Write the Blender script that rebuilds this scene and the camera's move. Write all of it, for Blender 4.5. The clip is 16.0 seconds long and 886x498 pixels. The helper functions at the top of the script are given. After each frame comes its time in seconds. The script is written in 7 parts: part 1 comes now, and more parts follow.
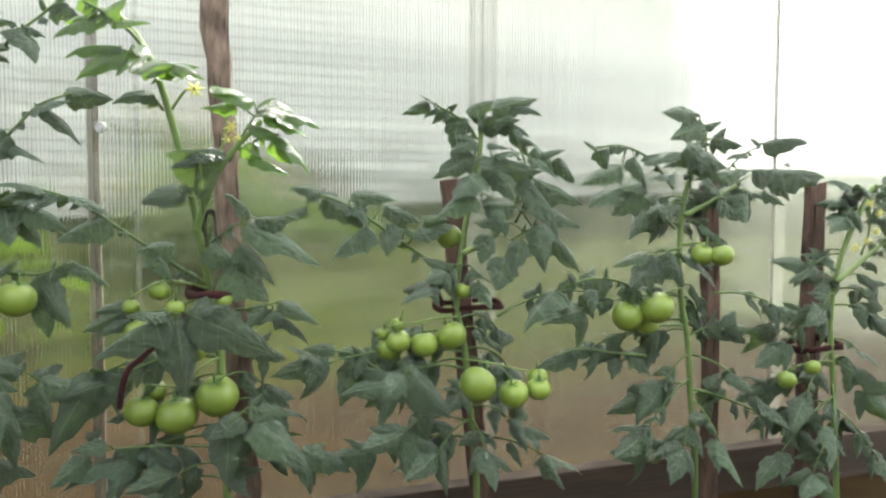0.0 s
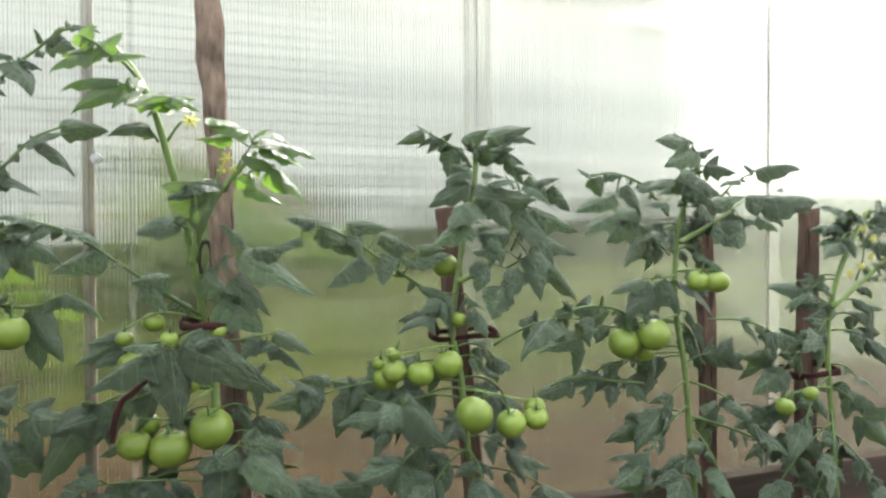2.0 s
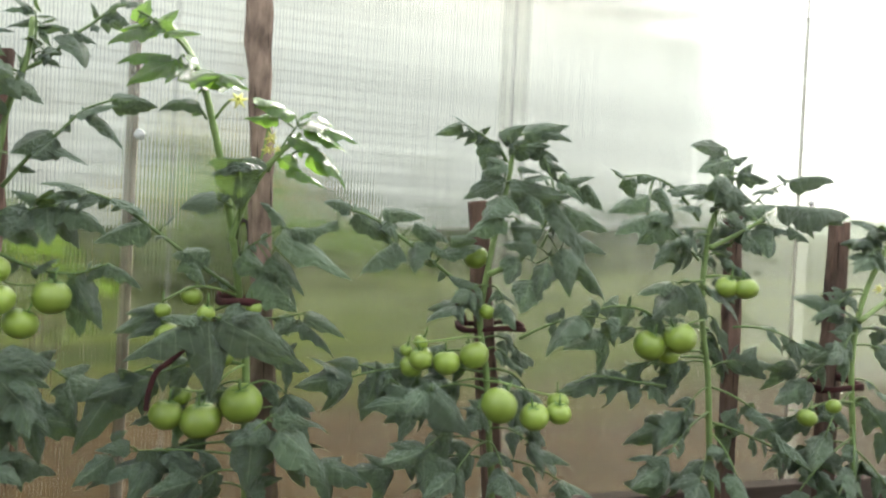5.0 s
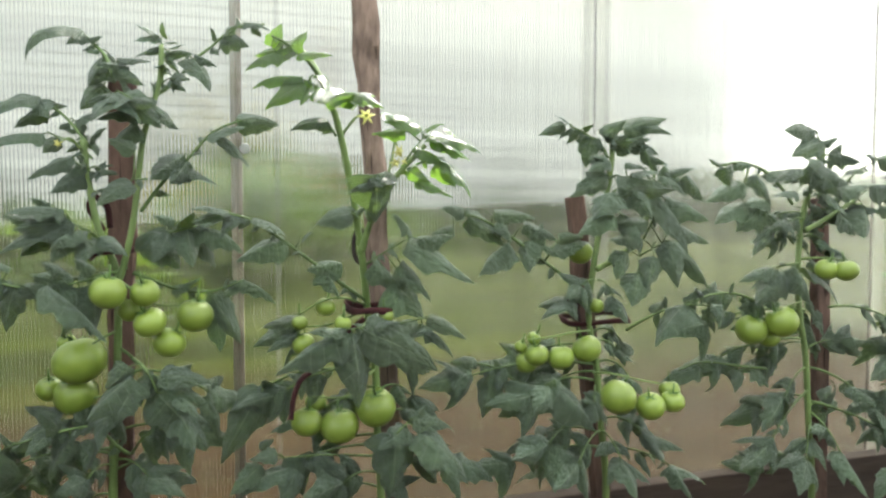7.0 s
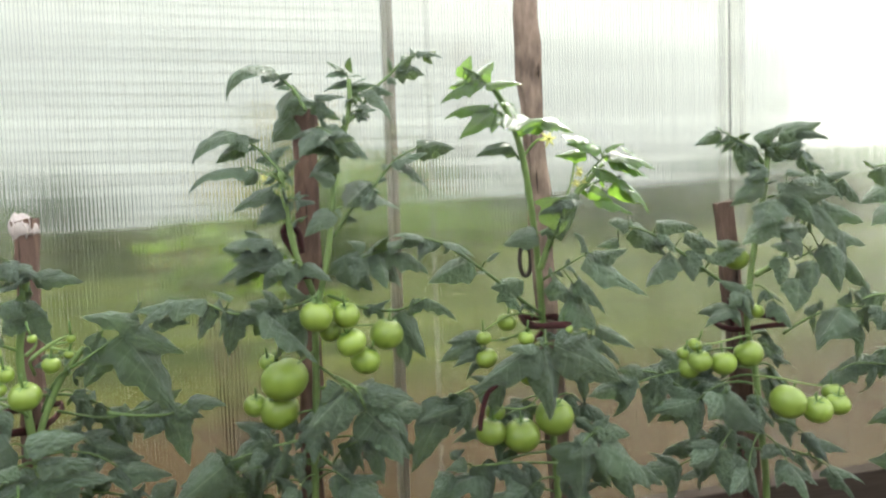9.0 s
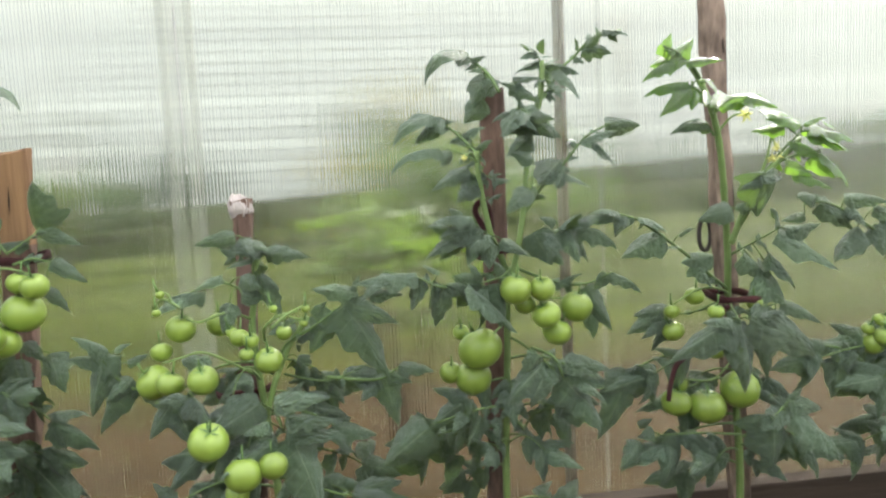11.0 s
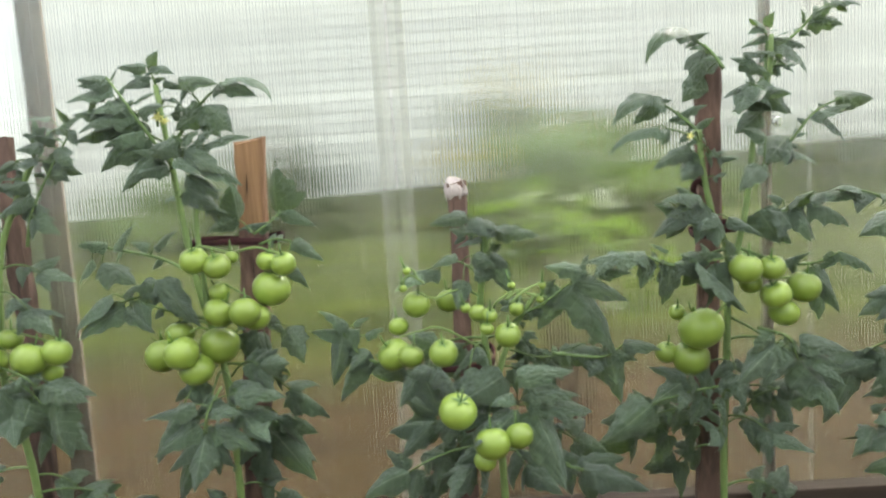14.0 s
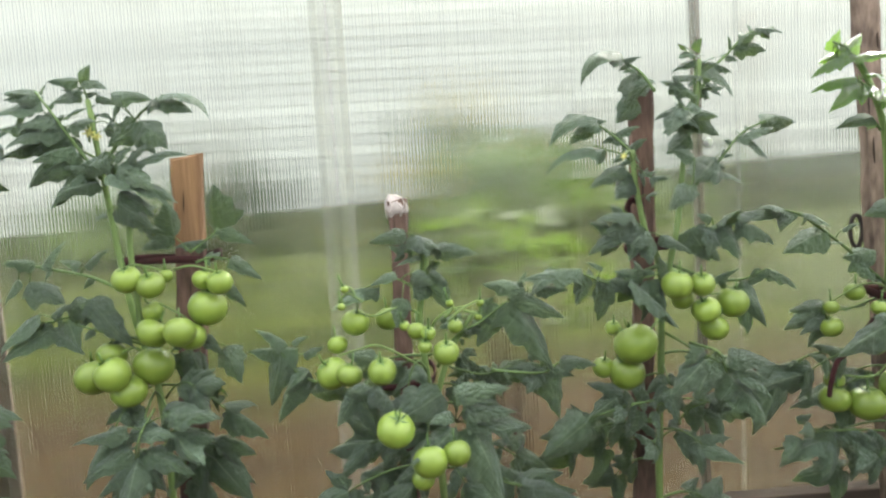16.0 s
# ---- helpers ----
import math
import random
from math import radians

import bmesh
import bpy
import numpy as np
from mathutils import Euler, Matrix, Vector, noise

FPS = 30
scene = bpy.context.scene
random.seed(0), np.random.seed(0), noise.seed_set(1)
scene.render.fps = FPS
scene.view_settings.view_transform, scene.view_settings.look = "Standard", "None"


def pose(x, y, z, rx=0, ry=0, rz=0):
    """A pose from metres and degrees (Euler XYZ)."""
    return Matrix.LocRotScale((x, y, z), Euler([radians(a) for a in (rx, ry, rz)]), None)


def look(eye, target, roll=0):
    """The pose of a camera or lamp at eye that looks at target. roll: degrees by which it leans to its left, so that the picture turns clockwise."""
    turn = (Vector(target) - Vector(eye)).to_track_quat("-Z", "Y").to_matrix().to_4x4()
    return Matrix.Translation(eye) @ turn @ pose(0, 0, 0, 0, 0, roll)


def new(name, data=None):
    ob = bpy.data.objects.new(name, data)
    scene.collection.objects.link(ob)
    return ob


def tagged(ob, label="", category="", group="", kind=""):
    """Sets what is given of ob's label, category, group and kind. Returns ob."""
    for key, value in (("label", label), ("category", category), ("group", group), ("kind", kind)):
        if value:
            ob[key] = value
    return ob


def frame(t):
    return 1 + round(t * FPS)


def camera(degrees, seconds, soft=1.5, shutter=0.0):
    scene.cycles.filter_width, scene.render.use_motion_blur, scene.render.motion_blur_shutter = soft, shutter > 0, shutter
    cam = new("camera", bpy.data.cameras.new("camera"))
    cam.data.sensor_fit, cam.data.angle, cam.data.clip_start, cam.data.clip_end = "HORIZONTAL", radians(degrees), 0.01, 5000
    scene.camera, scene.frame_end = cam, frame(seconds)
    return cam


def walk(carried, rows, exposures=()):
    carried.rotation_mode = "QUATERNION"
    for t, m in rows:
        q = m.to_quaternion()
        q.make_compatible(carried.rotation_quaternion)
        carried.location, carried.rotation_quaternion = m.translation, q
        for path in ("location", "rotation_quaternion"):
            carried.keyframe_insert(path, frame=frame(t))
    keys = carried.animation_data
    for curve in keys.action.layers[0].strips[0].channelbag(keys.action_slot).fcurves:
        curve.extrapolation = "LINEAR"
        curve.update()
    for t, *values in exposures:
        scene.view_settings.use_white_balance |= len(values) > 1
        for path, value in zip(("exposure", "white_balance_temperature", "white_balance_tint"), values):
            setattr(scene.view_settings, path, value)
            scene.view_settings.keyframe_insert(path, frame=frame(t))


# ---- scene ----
cam = camera(64.3, 16.0, soft=2.4)
# seconds, place in metres, turn in degrees
PATH = [
    (0, 0.0000, 0.0000, 0.7000, 87.00, -0.20, -19.37),
    (0.5, -0.0153, -0.0039, 0.7128, 87.81, 1.87, -18.60),
    (1, -0.0288, -0.0059, 0.7175, 88.79, 0.06, -18.59),
    (1.5, -0.0114, 0.0067, 0.6899, 88.04, -0.50, -18.08),
    (2, 0.0006, 0.0014, 0.7069, 89.01, 0.17, -19.74),
    (2.5, -0.0158, -0.0023, 0.7037, 88.08, -3.02, -19.52),
    (3, -0.0211, 0.0006, 0.7017, 86.65, -3.39, -16.59),
    (3.5, -0.0160, 0.0002, 0.6945, 86.64, -3.57, -17.62),
    (4, -0.0288, -0.0028, 0.7032, 88.53, -3.21, -18.22),
    (4.2, -0.0225, -0.0055, 0.6871, 89.40, -2.37, -17.68),
    (6.3, -0.1202, 0.0217, 0.6855, 88.59, -2.86, -21.33),
    (6.5, -0.1443, 0.0256, 0.7011, 88.34, -1.10, -20.62),
    (7, -0.2075, 0.0247, 0.7245, 87.28, -0.06, -17.57),
    (7.5, -0.2444, 0.0319, 0.7212, 86.49, 0.43, -16.53),
    (8, -0.2839, 0.0375, 0.7252, 85.93, -1.82, -17.00),
    (8.5, -0.3389, 0.0470, 0.7565, 85.86, 0.65, -16.26),
    (9, -0.4226, 0.0431, 0.7798, 86.24, 1.93, -14.00),
    (9.5, -0.4579, 0.0286, 0.7931, 85.63, 2.27, -10.90),
    (10, -0.4904, 0.0332, 0.7908, 85.38, 1.87, -8.33),
    (10.2, -0.5077, 0.0296, 0.7977, 85.19, 2.41, -7.75),
    (12.3, -0.7472, 0.0382, 0.7934, 83.15, 1.46, -5.73),
    (12.5, -0.7569, 0.0409, 0.7825, 83.71, 0.13, -6.07),
    (13, -0.7867, 0.0353, 0.7989, 84.31, 1.41, -5.14),
    (13.5, -0.8013, 0.0278, 0.7970, 84.21, 1.51, -3.74),
    (14, -0.8121, 0.0165, 0.7922, 83.89, 3.62, 0.47),
    (14.5, -0.8134, 0.0104, 0.7786, 84.32, 4.75, 2.20),
    (15, -0.8138, 0.0095, 0.7787, 84.50, 4.16, -1.73),
    (15.5, -0.8119, 0.0085, 0.7877, 84.77, 4.67, -3.01),
    (16, -0.7913, 0.0121, 0.7958, 84.88, 3.34, -3.42),
]
EXPOSURE = 1.8
walk(cam, [(t, pose(x, y, z, rx, ry, rz)) for t, x, y, z, rx, ry, rz in PATH], [(0.0, EXPOSURE - 0.17), (1.5, EXPOSURE - 0.16), (3.5, EXPOSURE - 0.24), (6.5, EXPOSURE - 0.19), (8.5, EXPOSURE - 0.05), (12.5, EXPOSURE + 0.02), (14.5, EXPOSURE - 0.05), (16.0, EXPOSURE - 0.02)])

# ---- daylight: a hazy sun behind the plants, to the right ----
SUN_AZIMUTH, SUN_ELEVATION = 42.0, 47.0
world = bpy.data.worlds.new("sky")
scene.world = world
world.use_nodes = True
nodes, links = world.node_tree.nodes, world.node_tree.links
sky = nodes.new("ShaderNodeTexSky")
sky.sky_type = "NISHITA"
sky.sun_disc = False
sky.sun_elevation, sky.sun_rotation = radians(SUN_ELEVATION), radians(SUN_AZIMUTH)
sky.dust_density, sky.ozone_density = 2.5, 1.0
haze = nodes.new("ShaderNodeHueSaturation")
haze.inputs["Saturation"].default_value = 0.3
links.new(sky.outputs[0], haze.inputs["Color"])
nodes["Background"].inputs["Strength"].default_value = 0.15
links.new(haze.outputs[0], nodes["Background"].inputs["Color"])
lamp = bpy.data.lights.new("sun", "SUN")
lamp.energy, lamp.angle, lamp.color = 3.2, radians(0.6), (1.0, 0.95, 0.86)
a, e = radians(SUN_AZIMUTH), radians(SUN_ELEVATION)
sun = new("sun", lamp)
sun.matrix_world = look((math.sin(a) * math.cos(e) * 30, math.cos(a) * math.cos(e) * 30, math.sin(e) * 30), (0, 0, 0))


# ---- materials ----
def material(name, colour=(0.5, 0.5, 0.5), rough=0.6, metal=0.0, second=None, scale=30.0, bump=0.0, bump_scale=120.0,
             stretch=(1, 1, 1), spread=0.12, coat=0.0, specular=0.5):
    """A principled material whose colour wanders between two tones at two scales, with fine relief."""
    m = bpy.data.materials.new(name)
    m.use_nodes = True
    n, l = m.node_tree.nodes, m.node_tree.links
    p = n["Principled BSDF"]
    p.inputs["Roughness"].default_value, p.inputs["Metallic"].default_value = rough, metal
    p.inputs["Coat Weight"].default_value = coat
    p.inputs["Specular IOR Level"].default_value = specular
    place = n.new("ShaderNodeTexCoord")
    m_ = n.new("ShaderNodeMapping")
    m_.inputs["Scale"].default_value = stretch
    l.new(place.outputs["Object"], m_.inputs[0])
    big, fine = n.new("ShaderNodeTexNoise"), n.new("ShaderNodeTexNoise")
    big.inputs["Scale"].default_value, fine.inputs["Scale"].default_value = scale * 0.2, scale
    big.inputs["Detail"].default_value = fine.inputs["Detail"].default_value = 5
    for t in (big, fine):
        l.new(m_.outputs[0], t.inputs["Vector"])
    add = n.new("ShaderNodeMath")
    add.operation = "MULTIPLY_ADD"
    l.new(big.outputs[0], add.inputs[0])
    add.inputs[1].default_value = 0.6
    half = n.new("ShaderNodeMath")
    half.operation = "MULTIPLY"
    half.inputs[1].default_value = 0.4
    l.new(fine.outputs[0], half.inputs[0])
    l.new(half.outputs[0], add.inputs[2])
    ramp = n.new("ShaderNodeValToRGB")
    ramp.color_ramp.elements[0].position, ramp.color_ramp.elements[1].position = 0.36, 0.64
    dark = second or tuple(c * (1 - 2 * spread) for c in colour)
    ramp.color_ramp.elements[0].color, ramp.color_ramp.elements[1].color = (*dark, 1), (*colour, 1)
    l.new(add.outputs[0], ramp.inputs[0])
    info, hue = n.new("ShaderNodeObjectInfo"), n.new("ShaderNodeHueSaturation")
    vary = n.new("ShaderNodeMapRange")
    vary.inputs["To Min"].default_value, vary.inputs["To Max"].default_value = 0.86, 1.14
    l.new(info.outputs["Random"], vary.inputs[0])
    l.new(vary.outputs[0], hue.inputs["Value"])
    l.new(ramp.outputs[0], hue.inputs["Color"])
    l.new(hue.outputs[0], p.inputs["Base Color"])
    if bump:
        relief, b = n.new("ShaderNodeTexNoise"), n.new("ShaderNodeBump")
        relief.inputs["Scale"].default_value, relief.inputs["Detail"].default_value = bump_scale, 4
        b.inputs["Strength"].default_value, b.inputs["Distance"].default_value = bump, 0.003
        l.new(m_.outputs[0], relief.inputs["Vector"])
        l.new(relief.outputs[0], b.inputs["Height"])
        l.new(b.outputs[0], p.inputs["Normal"])
    return m


def leaf_material(name, top, vein, glow, through_share=0.3, rough=0.33, coat=0.0, bloom=0.15):
    """Leaf blade: pale veins along the UV, crinkled relief, light that shines through."""
    m = material(name, top, rough, second=tuple(c * 0.6 for c in top), scale=45, bump=0.0)
    n, l = m.node_tree.nodes, m.node_tree.links
    p, out = n["Principled BSDF"], n["Material Output"]
    p.inputs["Sheen Weight"].default_value, p.inputs["Sheen Roughness"].default_value = bloom, 0.4
    p.inputs["Coat Weight"].default_value, p.inputs["Coat Roughness"].default_value = coat, 0.2
    p.inputs["Sheen Tint"].default_value = (0.78, 0.95, 1.0, 1)
    uv, sep = n.new("ShaderNodeUVMap"), n.new("ShaderNodeSeparateXYZ")
    l.new(uv.outputs[0], sep.inputs[0])

    def math_node(op, x, y=0.0):
        k = n.new("ShaderNodeMath")
        k.operation = op
        for i, v in enumerate((x, y)):
            if isinstance(v, (int, float)):
                k.inputs[i].default_value = v
            else:
                l.new(v, k.inputs[i])
        return k.outputs[0]

    side = math_node("ABSOLUTE", sep.outputs[1])
    rib = math_node("LESS_THAN", side, 0.035)
    slant = math_node("SUBTRACT", sep.outputs[0], math_node("MULTIPLY", side, 0.16))
    wave = math_node("ABSOLUTE", math_node("SINE", math_node("MULTIPLY", slant, 20.0)))
    veins = math_node("LESS_THAN", wave, 0.1)
    mask = math_node("MAXIMUM", rib, math_node("MULTIPLY", veins, 0.6))
    mix = n.new("ShaderNodeMix")
    mix.data_type = "RGBA"
    old = p.inputs["Base Color"].links[0].from_socket
    l.new(mask, mix.inputs[0])
    l.new(old, mix.inputs[6])
    mix.inputs[7].default_value = (*vein, 1)
    island, shade, own = n.new("ShaderNodeNewGeometry"), n.new("ShaderNodeMapRange"), n.new("ShaderNodeHueSaturation")
    shade.inputs["To Min"].default_value, shade.inputs["To Max"].default_value = 0.72, 1.4
    l.new(island.outputs["Random Per Island"], shade.inputs[0])
    l.new(shade.outputs[0], own.inputs["Value"])
    l.new(mix.outputs[2], own.inputs["Color"])
    l.new(own.outputs[0], p.inputs["Base Color"])
    crinkle = n.new("ShaderNodeTexNoise")
    crinkle.inputs["Scale"].default_value = 160
    cells, quilt = n.new("ShaderNodeTexVoronoi"), n.new("ShaderNodeMapping")
    quilt.inputs["Scale"].default_value = (11, 3.6, 1)
    l.new(uv.outputs[0], quilt.inputs[0])
    l.new(quilt.outputs[0], cells.inputs["Vector"])
    cells.feature, cells.inputs["Scale"].default_value = "SMOOTH_F1", 1.0
    puff = math_node("SUBTRACT", 1.0, cells.outputs["Distance"])
    height = math_node("ADD", math_node("ADD", math_node("MULTIPLY", wave, 0.22), math_node("MULTIPLY", puff, 1.2)), math_node("MULTIPLY", crinkle.outputs[0], 0.6))
    b = n.new("ShaderNodeBump")
    b.inputs["Strength"].default_value, b.inputs["Distance"].default_value = 0.95, 0.008
    l.new(height, b.inputs["Height"])
    l.new(b.outputs[0], p.inputs["Normal"])
    shine, blend = n.new("ShaderNodeBsdfTranslucent"), n.new("ShaderNodeMixShader")
    shine.inputs["Color"].default_value = (*glow, 1)
    blend.inputs[0].default_value = through_share
    l.new(p.outputs[0], blend.inputs[1])
    l.new(shine.outputs[0], blend.inputs[2])
    l.new(blend.outputs[0], out.inputs["Surface"])
    return m


def sheet_material(name, clear, rough=0.0, haze=0.1, pale=0.985, smear=0.0):
    """Polycarbonate: refracting plastic with a milky share that scatters the sun; fine flutes smear it sideways."""
    m = bpy.data.materials.new(name)
    m.use_nodes = True
    n, l = m.node_tree.nodes, m.node_tree.links
    n.remove(n["Principled BSDF"])
    out = n["Material Output"]
    milk, blend = n.new("ShaderNodeBsdfTranslucent"), n.new("ShaderNodeMixShader")
    milk.inputs["Color"].default_value = (0.92, 0.945, 0.885, 1)
    blotch, ramp = n.new("ShaderNodeTexNoise"), n.new("ShaderNodeMapRange")
    place, m_ = n.new("ShaderNodeTexCoord"), n.new("ShaderNodeMapping")
    m_.inputs["Scale"].default_value = (6, 1, 0.6)
    l.new(place.outputs["Object"], m_.inputs[0])
    l.new(m_.outputs[0], blotch.inputs["Vector"])
    blotch.inputs["Scale"].default_value, blotch.inputs["Detail"].default_value = 2.0, 5
    ramp.inputs["To Min"].default_value, ramp.inputs["To Max"].default_value = haze * 0.6, haze * 1.4
    l.new(blotch.outputs[0], ramp.inputs[0])
    l.new(ramp.outputs[0], blend.inputs[0])
    if clear == "glass":
        g = n.new("ShaderNodeBsdfGlass")
        g.inputs["IOR"].default_value, g.inputs["Roughness"].default_value = 1.72, rough
        g.inputs["Color"].default_value = (0.965, 0.985, 0.945, 1)
        if smear:
            grain, spread, off, lean, face = (n.new("ShaderNode" + k) for k in ("TexNoise", "Mapping", "VectorMath", "VectorMath", "NewGeometry"))
            spread.inputs["Scale"].default_value = (3000, 9000, 3)
            grain.inputs["Scale"].default_value, grain.inputs["Detail"].default_value = 1.0, 0
            l.new(place.outputs["Object"], spread.inputs[0])
            l.new(spread.outputs[0], grain.inputs["Vector"])
            off.operation, lean.operation = "SUBTRACT", "MULTIPLY_ADD"
            l.new(grain.outputs["Color"], off.inputs[0])
            off.inputs[1].default_value = (0.5, 0.5, 0.5)
            l.new(off.outputs[0], lean.inputs[0])
            lean.inputs[1].default_value = (smear, 0, 0)
            l.new(face.outputs["Normal"], lean.inputs[2])
            l.new(lean.outputs[0], g.inputs["Normal"])
    else:
        g = n.new("ShaderNodeBsdfTransparent")
        g.inputs["Color"].default_value = (pale, pale, pale, 1)
    l.new(g.outputs[0], blend.inputs[1])
    l.new(milk.outputs[0], blend.inputs[2])
    l.new(blend.outputs[0], out.inputs["Surface"])
    return m


def glare_material(name, share, rough):
    """A film added outside the sheet for glare: mostly clear, and round the sun it glows with scattered light."""
    m = bpy.data.materials.new(name)
    m.use_nodes = True
    n, l = m.node_tree.nodes, m.node_tree.links
    n.remove(n["Principled BSDF"])
    clear, glow, blend = n.new("ShaderNodeBsdfTransparent"), n.new("ShaderNodeBsdfRefraction"), n.new("ShaderNodeMixShader")
    glow.inputs["IOR"].default_value, glow.inputs["Roughness"].default_value = 1.35, rough
    glow.inputs["Color"].default_value = (1.0, 0.985, 0.955, 1)
    place, m_, blotch, vary = (n.new("ShaderNode" + k) for k in ("TexCoord", "Mapping", "TexNoise", "MapRange"))
    m_.inputs["Scale"].default_value = (5, 1, 0.8)
    blotch.inputs["Scale"].default_value, blotch.inputs["Detail"].default_value = 2.5, 5
    vary.inputs["From Min"].default_value, vary.inputs["From Max"].default_value = 0.3, 0.7
    vary.inputs["To Min"].default_value, vary.inputs["To Max"].default_value = share * 0.8, share * 1.2
    l.new(place.outputs["Object"], m_.inputs[0])
    l.new(m_.outputs[0], blotch.inputs["Vector"])
    l.new(blotch.outputs[0], vary.inputs[0])
    l.new(vary.outputs[0], blend.inputs[0])
    l.new(clear.outputs[0], blend.inputs[1])
    l.new(glow.outputs[0], blend.inputs[2])
    l.new(blend.outputs[0], n["Material Output"].inputs["Surface"])
    return m


def ground_material():
    """Bare brown soil by the greenhouse that gives way to mown grass further off."""
    m = material("ground", (0.042, 0.026, 0.010), 0.95, second=(0.020, 0.012, 0.005), scale=14, bump=0.8, bump_scale=40, specular=0.1)
    n, l = m.node_tree.nodes, m.node_tree.links
    p = n["Principled BSDF"]
    grass, ramp = n.new("ShaderNodeTexNoise"), n.new("ShaderNodeValToRGB")
    grass.inputs["Scale"].default_value, grass.inputs["Detail"].default_value = 1.3, 8
    ramp.color_ramp.elements[0].position, ramp.color_ramp.elements[1].position = 0.35, 0.68
    ramp.color_ramp.elements[0].color, ramp.color_ramp.elements[1].color = (0.016, 0.025, 0.002, 1), (0.047, 0.061, 0.005, 1)
    l.new(grass.outputs[0], ramp.inputs[0])
    place, sep, wob = n.new("ShaderNodeTexCoord"), n.new("ShaderNodeSeparateXYZ"), n.new("ShaderNodeTexNoise")
    wob.inputs["Scale"].default_value = 0.9
    l.new(place.outputs["Object"], sep.inputs[0])
    streak = n.new("ShaderNodeMapping")
    streak.inputs["Scale"].default_value = (0.35, 1.7, 1)
    l.new(place.outputs["Object"], streak.inputs[0])
    l.new(streak.outputs[0], grass.inputs["Vector"])
    l.new(place.outputs["Object"], wob.inputs["Vector"])
    add, step, mix = n.new("ShaderNodeMath"), n.new("ShaderNodeMapRange"), n.new("ShaderNodeMix")
    add.operation = "MULTIPLY_ADD"
    l.new(wob.outputs[0], add.inputs[0])
    add.inputs[1].default_value = 1.2
    l.new(sep.outputs[1], add.inputs[2])
    step.inputs["From Min"].default_value, step.inputs["From Max"].default_value = 3.0, 4.2
    l.new(add.outputs[0], step.inputs[0])
    mix.data_type = "RGBA"
    l.new(step.outputs[0], mix.inputs[0])
    l.new(p.inputs["Base Color"].links[0].from_socket, mix.inputs[6])
    l.new(ramp.outputs[0], mix.inputs[7])
    l.new(mix.outputs[2], p.inputs["Base Color"])
    return m


LEAF = leaf_material("tomato_leaf", (0.096, 0.150, 0.086), (0.205, 0.27, 0.175), (0.16, 0.27, 0.045), 0.2, 0.31, 0.0, 0.25)
# sunlight put into the colour: brighter, glossier tomato leaf for plant_a's lit top
SUNLIT = leaf_material("sunlit_leaf", (0.09, 0.17, 0.06), (0.16, 0.26, 0.10), (0.30, 0.56, 0.06), 0.34, 0.26, 0.7)
STEM = material("stem", (0.20, 0.295, 0.098), 0.5, second=(0.125, 0.20, 0.062), scale=60, bump=0.3, bump_scale=400)
PETIOLE = material("petiole", (0.13, 0.21, 0.07), 0.6, second=(0.075, 0.13, 0.04), scale=60, bump=0.3, bump_scale=400)
FRUIT = material("green_tomato", (0.225, 0.315, 0.055), 0.34, second=(0.155, 0.235, 0.036), scale=25, bump=0.05, bump_scale=60, coat=0.12)
CALYX = material("calyx", (0.10, 0.19, 0.05), 0.6, scale=80)
PETAL = material("petal", (0.78, 0.76, 0.26), 0.6, scale=200)
STAKE = material("stained_wood", (0.185, 0.112, 0.088), 0.8, second=(0.032, 0.018, 0.015), scale=75, bump=0.9, bump_scale=140, stretch=(1, 1, 0.25))
CRACK = material("wood_crack", (0.035, 0.022, 0.017), 0.95, scale=90)
PLANED = material("weathered_wood", (0.34, 0.25, 0.205), 0.85, second=(0.055, 0.036, 0.028), scale=75, bump=1.0, bump_scale=110, stretch=(1, 1, 0.33))
RAW = material("raw_wood", (0.33, 0.19, 0.10), 0.8, second=(0.15, 0.08, 0.045), scale=70, bump=0.7, bump_scale=160, stretch=(1, 1, 0.08))
CLOTH = material("maroon_cloth", (0.062, 0.012, 0.015), 0.95, second=(0.03, 0.007, 0.008), scale=150, bump=0.8, bump_scale=700)
CORD = material("black_cord", (0.028, 0.02, 0.02), 0.8, scale=150, bump=0.6, bump_scale=600)
WRAP = material("white_film", (0.50, 0.44, 0.43), 0.35, second=(0.36, 0.31, 0.31), scale=90, bump=0.6, bump_scale=150)
RUST = material("rusty_steel", (0.30, 0.24, 0.21), 0.7, 0.1, second=(0.19, 0.145, 0.125), scale=30, bump=0.2)
STEEL = material("galvanised_steel", (0.47, 0.415, 0.375), 0.6, 0.1, second=(0.30, 0.25, 0.22), scale=22, bump=0.1)
GREY_STEEL = material("grey_steel", (0.22, 0.175, 0.15), 0.95, 0.0, second=(0.13, 0.10, 0.085), scale=22, bump=0.1, specular=0.1)
BOLT = material("bolt_steel", (0.66, 0.66, 0.67), 0.26, 1.0, scale=80)
SHEET = sheet_material("polycarbonate", "glass", 0.04, 0.003, smear=0.11)
GLARE = glare_material("glare_film", 0.13, 0.62)
ROOF = sheet_material("roof_sheet", "thin", 0.0, 0.62)
BACK = material("back_bounce_wall", (0.36, 0.38, 0.26), 0.8, second=(0.24, 0.27, 0.16), scale=12, bump=0.3)
RIB = sheet_material("polycarbonate_rib", "thin", 0.0, 0.10, 0.92)
PROFILE = sheet_material("joining_profile", "thin", 0.0, 0.07, 0.95)
TIMBER = material("dark_timber", (0.085, 0.060, 0.048), 0.9, second=(0.040, 0.029, 0.024), scale=30, bump=0.8, bump_scale=90, stretch=(0.1, 1, 1))
SOIL = ground_material()
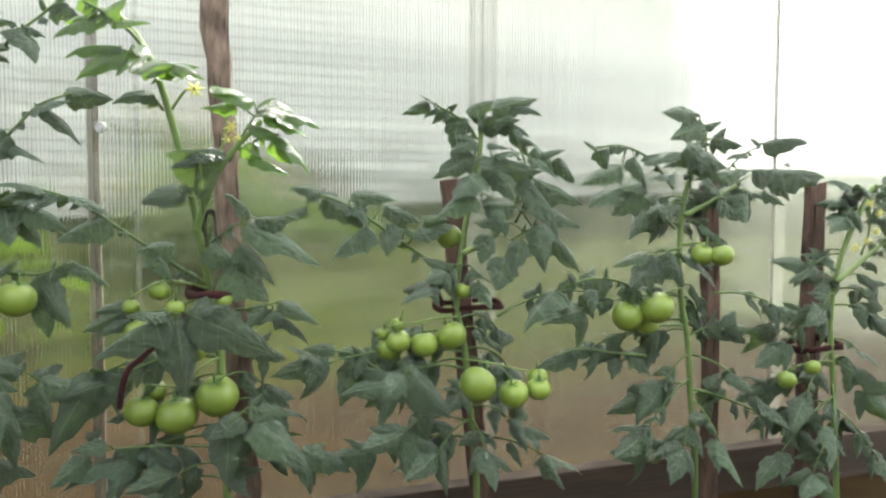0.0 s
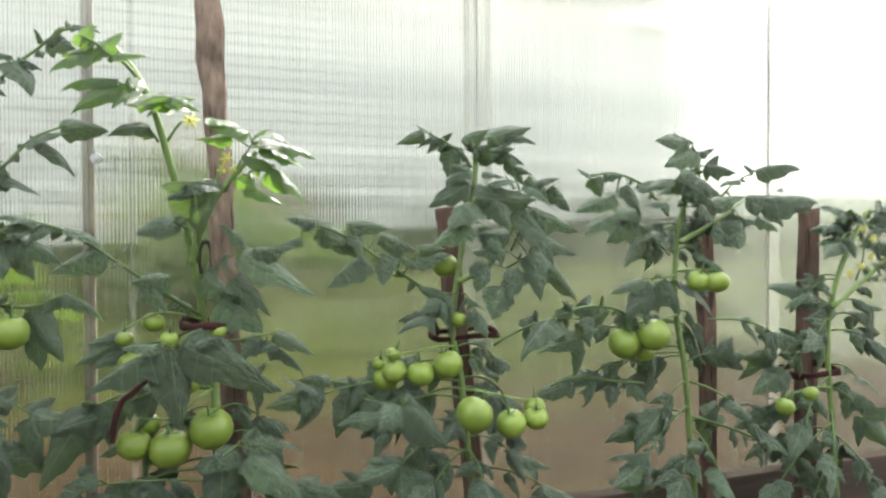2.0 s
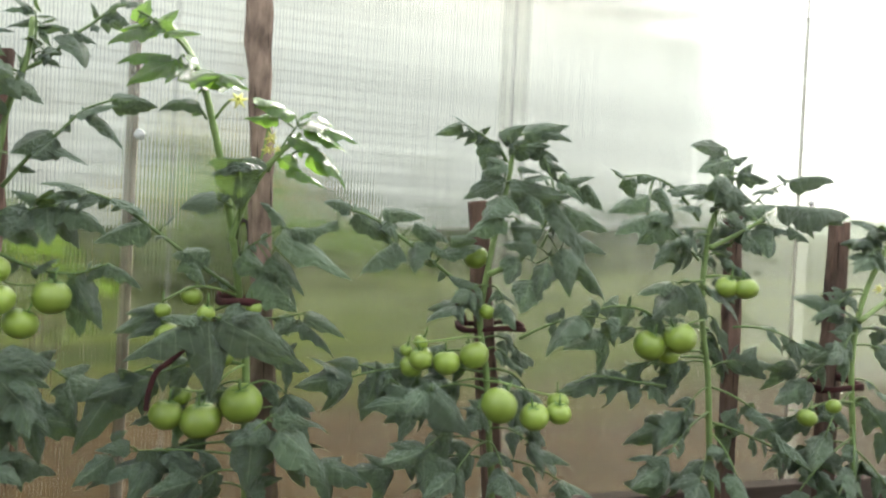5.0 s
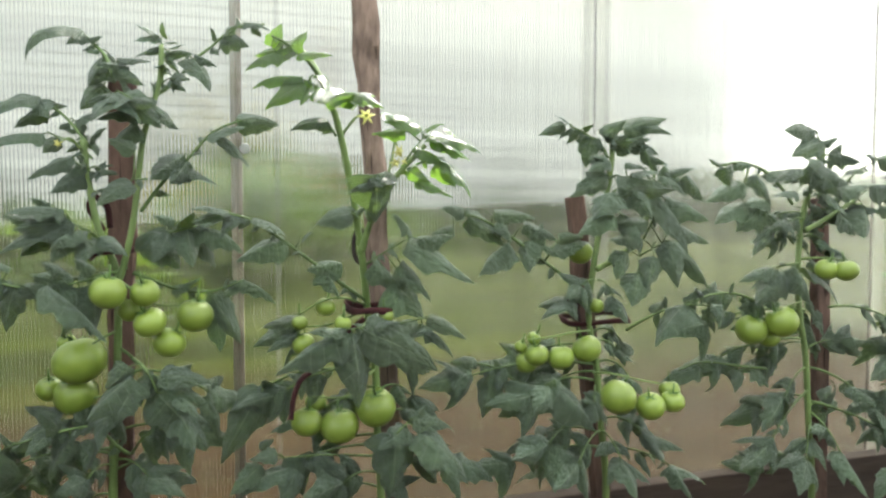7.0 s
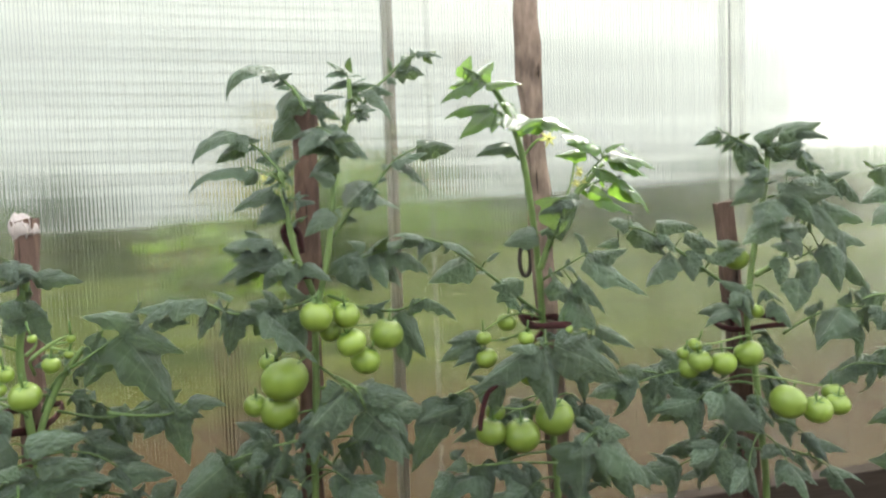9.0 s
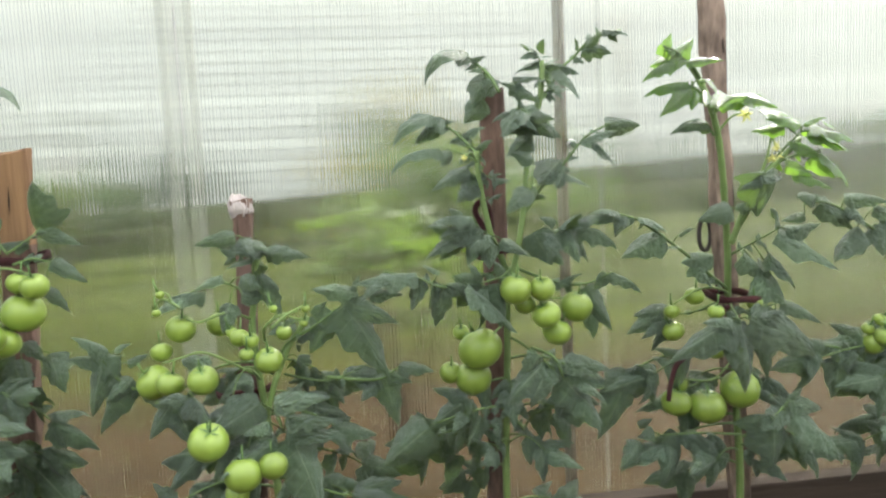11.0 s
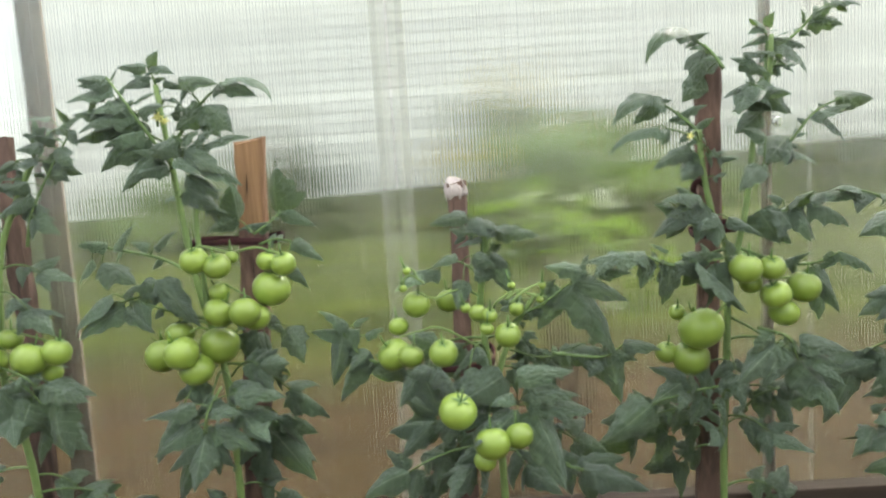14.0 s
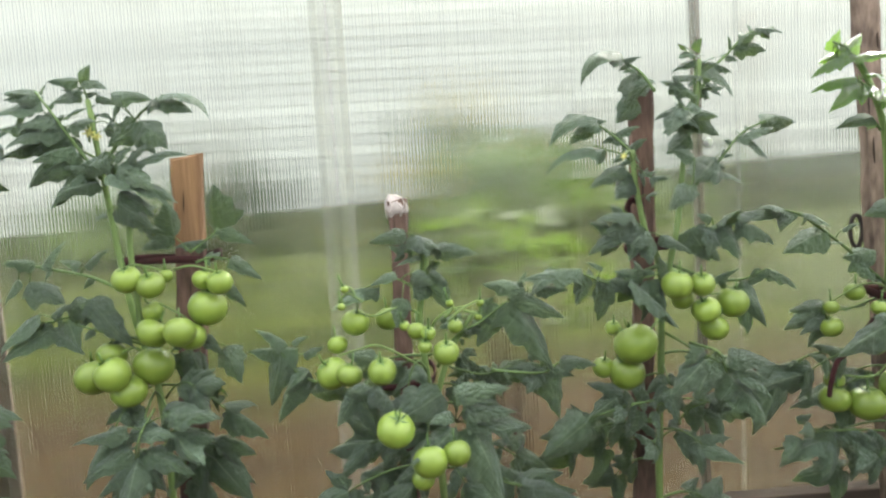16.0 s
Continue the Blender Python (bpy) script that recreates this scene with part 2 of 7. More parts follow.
SIDING = material("siding_paint", (0.95, 0.92, 0.85), 0.7, second=(0.90, 0.87, 0.80), scale=8, bump=0.2)
GAP = material("siding_shadow", (0.60, 0.57, 0.52), 0.9, scale=20)
ROOFING = material("roofing", (0.25, 0.23, 0.22), 0.8, scale=8)
SHRUB = leaf_material("shrub_leaf", (0.075, 0.125, 0.015), (0.085, 0.14, 0.02), (0.20, 0.34, 0.02), 0.32)
DARKSHRUB = leaf_material("dark_shrub_leaf", (0.05, 0.095, 0.02), (0.06, 0.11, 0.03), (0.10, 0.2, 0.02), 0.3)
DISTANCE = material("hazy_distance", (0.085, 0.115, 0.06), 0.9, second=(0.055, 0.08, 0.04), scale=0.15)
BLOOM = material("yellow_bloom", (0.72, 0.55, 0.10), 0.6, scale=50)
BLUSH = material("orange_bloom", (0.62, 0.27, 0.14), 0.6, scale=50)


# ---- mesh tools ----
def mesh_of(name, verts, faces, mats, smooth=True, slots=None, uvs=None):
    me = bpy.data.meshes.new(name)
    me.from_pydata([tuple(v) for v in verts], [], faces)
    for m in mats if isinstance(mats, (list, tuple)) else [mats]:
        me.materials.append(m)
    if slots is not None:
        me.polygons.foreach_set("material_index", slots)
    me.polygons.foreach_set("use_smooth", [smooth] * len(me.polygons))
    if uvs is not None:
        layer = me.uv_layers.new(name="UVMap")
        flat = [c for poly in faces for i in poly for c in uvs[i]]
        layer.data.foreach_set("uv", flat)
    me.update()
    return me


def part(name, me, parent, label="", kind=""):
    ob = new(name, me)
    ob.parent = parent
    return tagged(ob, label, kind=kind)


def thing(name, place, label, category, group="", kind=""):
    ob = new(name)
    ob.location = place
    ob.empty_display_size = 0.05
    return tagged(ob, label, category, group, kind)


def box(verts, faces, lo, hi):
    k = len(verts)
    (x0, y0, z0), (x1, y1, z1) = lo, hi
    verts += [(x0, y0, z0), (x1, y0, z0), (x1, y1, z0), (x0, y1, z0), (x0, y0, z1), (x1, y0, z1), (x1, y1, z1), (x0, y1, z1)]
    faces += [tuple(k + i for i in f) for f in ((0, 3, 2, 1), (4, 5, 6, 7), (0, 1, 5, 4), (1, 2, 6, 5), (2, 3, 7, 6), (3, 0, 4, 7))]


def bevelled(name, lo, hi, mat, width=0.002):
    bm = bmesh.new()
    bmesh.ops.create_cube(bm, size=1)
    for v in bm.verts:
        v.co = Vector([lo[i] + (v.co[i] + 0.5) * (hi[i] - lo[i]) for i in range(3)])
    if width:
        bmesh.ops.bevel(bm, geom=bm.edges[:], offset=width, segments=2, affect="EDGES", profile=0.6)
    me = bpy.data.meshes.new(name)
    bm.to_mesh(me)
    bm.free()
    me.materials.append(mat)
    return me


def smooth_path(points, steps=6):
    """Catmull-Rom through the points."""
    p = [np.array(q, float) for q in points]
    p = [2 * p[0] - p[1]] + p + [2 * p[-1] - p[-2]]
    out = []
    for i in range(1, len(p) - 2):
        a, b, c, d = p[i - 1:i + 3]
        for k in range(steps):
            t = k / steps
            out.append(0.5 * (2 * b + (c - a) * t + (2 * a - 5 * b + 4 * c - d) * t * t + (3 * b - a - 3 * c + d) * t ** 3))
    out.append(p[-2])
    return out


def tube(verts, faces, path, r0, r1, sides=6, knots=0.0):
    """A tapered round tube along a path, closed at both ends."""
    k0 = len(verts)
    n = len(path)
    for i, q in enumerate(path):
        d = np.array(path[min(i + 1, n - 1)]) - np.array(path[max(i - 1, 0)])
        d = d / (np.linalg.norm(d) + 1e-9)
        u = np.cross(d, (0.3, 1, 0.2))
        u /= np.linalg.norm(u) + 1e-9
        w = np.cross(d, u)
        r = r0 + (r1 - r0) * i / max(n - 1, 1)
        r *= 1 + knots * math.sin(i * 2.1)
        for s in range(sides):
            a = 2 * math.pi * s / sides
            verts.append(tuple(np.array(q) + r * (math.cos(a) * u + math.sin(a) * w)))
    for i in range(n - 1):
        for s in range(sides):
            a, b = k0 + i * sides + s, k0 + i * sides + (s + 1) % sides
            faces.append((a, b, b + sides, a + sides))
    faces.append(tuple(k0 + s for s in reversed(range(sides))))
    faces.append(tuple(k0 + (n - 1) * sides + s for s in range(sides)))


rng = np.random.default_rng(11)


def leaflet(verts, faces, uvs, base, way, normal, length, droop, width=0.5, nu=19, nv=9, fixed=False, flat=1.0):
    """One toothed leaflet: folded on its midrib, cupped, drooping towards the tip and puckered between the veins."""
    way = way / np.linalg.norm(way)
    side = np.cross(way, normal)
    side /= np.linalg.norm(side) + 1e-9
    up = np.cross(side, way)
    fold, twist, cup = rng.uniform(0.05, 0.5), rng.uniform(-0.55, 0.55), rng.uniform(0.0, 0.7)
    curl, phase, sway = droop * rng.uniform(0.4, 1.4), rng.uniform(0, 6), rng.uniform(-0.16, 0.16)
    fold, twist, cup = fold * flat, twist * flat, cup * flat
    if fixed:
        curl, sway = droop, sway * 0.3
    teeth, deep = rng.uniform(2.4, 4.2), rng.uniform(0.16, 0.44) * min(1.0, 0.2 + length * 11)
    start = rng.uniform(0, 1, 2)
    pucker, ripple = rng.uniform(0.008, 0.024) * length * flat, rng.uniform(9, 19)
    k0 = len(verts)
    for i in range(nu):
        u = i / (nu - 1)
        shape = math.sin(math.pi * u ** 0.6) ** 0.95 * (1.08 - 0.3 * u) if 0 < u < 1 else 0.0
        angle = curl * u * u * 1.5
        along = length * (math.sin(angle) / angle * u if abs(angle) > 1e-4 else u)
        sink = -length * u * (1 - math.cos(angle)) / angle if abs(angle) > 1e-4 else 0.0
        for j in range(nv):
            v = 2 * j / (nv - 1) - 1
            half = shape * length * width * 0.52
            edge = 1.0
            if abs(v) > 0.4 and nu > 8:
                saw = (u * teeth + start[int(v > 0)]) % 1.0
                edge = 1 + deep * (saw / 0.75 if saw < 0.75 else (1 - saw) / 0.25) * (abs(v) - 0.4) / 0.6 - 0.35 * deep
            w = v * half * edge
            back = -abs(v) * (0.03 + 0.10 * (1 - u)) * length * shape
            lift = -abs(w) * fold - cup * w * w / (half + 1e-6) + w * twist * u
            lift += pucker * math.sin(u * ripple - abs(v) * 3.2 + phase + (1.7 if v > 0 else 0.0) + 2.0 * u * v) * min(1, 1.6 * abs(v)) * (0.4 + shape)
            q = base + way * (along + back) + side * (w + sway * length * u * u) + up * (lift + sink)
            verts.append(tuple(q))
            uvs.append((u, v))
    for i in range(nu - 1):
        for j in range(nv - 1):
            a = k0 + i * nv + j
            faces.append((a, a + 1, a + nv + 1, a + nv))


def leaf(owner, base, tip, lift=0.02, big=1.0, sunlit=False, small=False):
    """A compound tomato leaf from its place on the stem to the tip of its end leaflet."""
    b, t = np.array(base), np.array(tip)
    span = t - b
    length = np.linalg.norm(span)
    out = span / length
    verts, faces, uvs = [], [], []
    size = float(np.clip(0.46 * length, 0.026 if sunlit or small else 0.036, 0.080)) * big
    reach = max(0.45, 1 - size / length)
    end = b + span * reach + np.array((0, 0, 0.10 * size))
    middle = b + span * reach * 0.55 + np.array((0, 0, lift + 0.045 * length))

    def along(s):
        return b * (1 - s) ** 2 + 2 * middle * s * (1 - s) + end * s * s

    path = [along(s) for s in np.linspace(0, 1, 9)]
    thick = 0.0011 + 0.007 * min(length, 0.25)
    tube(verts, faces, path, thick, thick * 0.5, 5)
    uvs += [(0.5, 0.5)] * len(verts)
    stalk_faces = len(faces)
    face_out = np.array((0.0, -0.72, 0.68)) + rng.normal(0, 0.38, 3)
    last = np.linalg.norm(t - path[-1])
    leaflet(verts, faces, uvs, path[-1], t - path[-1] + np.array((0, 0, 0.16 * last)), face_out, last * 1.08, 0.4, 0.5)
    across = np.cross(out, face_out)
    across /= np.linalg.norm(across) + 1e-9
    pairs = 1 if length < 0.05 else 2 if length < 0.11 else 3 if length < 0.17 else 4
    gap = min(0.42, size * 0.78 / max(length * reach, 0.02))
    for k in range(pairs):
        for hand_side in (-1, 1):
            s = 0.99 - gap * k - rng.uniform(0, 0.3) * gap
            if s < 0.22:
                continue
            q = along(s)
            hang = rng.uniform(-0.75, 0.12)
            way = out * rng.uniform(0.35, 0.8) + across * hand_side * rng.uniform(0.55, 0.95) + np.array((0, 0, hang))
            n_ = face_out + rng.normal(0, 0.3, 3) + across * hand_side * 0.35
            ll = size * rng.uniform(0.66, 1.0) * (1 - 0.12 * k)
            leaflet(verts, faces, uvs, q + way * 0.004, way, n_, ll, rng.uniform(0.2, 0.85), rng.uniform(0.38, 0.52))
            if k and length > 0.1:
                q = along(min(s + gap * 0.5, 1.0))
                way = out * 0.3 + across * hand_side + np.array((0, 0, rng.uniform(-0.7, 0.2)))
                leaflet(verts, faces, uvs, q, way, face_out + rng.normal(0, 0.3, 3), size * rng.uniform(0.25, 0.45), 0.5, 0.6, 7, 5)
    o = np.array(owner.location)
    verts = [tuple(np.array(v) - o) for v in verts]
    slots = [1] * stalk_faces + [0] * (len(faces) - stalk_faces)
    me = mesh_of("leaf", verts, faces, [SUNLIT if sunlit else LEAF, PETIOLE], True, slots, uvs)
    return part("leaf", me, owner)


def sprig(owner, stalk, *blades, sunlit=False):
    """A compound leaf whose leaflets are set out one by one: base and tip of each, its breadth and how far it arches over."""
    o = np.array(owner.location)
    verts, faces, uvs = [], [], []
    path = smooth_path(stalk, 5)
    thick = 0.0024 if len(stalk) < 4 else 0.0033
    tube(verts, faces, path, thick, thick * 0.5, 5)
    uvs += [(0.5, 0.5)] * len(verts)
    for bx, by, bz, tx, ty, tz, breadth, arch in blades:
        b, t = np.array((bx, by, bz)), np.array((tx, ty, tz))
        near = min(path, key=lambda q: np.linalg.norm(q - b))
        if np.linalg.norm(near - b) > 0.004:
            k = len(verts)
            tube(verts, faces, [near, (near + b) / 2 + np.array((0, 0, 0.003)), b], 0.0012, 0.0009, 4)
            uvs += [(0.5, 0.5)] * (len(verts) - k)
    stalk_faces = len(faces)
    for k in range(3, len(path) - 2, 2):
        along = path[k + 1] - path[k - 1]
        along /= np.linalg.norm(along) + 1e-9
        face = np.array((0.0, -0.7, 0.7)) + rng.normal(0, 0.35, 3)
        across = np.cross(along, face)
        for hand_side in (-1, 1):
            if rng.uniform() < 0.62:
                way = along * rng.uniform(0.2, 0.7) + across * hand_side + np.array((0, 0, rng.uniform(-0.6, 0.1)))
                leaflet(verts, faces, uvs, path[k], way, face, rng.uniform(0.012, 0.026), rng.uniform(0.3, 0.8), rng.uniform(0.5, 0.66), 9, 5)
    for bx, by, bz, tx, ty, tz, breadth, arch in blades:
        b, t = np.array((bx, by, bz)), np.array((tx, ty, tz))
        d = t - b
        length = np.linalg.norm(d)
        normal = np.array((0.0, -0.75, 0.62)) + rng.normal(0, 0.3, 3)
        side = np.cross(d, normal)
        side /= np.linalg.norm(side) + 1e-9
        up = np.cross(side, d / length)
        turn = arch * 0.75
        way = d / length * math.cos(turn) + up * math.sin(turn)
        leaflet(verts, faces, uvs, b, way, normal, length * turn / math.sin(turn) * 1.10, arch, max(breadth, 0.38) * 1.02, fixed=True)
    verts = [tuple(np.array(v) - o) for v in verts]
    slots = [1] * stalk_faces + [0] * (len(faces) - stalk_faces)
    me = mesh_of("leaf", verts, faces, [SUNLIT if sunlit else LEAF, PETIOLE], True, slots, uvs)
    return part("leaf", me, owner)


def level_leaf(owner, centre, normal, turn, length, width):
    """A single leaflet in the sunlit material that lies square to the given direction, turned in its own plane, and
    shines in the sun.
    """
    n_ = np.array(normal) / np.linalg.norm(normal)
    e1 = np.cross(n_, (0, 0, 1))
    e1 /= np.linalg.norm(e1)
    e2 = np.cross(n_, e1)
    way = e1 * math.cos(radians(turn)) + e2 * math.sin(radians(turn))
    base = np.array(centre) - way * length / 2 - np.array(owner.location)
    verts, faces, uvs = [], [], []
    leaflet(verts, faces, uvs, base, way, n_, length, 0.3, width, fixed=True, flat=0.35)
    return part("leaf", mesh_of("leaf", verts, faces, [SUNLIT], True, None, uvs), owner)


def plant(*stems, label="", thick=0.0059):
    root = stems[0][0]
    ob = thing("tomato_plant", (root[0], root[1], 0.0), label or "green tomato plant with unripe fruit tied to a wooden stake", "tomato plant", "tomato plants in the greenhouse row")
    o = np.array(ob.location)
    for k, s in enumerate(stems):
        verts, faces = [], []
        r = thick if k == 0 else thick * 0.8
        tube(verts, faces, [q - o for q in smooth_path(s, 7)], r * 1.12, r * 0.78, 9, 0.05)
        part("stem" if k == 0 else "branch", mesh_of("stem", verts, faces, STEM), ob)
    return ob


def truss(owner, points):
    o = np.array(owner.location)
    verts, faces = [], []
    tube(verts, faces, [q - o for q in smooth_path(points, 5)], 0.0023, 0.0014, 6, 0.1)
    return part("truss", mesh_of("truss", verts, faces, STEM), owner)


def tomato(owner, place, radius):
    """A slightly flattened fruit with shallow ribs, and its star of sepals."""
    o = np.array(owner.location)
    verts, faces = [], []
    rings, seg = 14, 24
    ribs, phase, flat = int(rng.integers(4, 7)), rng.uniform(0, 6), rng.uniform(0.86, 0.97)
    lean = Euler((rng.uniform(-0.5, 0.5), rng.uniform(-0.5, 0.5), rng.uniform(0, 6))).to_matrix()
    for i in range(rings + 1):
        th = math.pi * i / rings
        for s in range(seg):
            ph = 2 * math.pi * s / seg
            top = math.exp(-(th / 0.42) ** 2)
            r = radius * (1 + 0.028 * math.cos(ribs * ph + phase) * (0.35 + top) * math.sin(th)) * (1 - 0.16 * top)
            q = Vector((r * math.sin(th) * math.cos(ph), r * math.sin(th) * math.sin(ph), r * math.cos(th) * flat))
            verts.append(tuple(lean @ q))
    for i in range(rings):
        for s in range(seg):
            a, b = i * seg + s, i * seg + (s + 1) % seg
            faces.append((a, a + seg, b + seg, b))
    ob = part("tomato", mesh_of("tomato", verts, faces, FRUIT), owner)
    ob.location = Vector(place) - Vector(o)
    cv, cf = [], []
    uv = []
    crown = np.array(lean @ Vector((0, 0, radius * flat * 0.86)))
    up = crown / np.linalg.norm(crown)
    for k in range(5):
        a = 2 * math.pi * (k + rng.uniform(-0.15, 0.15)) / 5
        flatway = np.array(lean @ Vector((math.cos(a), math.sin(a), 0.28)))
        leaflet(cv, cf, uv, crown, flatway, up, max(0.010, radius * 0.62), rng.uniform(-0.5, 0.6), 0.3, 6, 3)
    tube(cv, cf, [crown, crown + up * 0.008, crown + up * 0.014 + np.array((0, 0, 0.006))], 0.0017, 0.0014, 5)
    part("calyx", mesh_of("calyx", cv, cf, CALYX), ob, "small green star of sepals")
    return ob


def flower(owner, place, size=0.014, turn=(0.0, -1.0, 0.2)):
    o = np.array(owner.location)
    p, n_ = np.array(place) - o, np.array(turn)
    n_ = n_ / np.linalg.norm(n_)
    u = np.cross(n_, (0.1, 0.2, 1))
    u /= np.linalg.norm(u)
    w = np.cross(n_, u)
    verts, faces, uv = [], [], []
    for k in range(6):
        a = 2 * math.pi * k / 6 + 0.3
        leaflet(verts, faces, uv, p, u * math.cos(a) + w * math.sin(a) + n_ * 0.15, n_, size, 0.7, 0.36, 6, 3)
    tube(verts, faces, [p, p + n_ * size * 0.6], size * 0.16, size * 0.06, 6)
    return part("flower", mesh_of("flower", verts, faces, PETAL), owner, "small yellow star flower")


def stake(foot, top, width, mat=None, label="", worn=0.0016, raw_from=9.0):
    """A sawn slat driven into the soil, slightly bowed, with worn edges."""
    ob = thing("wooden_stake", foot, label or "dark red-brown wooden stake driven into the soil", "stake", "stakes of the tomato row")
    f, t = np.array(foot), np.array(top)
    rise = t - f
    n, depth = 26, 0.022
    verts, faces = [], []
    bow, ph = rng.uniform(-0.005, 0.005), rng.uniform(0, 6)
    ring = [(-0.5, -0.40), (-0.42, -0.5), (0.42, -0.5), (0.5, -0.40), (0.5, 0.40), (0.42, 0.5), (-0.42, 0.5), (-0.5, 0.40)]
    for i in range(n):
        s = i / (n - 1)
        c = rise * s + np.array((bow * math.sin(math.pi * s) + 0.0022 * math.sin(7 * s + ph) * s, 0, 0))
        wide = width * (1 + 0.05 * math.sin(9 * s + 2 * ph) + 0.03 * math.sin(23 * s + ph))
        for a, (x, y) in enumerate(ring):
            chip = rng.normal(0, worn)
            slope = 0.006 * x if i == n - 1 else 0.0
            verts.append((c[0] + x * wide + chip * (abs(x) > 0.45), c[1] + y * depth + chip * 0.5, c[2] + slope + (rng.normal(0, 0.0015) if i == n - 1 else 0)))
    for i in range(n - 1):
        for a in range(8):
            b = (a + 1) % 8
            faces.append((i * 8 + a, i * 8 + b, i * 8 + 8 + b, i * 8 + 8 + a))
    faces.append(tuple(reversed(range(8))))
    bare = [int(verts[f[0]][2] + foot[2] > raw_from) for f in faces]
    part("slat", mesh_of("slat", verts, faces, [mat or STAKE, RAW], False, bare), ob)
    rim = verts[-8:]
    crown = [(sum(v[0] for v in rim) / 8, sum(v[1] for v in rim) / 8, sum(v[2] for v in rim) / 8 + 0.0015)]
    part("end_grain", mesh_of("end_grain", rim + crown, [(a, (a + 1) % 8, 8) for a in range(8)], RAW if raw_from < 9 else mat or STAKE, False), ob, "sawn end grain")
    r = random.Random(int(abs(foot[0]) * 1000))
    for k in range(7 if mat else 4):
        s, x, long = r.uniform(0.45, 0.97), r.uniform(-0.38, 0.38) * width, r.uniform(0.03, 0.11)
        ring_at = int(s * (n - 1)) * 8
        cx = (verts[ring_at][0] + verts[ring_at + 3][0]) / 2 + x
        cz = rise[2] * s
        lean = rise[0] / rise[2]
        w = r.uniform(0.0006, 0.0014)
        front = min(verts[ring_at + 1][1], verts[ring_at + 2][1])
        v = [(cx - lean * long / 2, front - 0.0012, cz - long / 2), (cx + w, front - 0.0012, cz), (cx + lean * long / 2, front - 0.0012, cz + long / 2), (cx - w, front - 0.0012, cz), (cx, front + 0.006, cz)]
        part("crack", mesh_of("crack", v, [(0, 1, 2, 3), (0, 4, 1), (1, 4, 2), (2, 4, 3), (3, 4, 0)], CRACK, False), ob)
    return ob


def tie(centre, rx, ry, tilt=0.0, width=0.010, label="", drop=0.0):
    """A strip of cloth wound round stem and stake."""
    ob = thing("cloth_tie", centre, label or "maroon cloth strip tied round stem and stake", "plant tie", "ties on the tomato row")
    verts, faces = [], []
    n = 36
    for i in range(n):
        a = 2 * math.pi * i / n
        z = tilt * math.cos(a) + 0.003 * math.sin(3 * a) + drop * max(0, -math.sin(a))
        for h, r in ((-0.5, 1.0), (0.5, 1.0), (0.5, 0.93), (-0.5, 0.93)):
            wob = 1 + 0.02 * math.sin(5 * a + h * 3)
            verts.append((rx * r * wob * math.copysign(abs(math.cos(a)) ** 0.7, math.cos(a)), ry * r * wob * math.sin(a), z + h * width * (1 + 0.2 * math.sin(4 * a))))
    for i in range(n):
        j = (i + 1) % n
        for k in range(4):
            l_ = (k + 1) % 4
            faces.append((i * 4 + k, j * 4 + k, j * 4 + l_, i * 4 + l_))
    part("strip", mesh_of("strip", verts, faces, CLOTH), ob)
    return ob


def cord(points, mat, radius, name, label, category):
    ob = thing(name, points[0], label, category)
    o = np.array(points[0])
    verts, faces = [], []
    tube(verts, faces, [q - o for q in smooth_path(points, 7)], radius, radius * 0.9, 7)
    part("cord", mesh_of("cord", verts, faces, mat), ob)
    return ob


# ---- ground ----
def ground_height(x, y):
    far = min(max((y - 3.0) / 8.0, 0.0), 1.0)
    return (0.72 + 0.05 * min(max(x, -5.0), 8.0)) * far * far * (3 - 2 * far) + 0.02 * noise.noise((x * 0.7, y * 0.7, 0)) + 0.008 * noise.noise((x * 5, y * 5, 3))


def ground_sheet():
    xs = np.concatenate([np.linspace(-400, -30, 8), np.linspace(-25, -5, 12), np.linspace(-4, 4, 60), np.linspace(5, 25, 12), np.linspace(30, 400, 8)])
    ys = np.concatenate([np.linspace(-200, -10, 6), np.linspace(-8, -2, 6), np.linspace(-1.6, 3, 60), np.linspace(3.5, 16, 24), np.linspace(20, 600, 10)])
    verts = [(x, y, ground_height(x, y)) for y in ys for x in xs]
    w = len(xs)
    faces = [(j * w + i, j * w + i + 1, (j + 1) * w + i + 1, (j + 1) * w + i) for j in range(len(ys) - 1) for i in range(w - 1)]
    ob = new("ground", mesh_of("ground", verts, faces, SOIL))
    tagged(ob, "bare brown soil that turns to mown lawn outside", "ground", kind="structure")


ground_sheet()

# ---- greenhouse shell ----
WALL_Y, EAVE, CLEAR_TOP = 1.432, 1.42, 1.30
END_L, END_R, BACK_Y, RIDGE = -3.4, 3.6, -1.43, 2.15
SUN_GAP = (0.08, 0.56)  # unseen gap added under the eave to let sun onto plant_a's top leaves


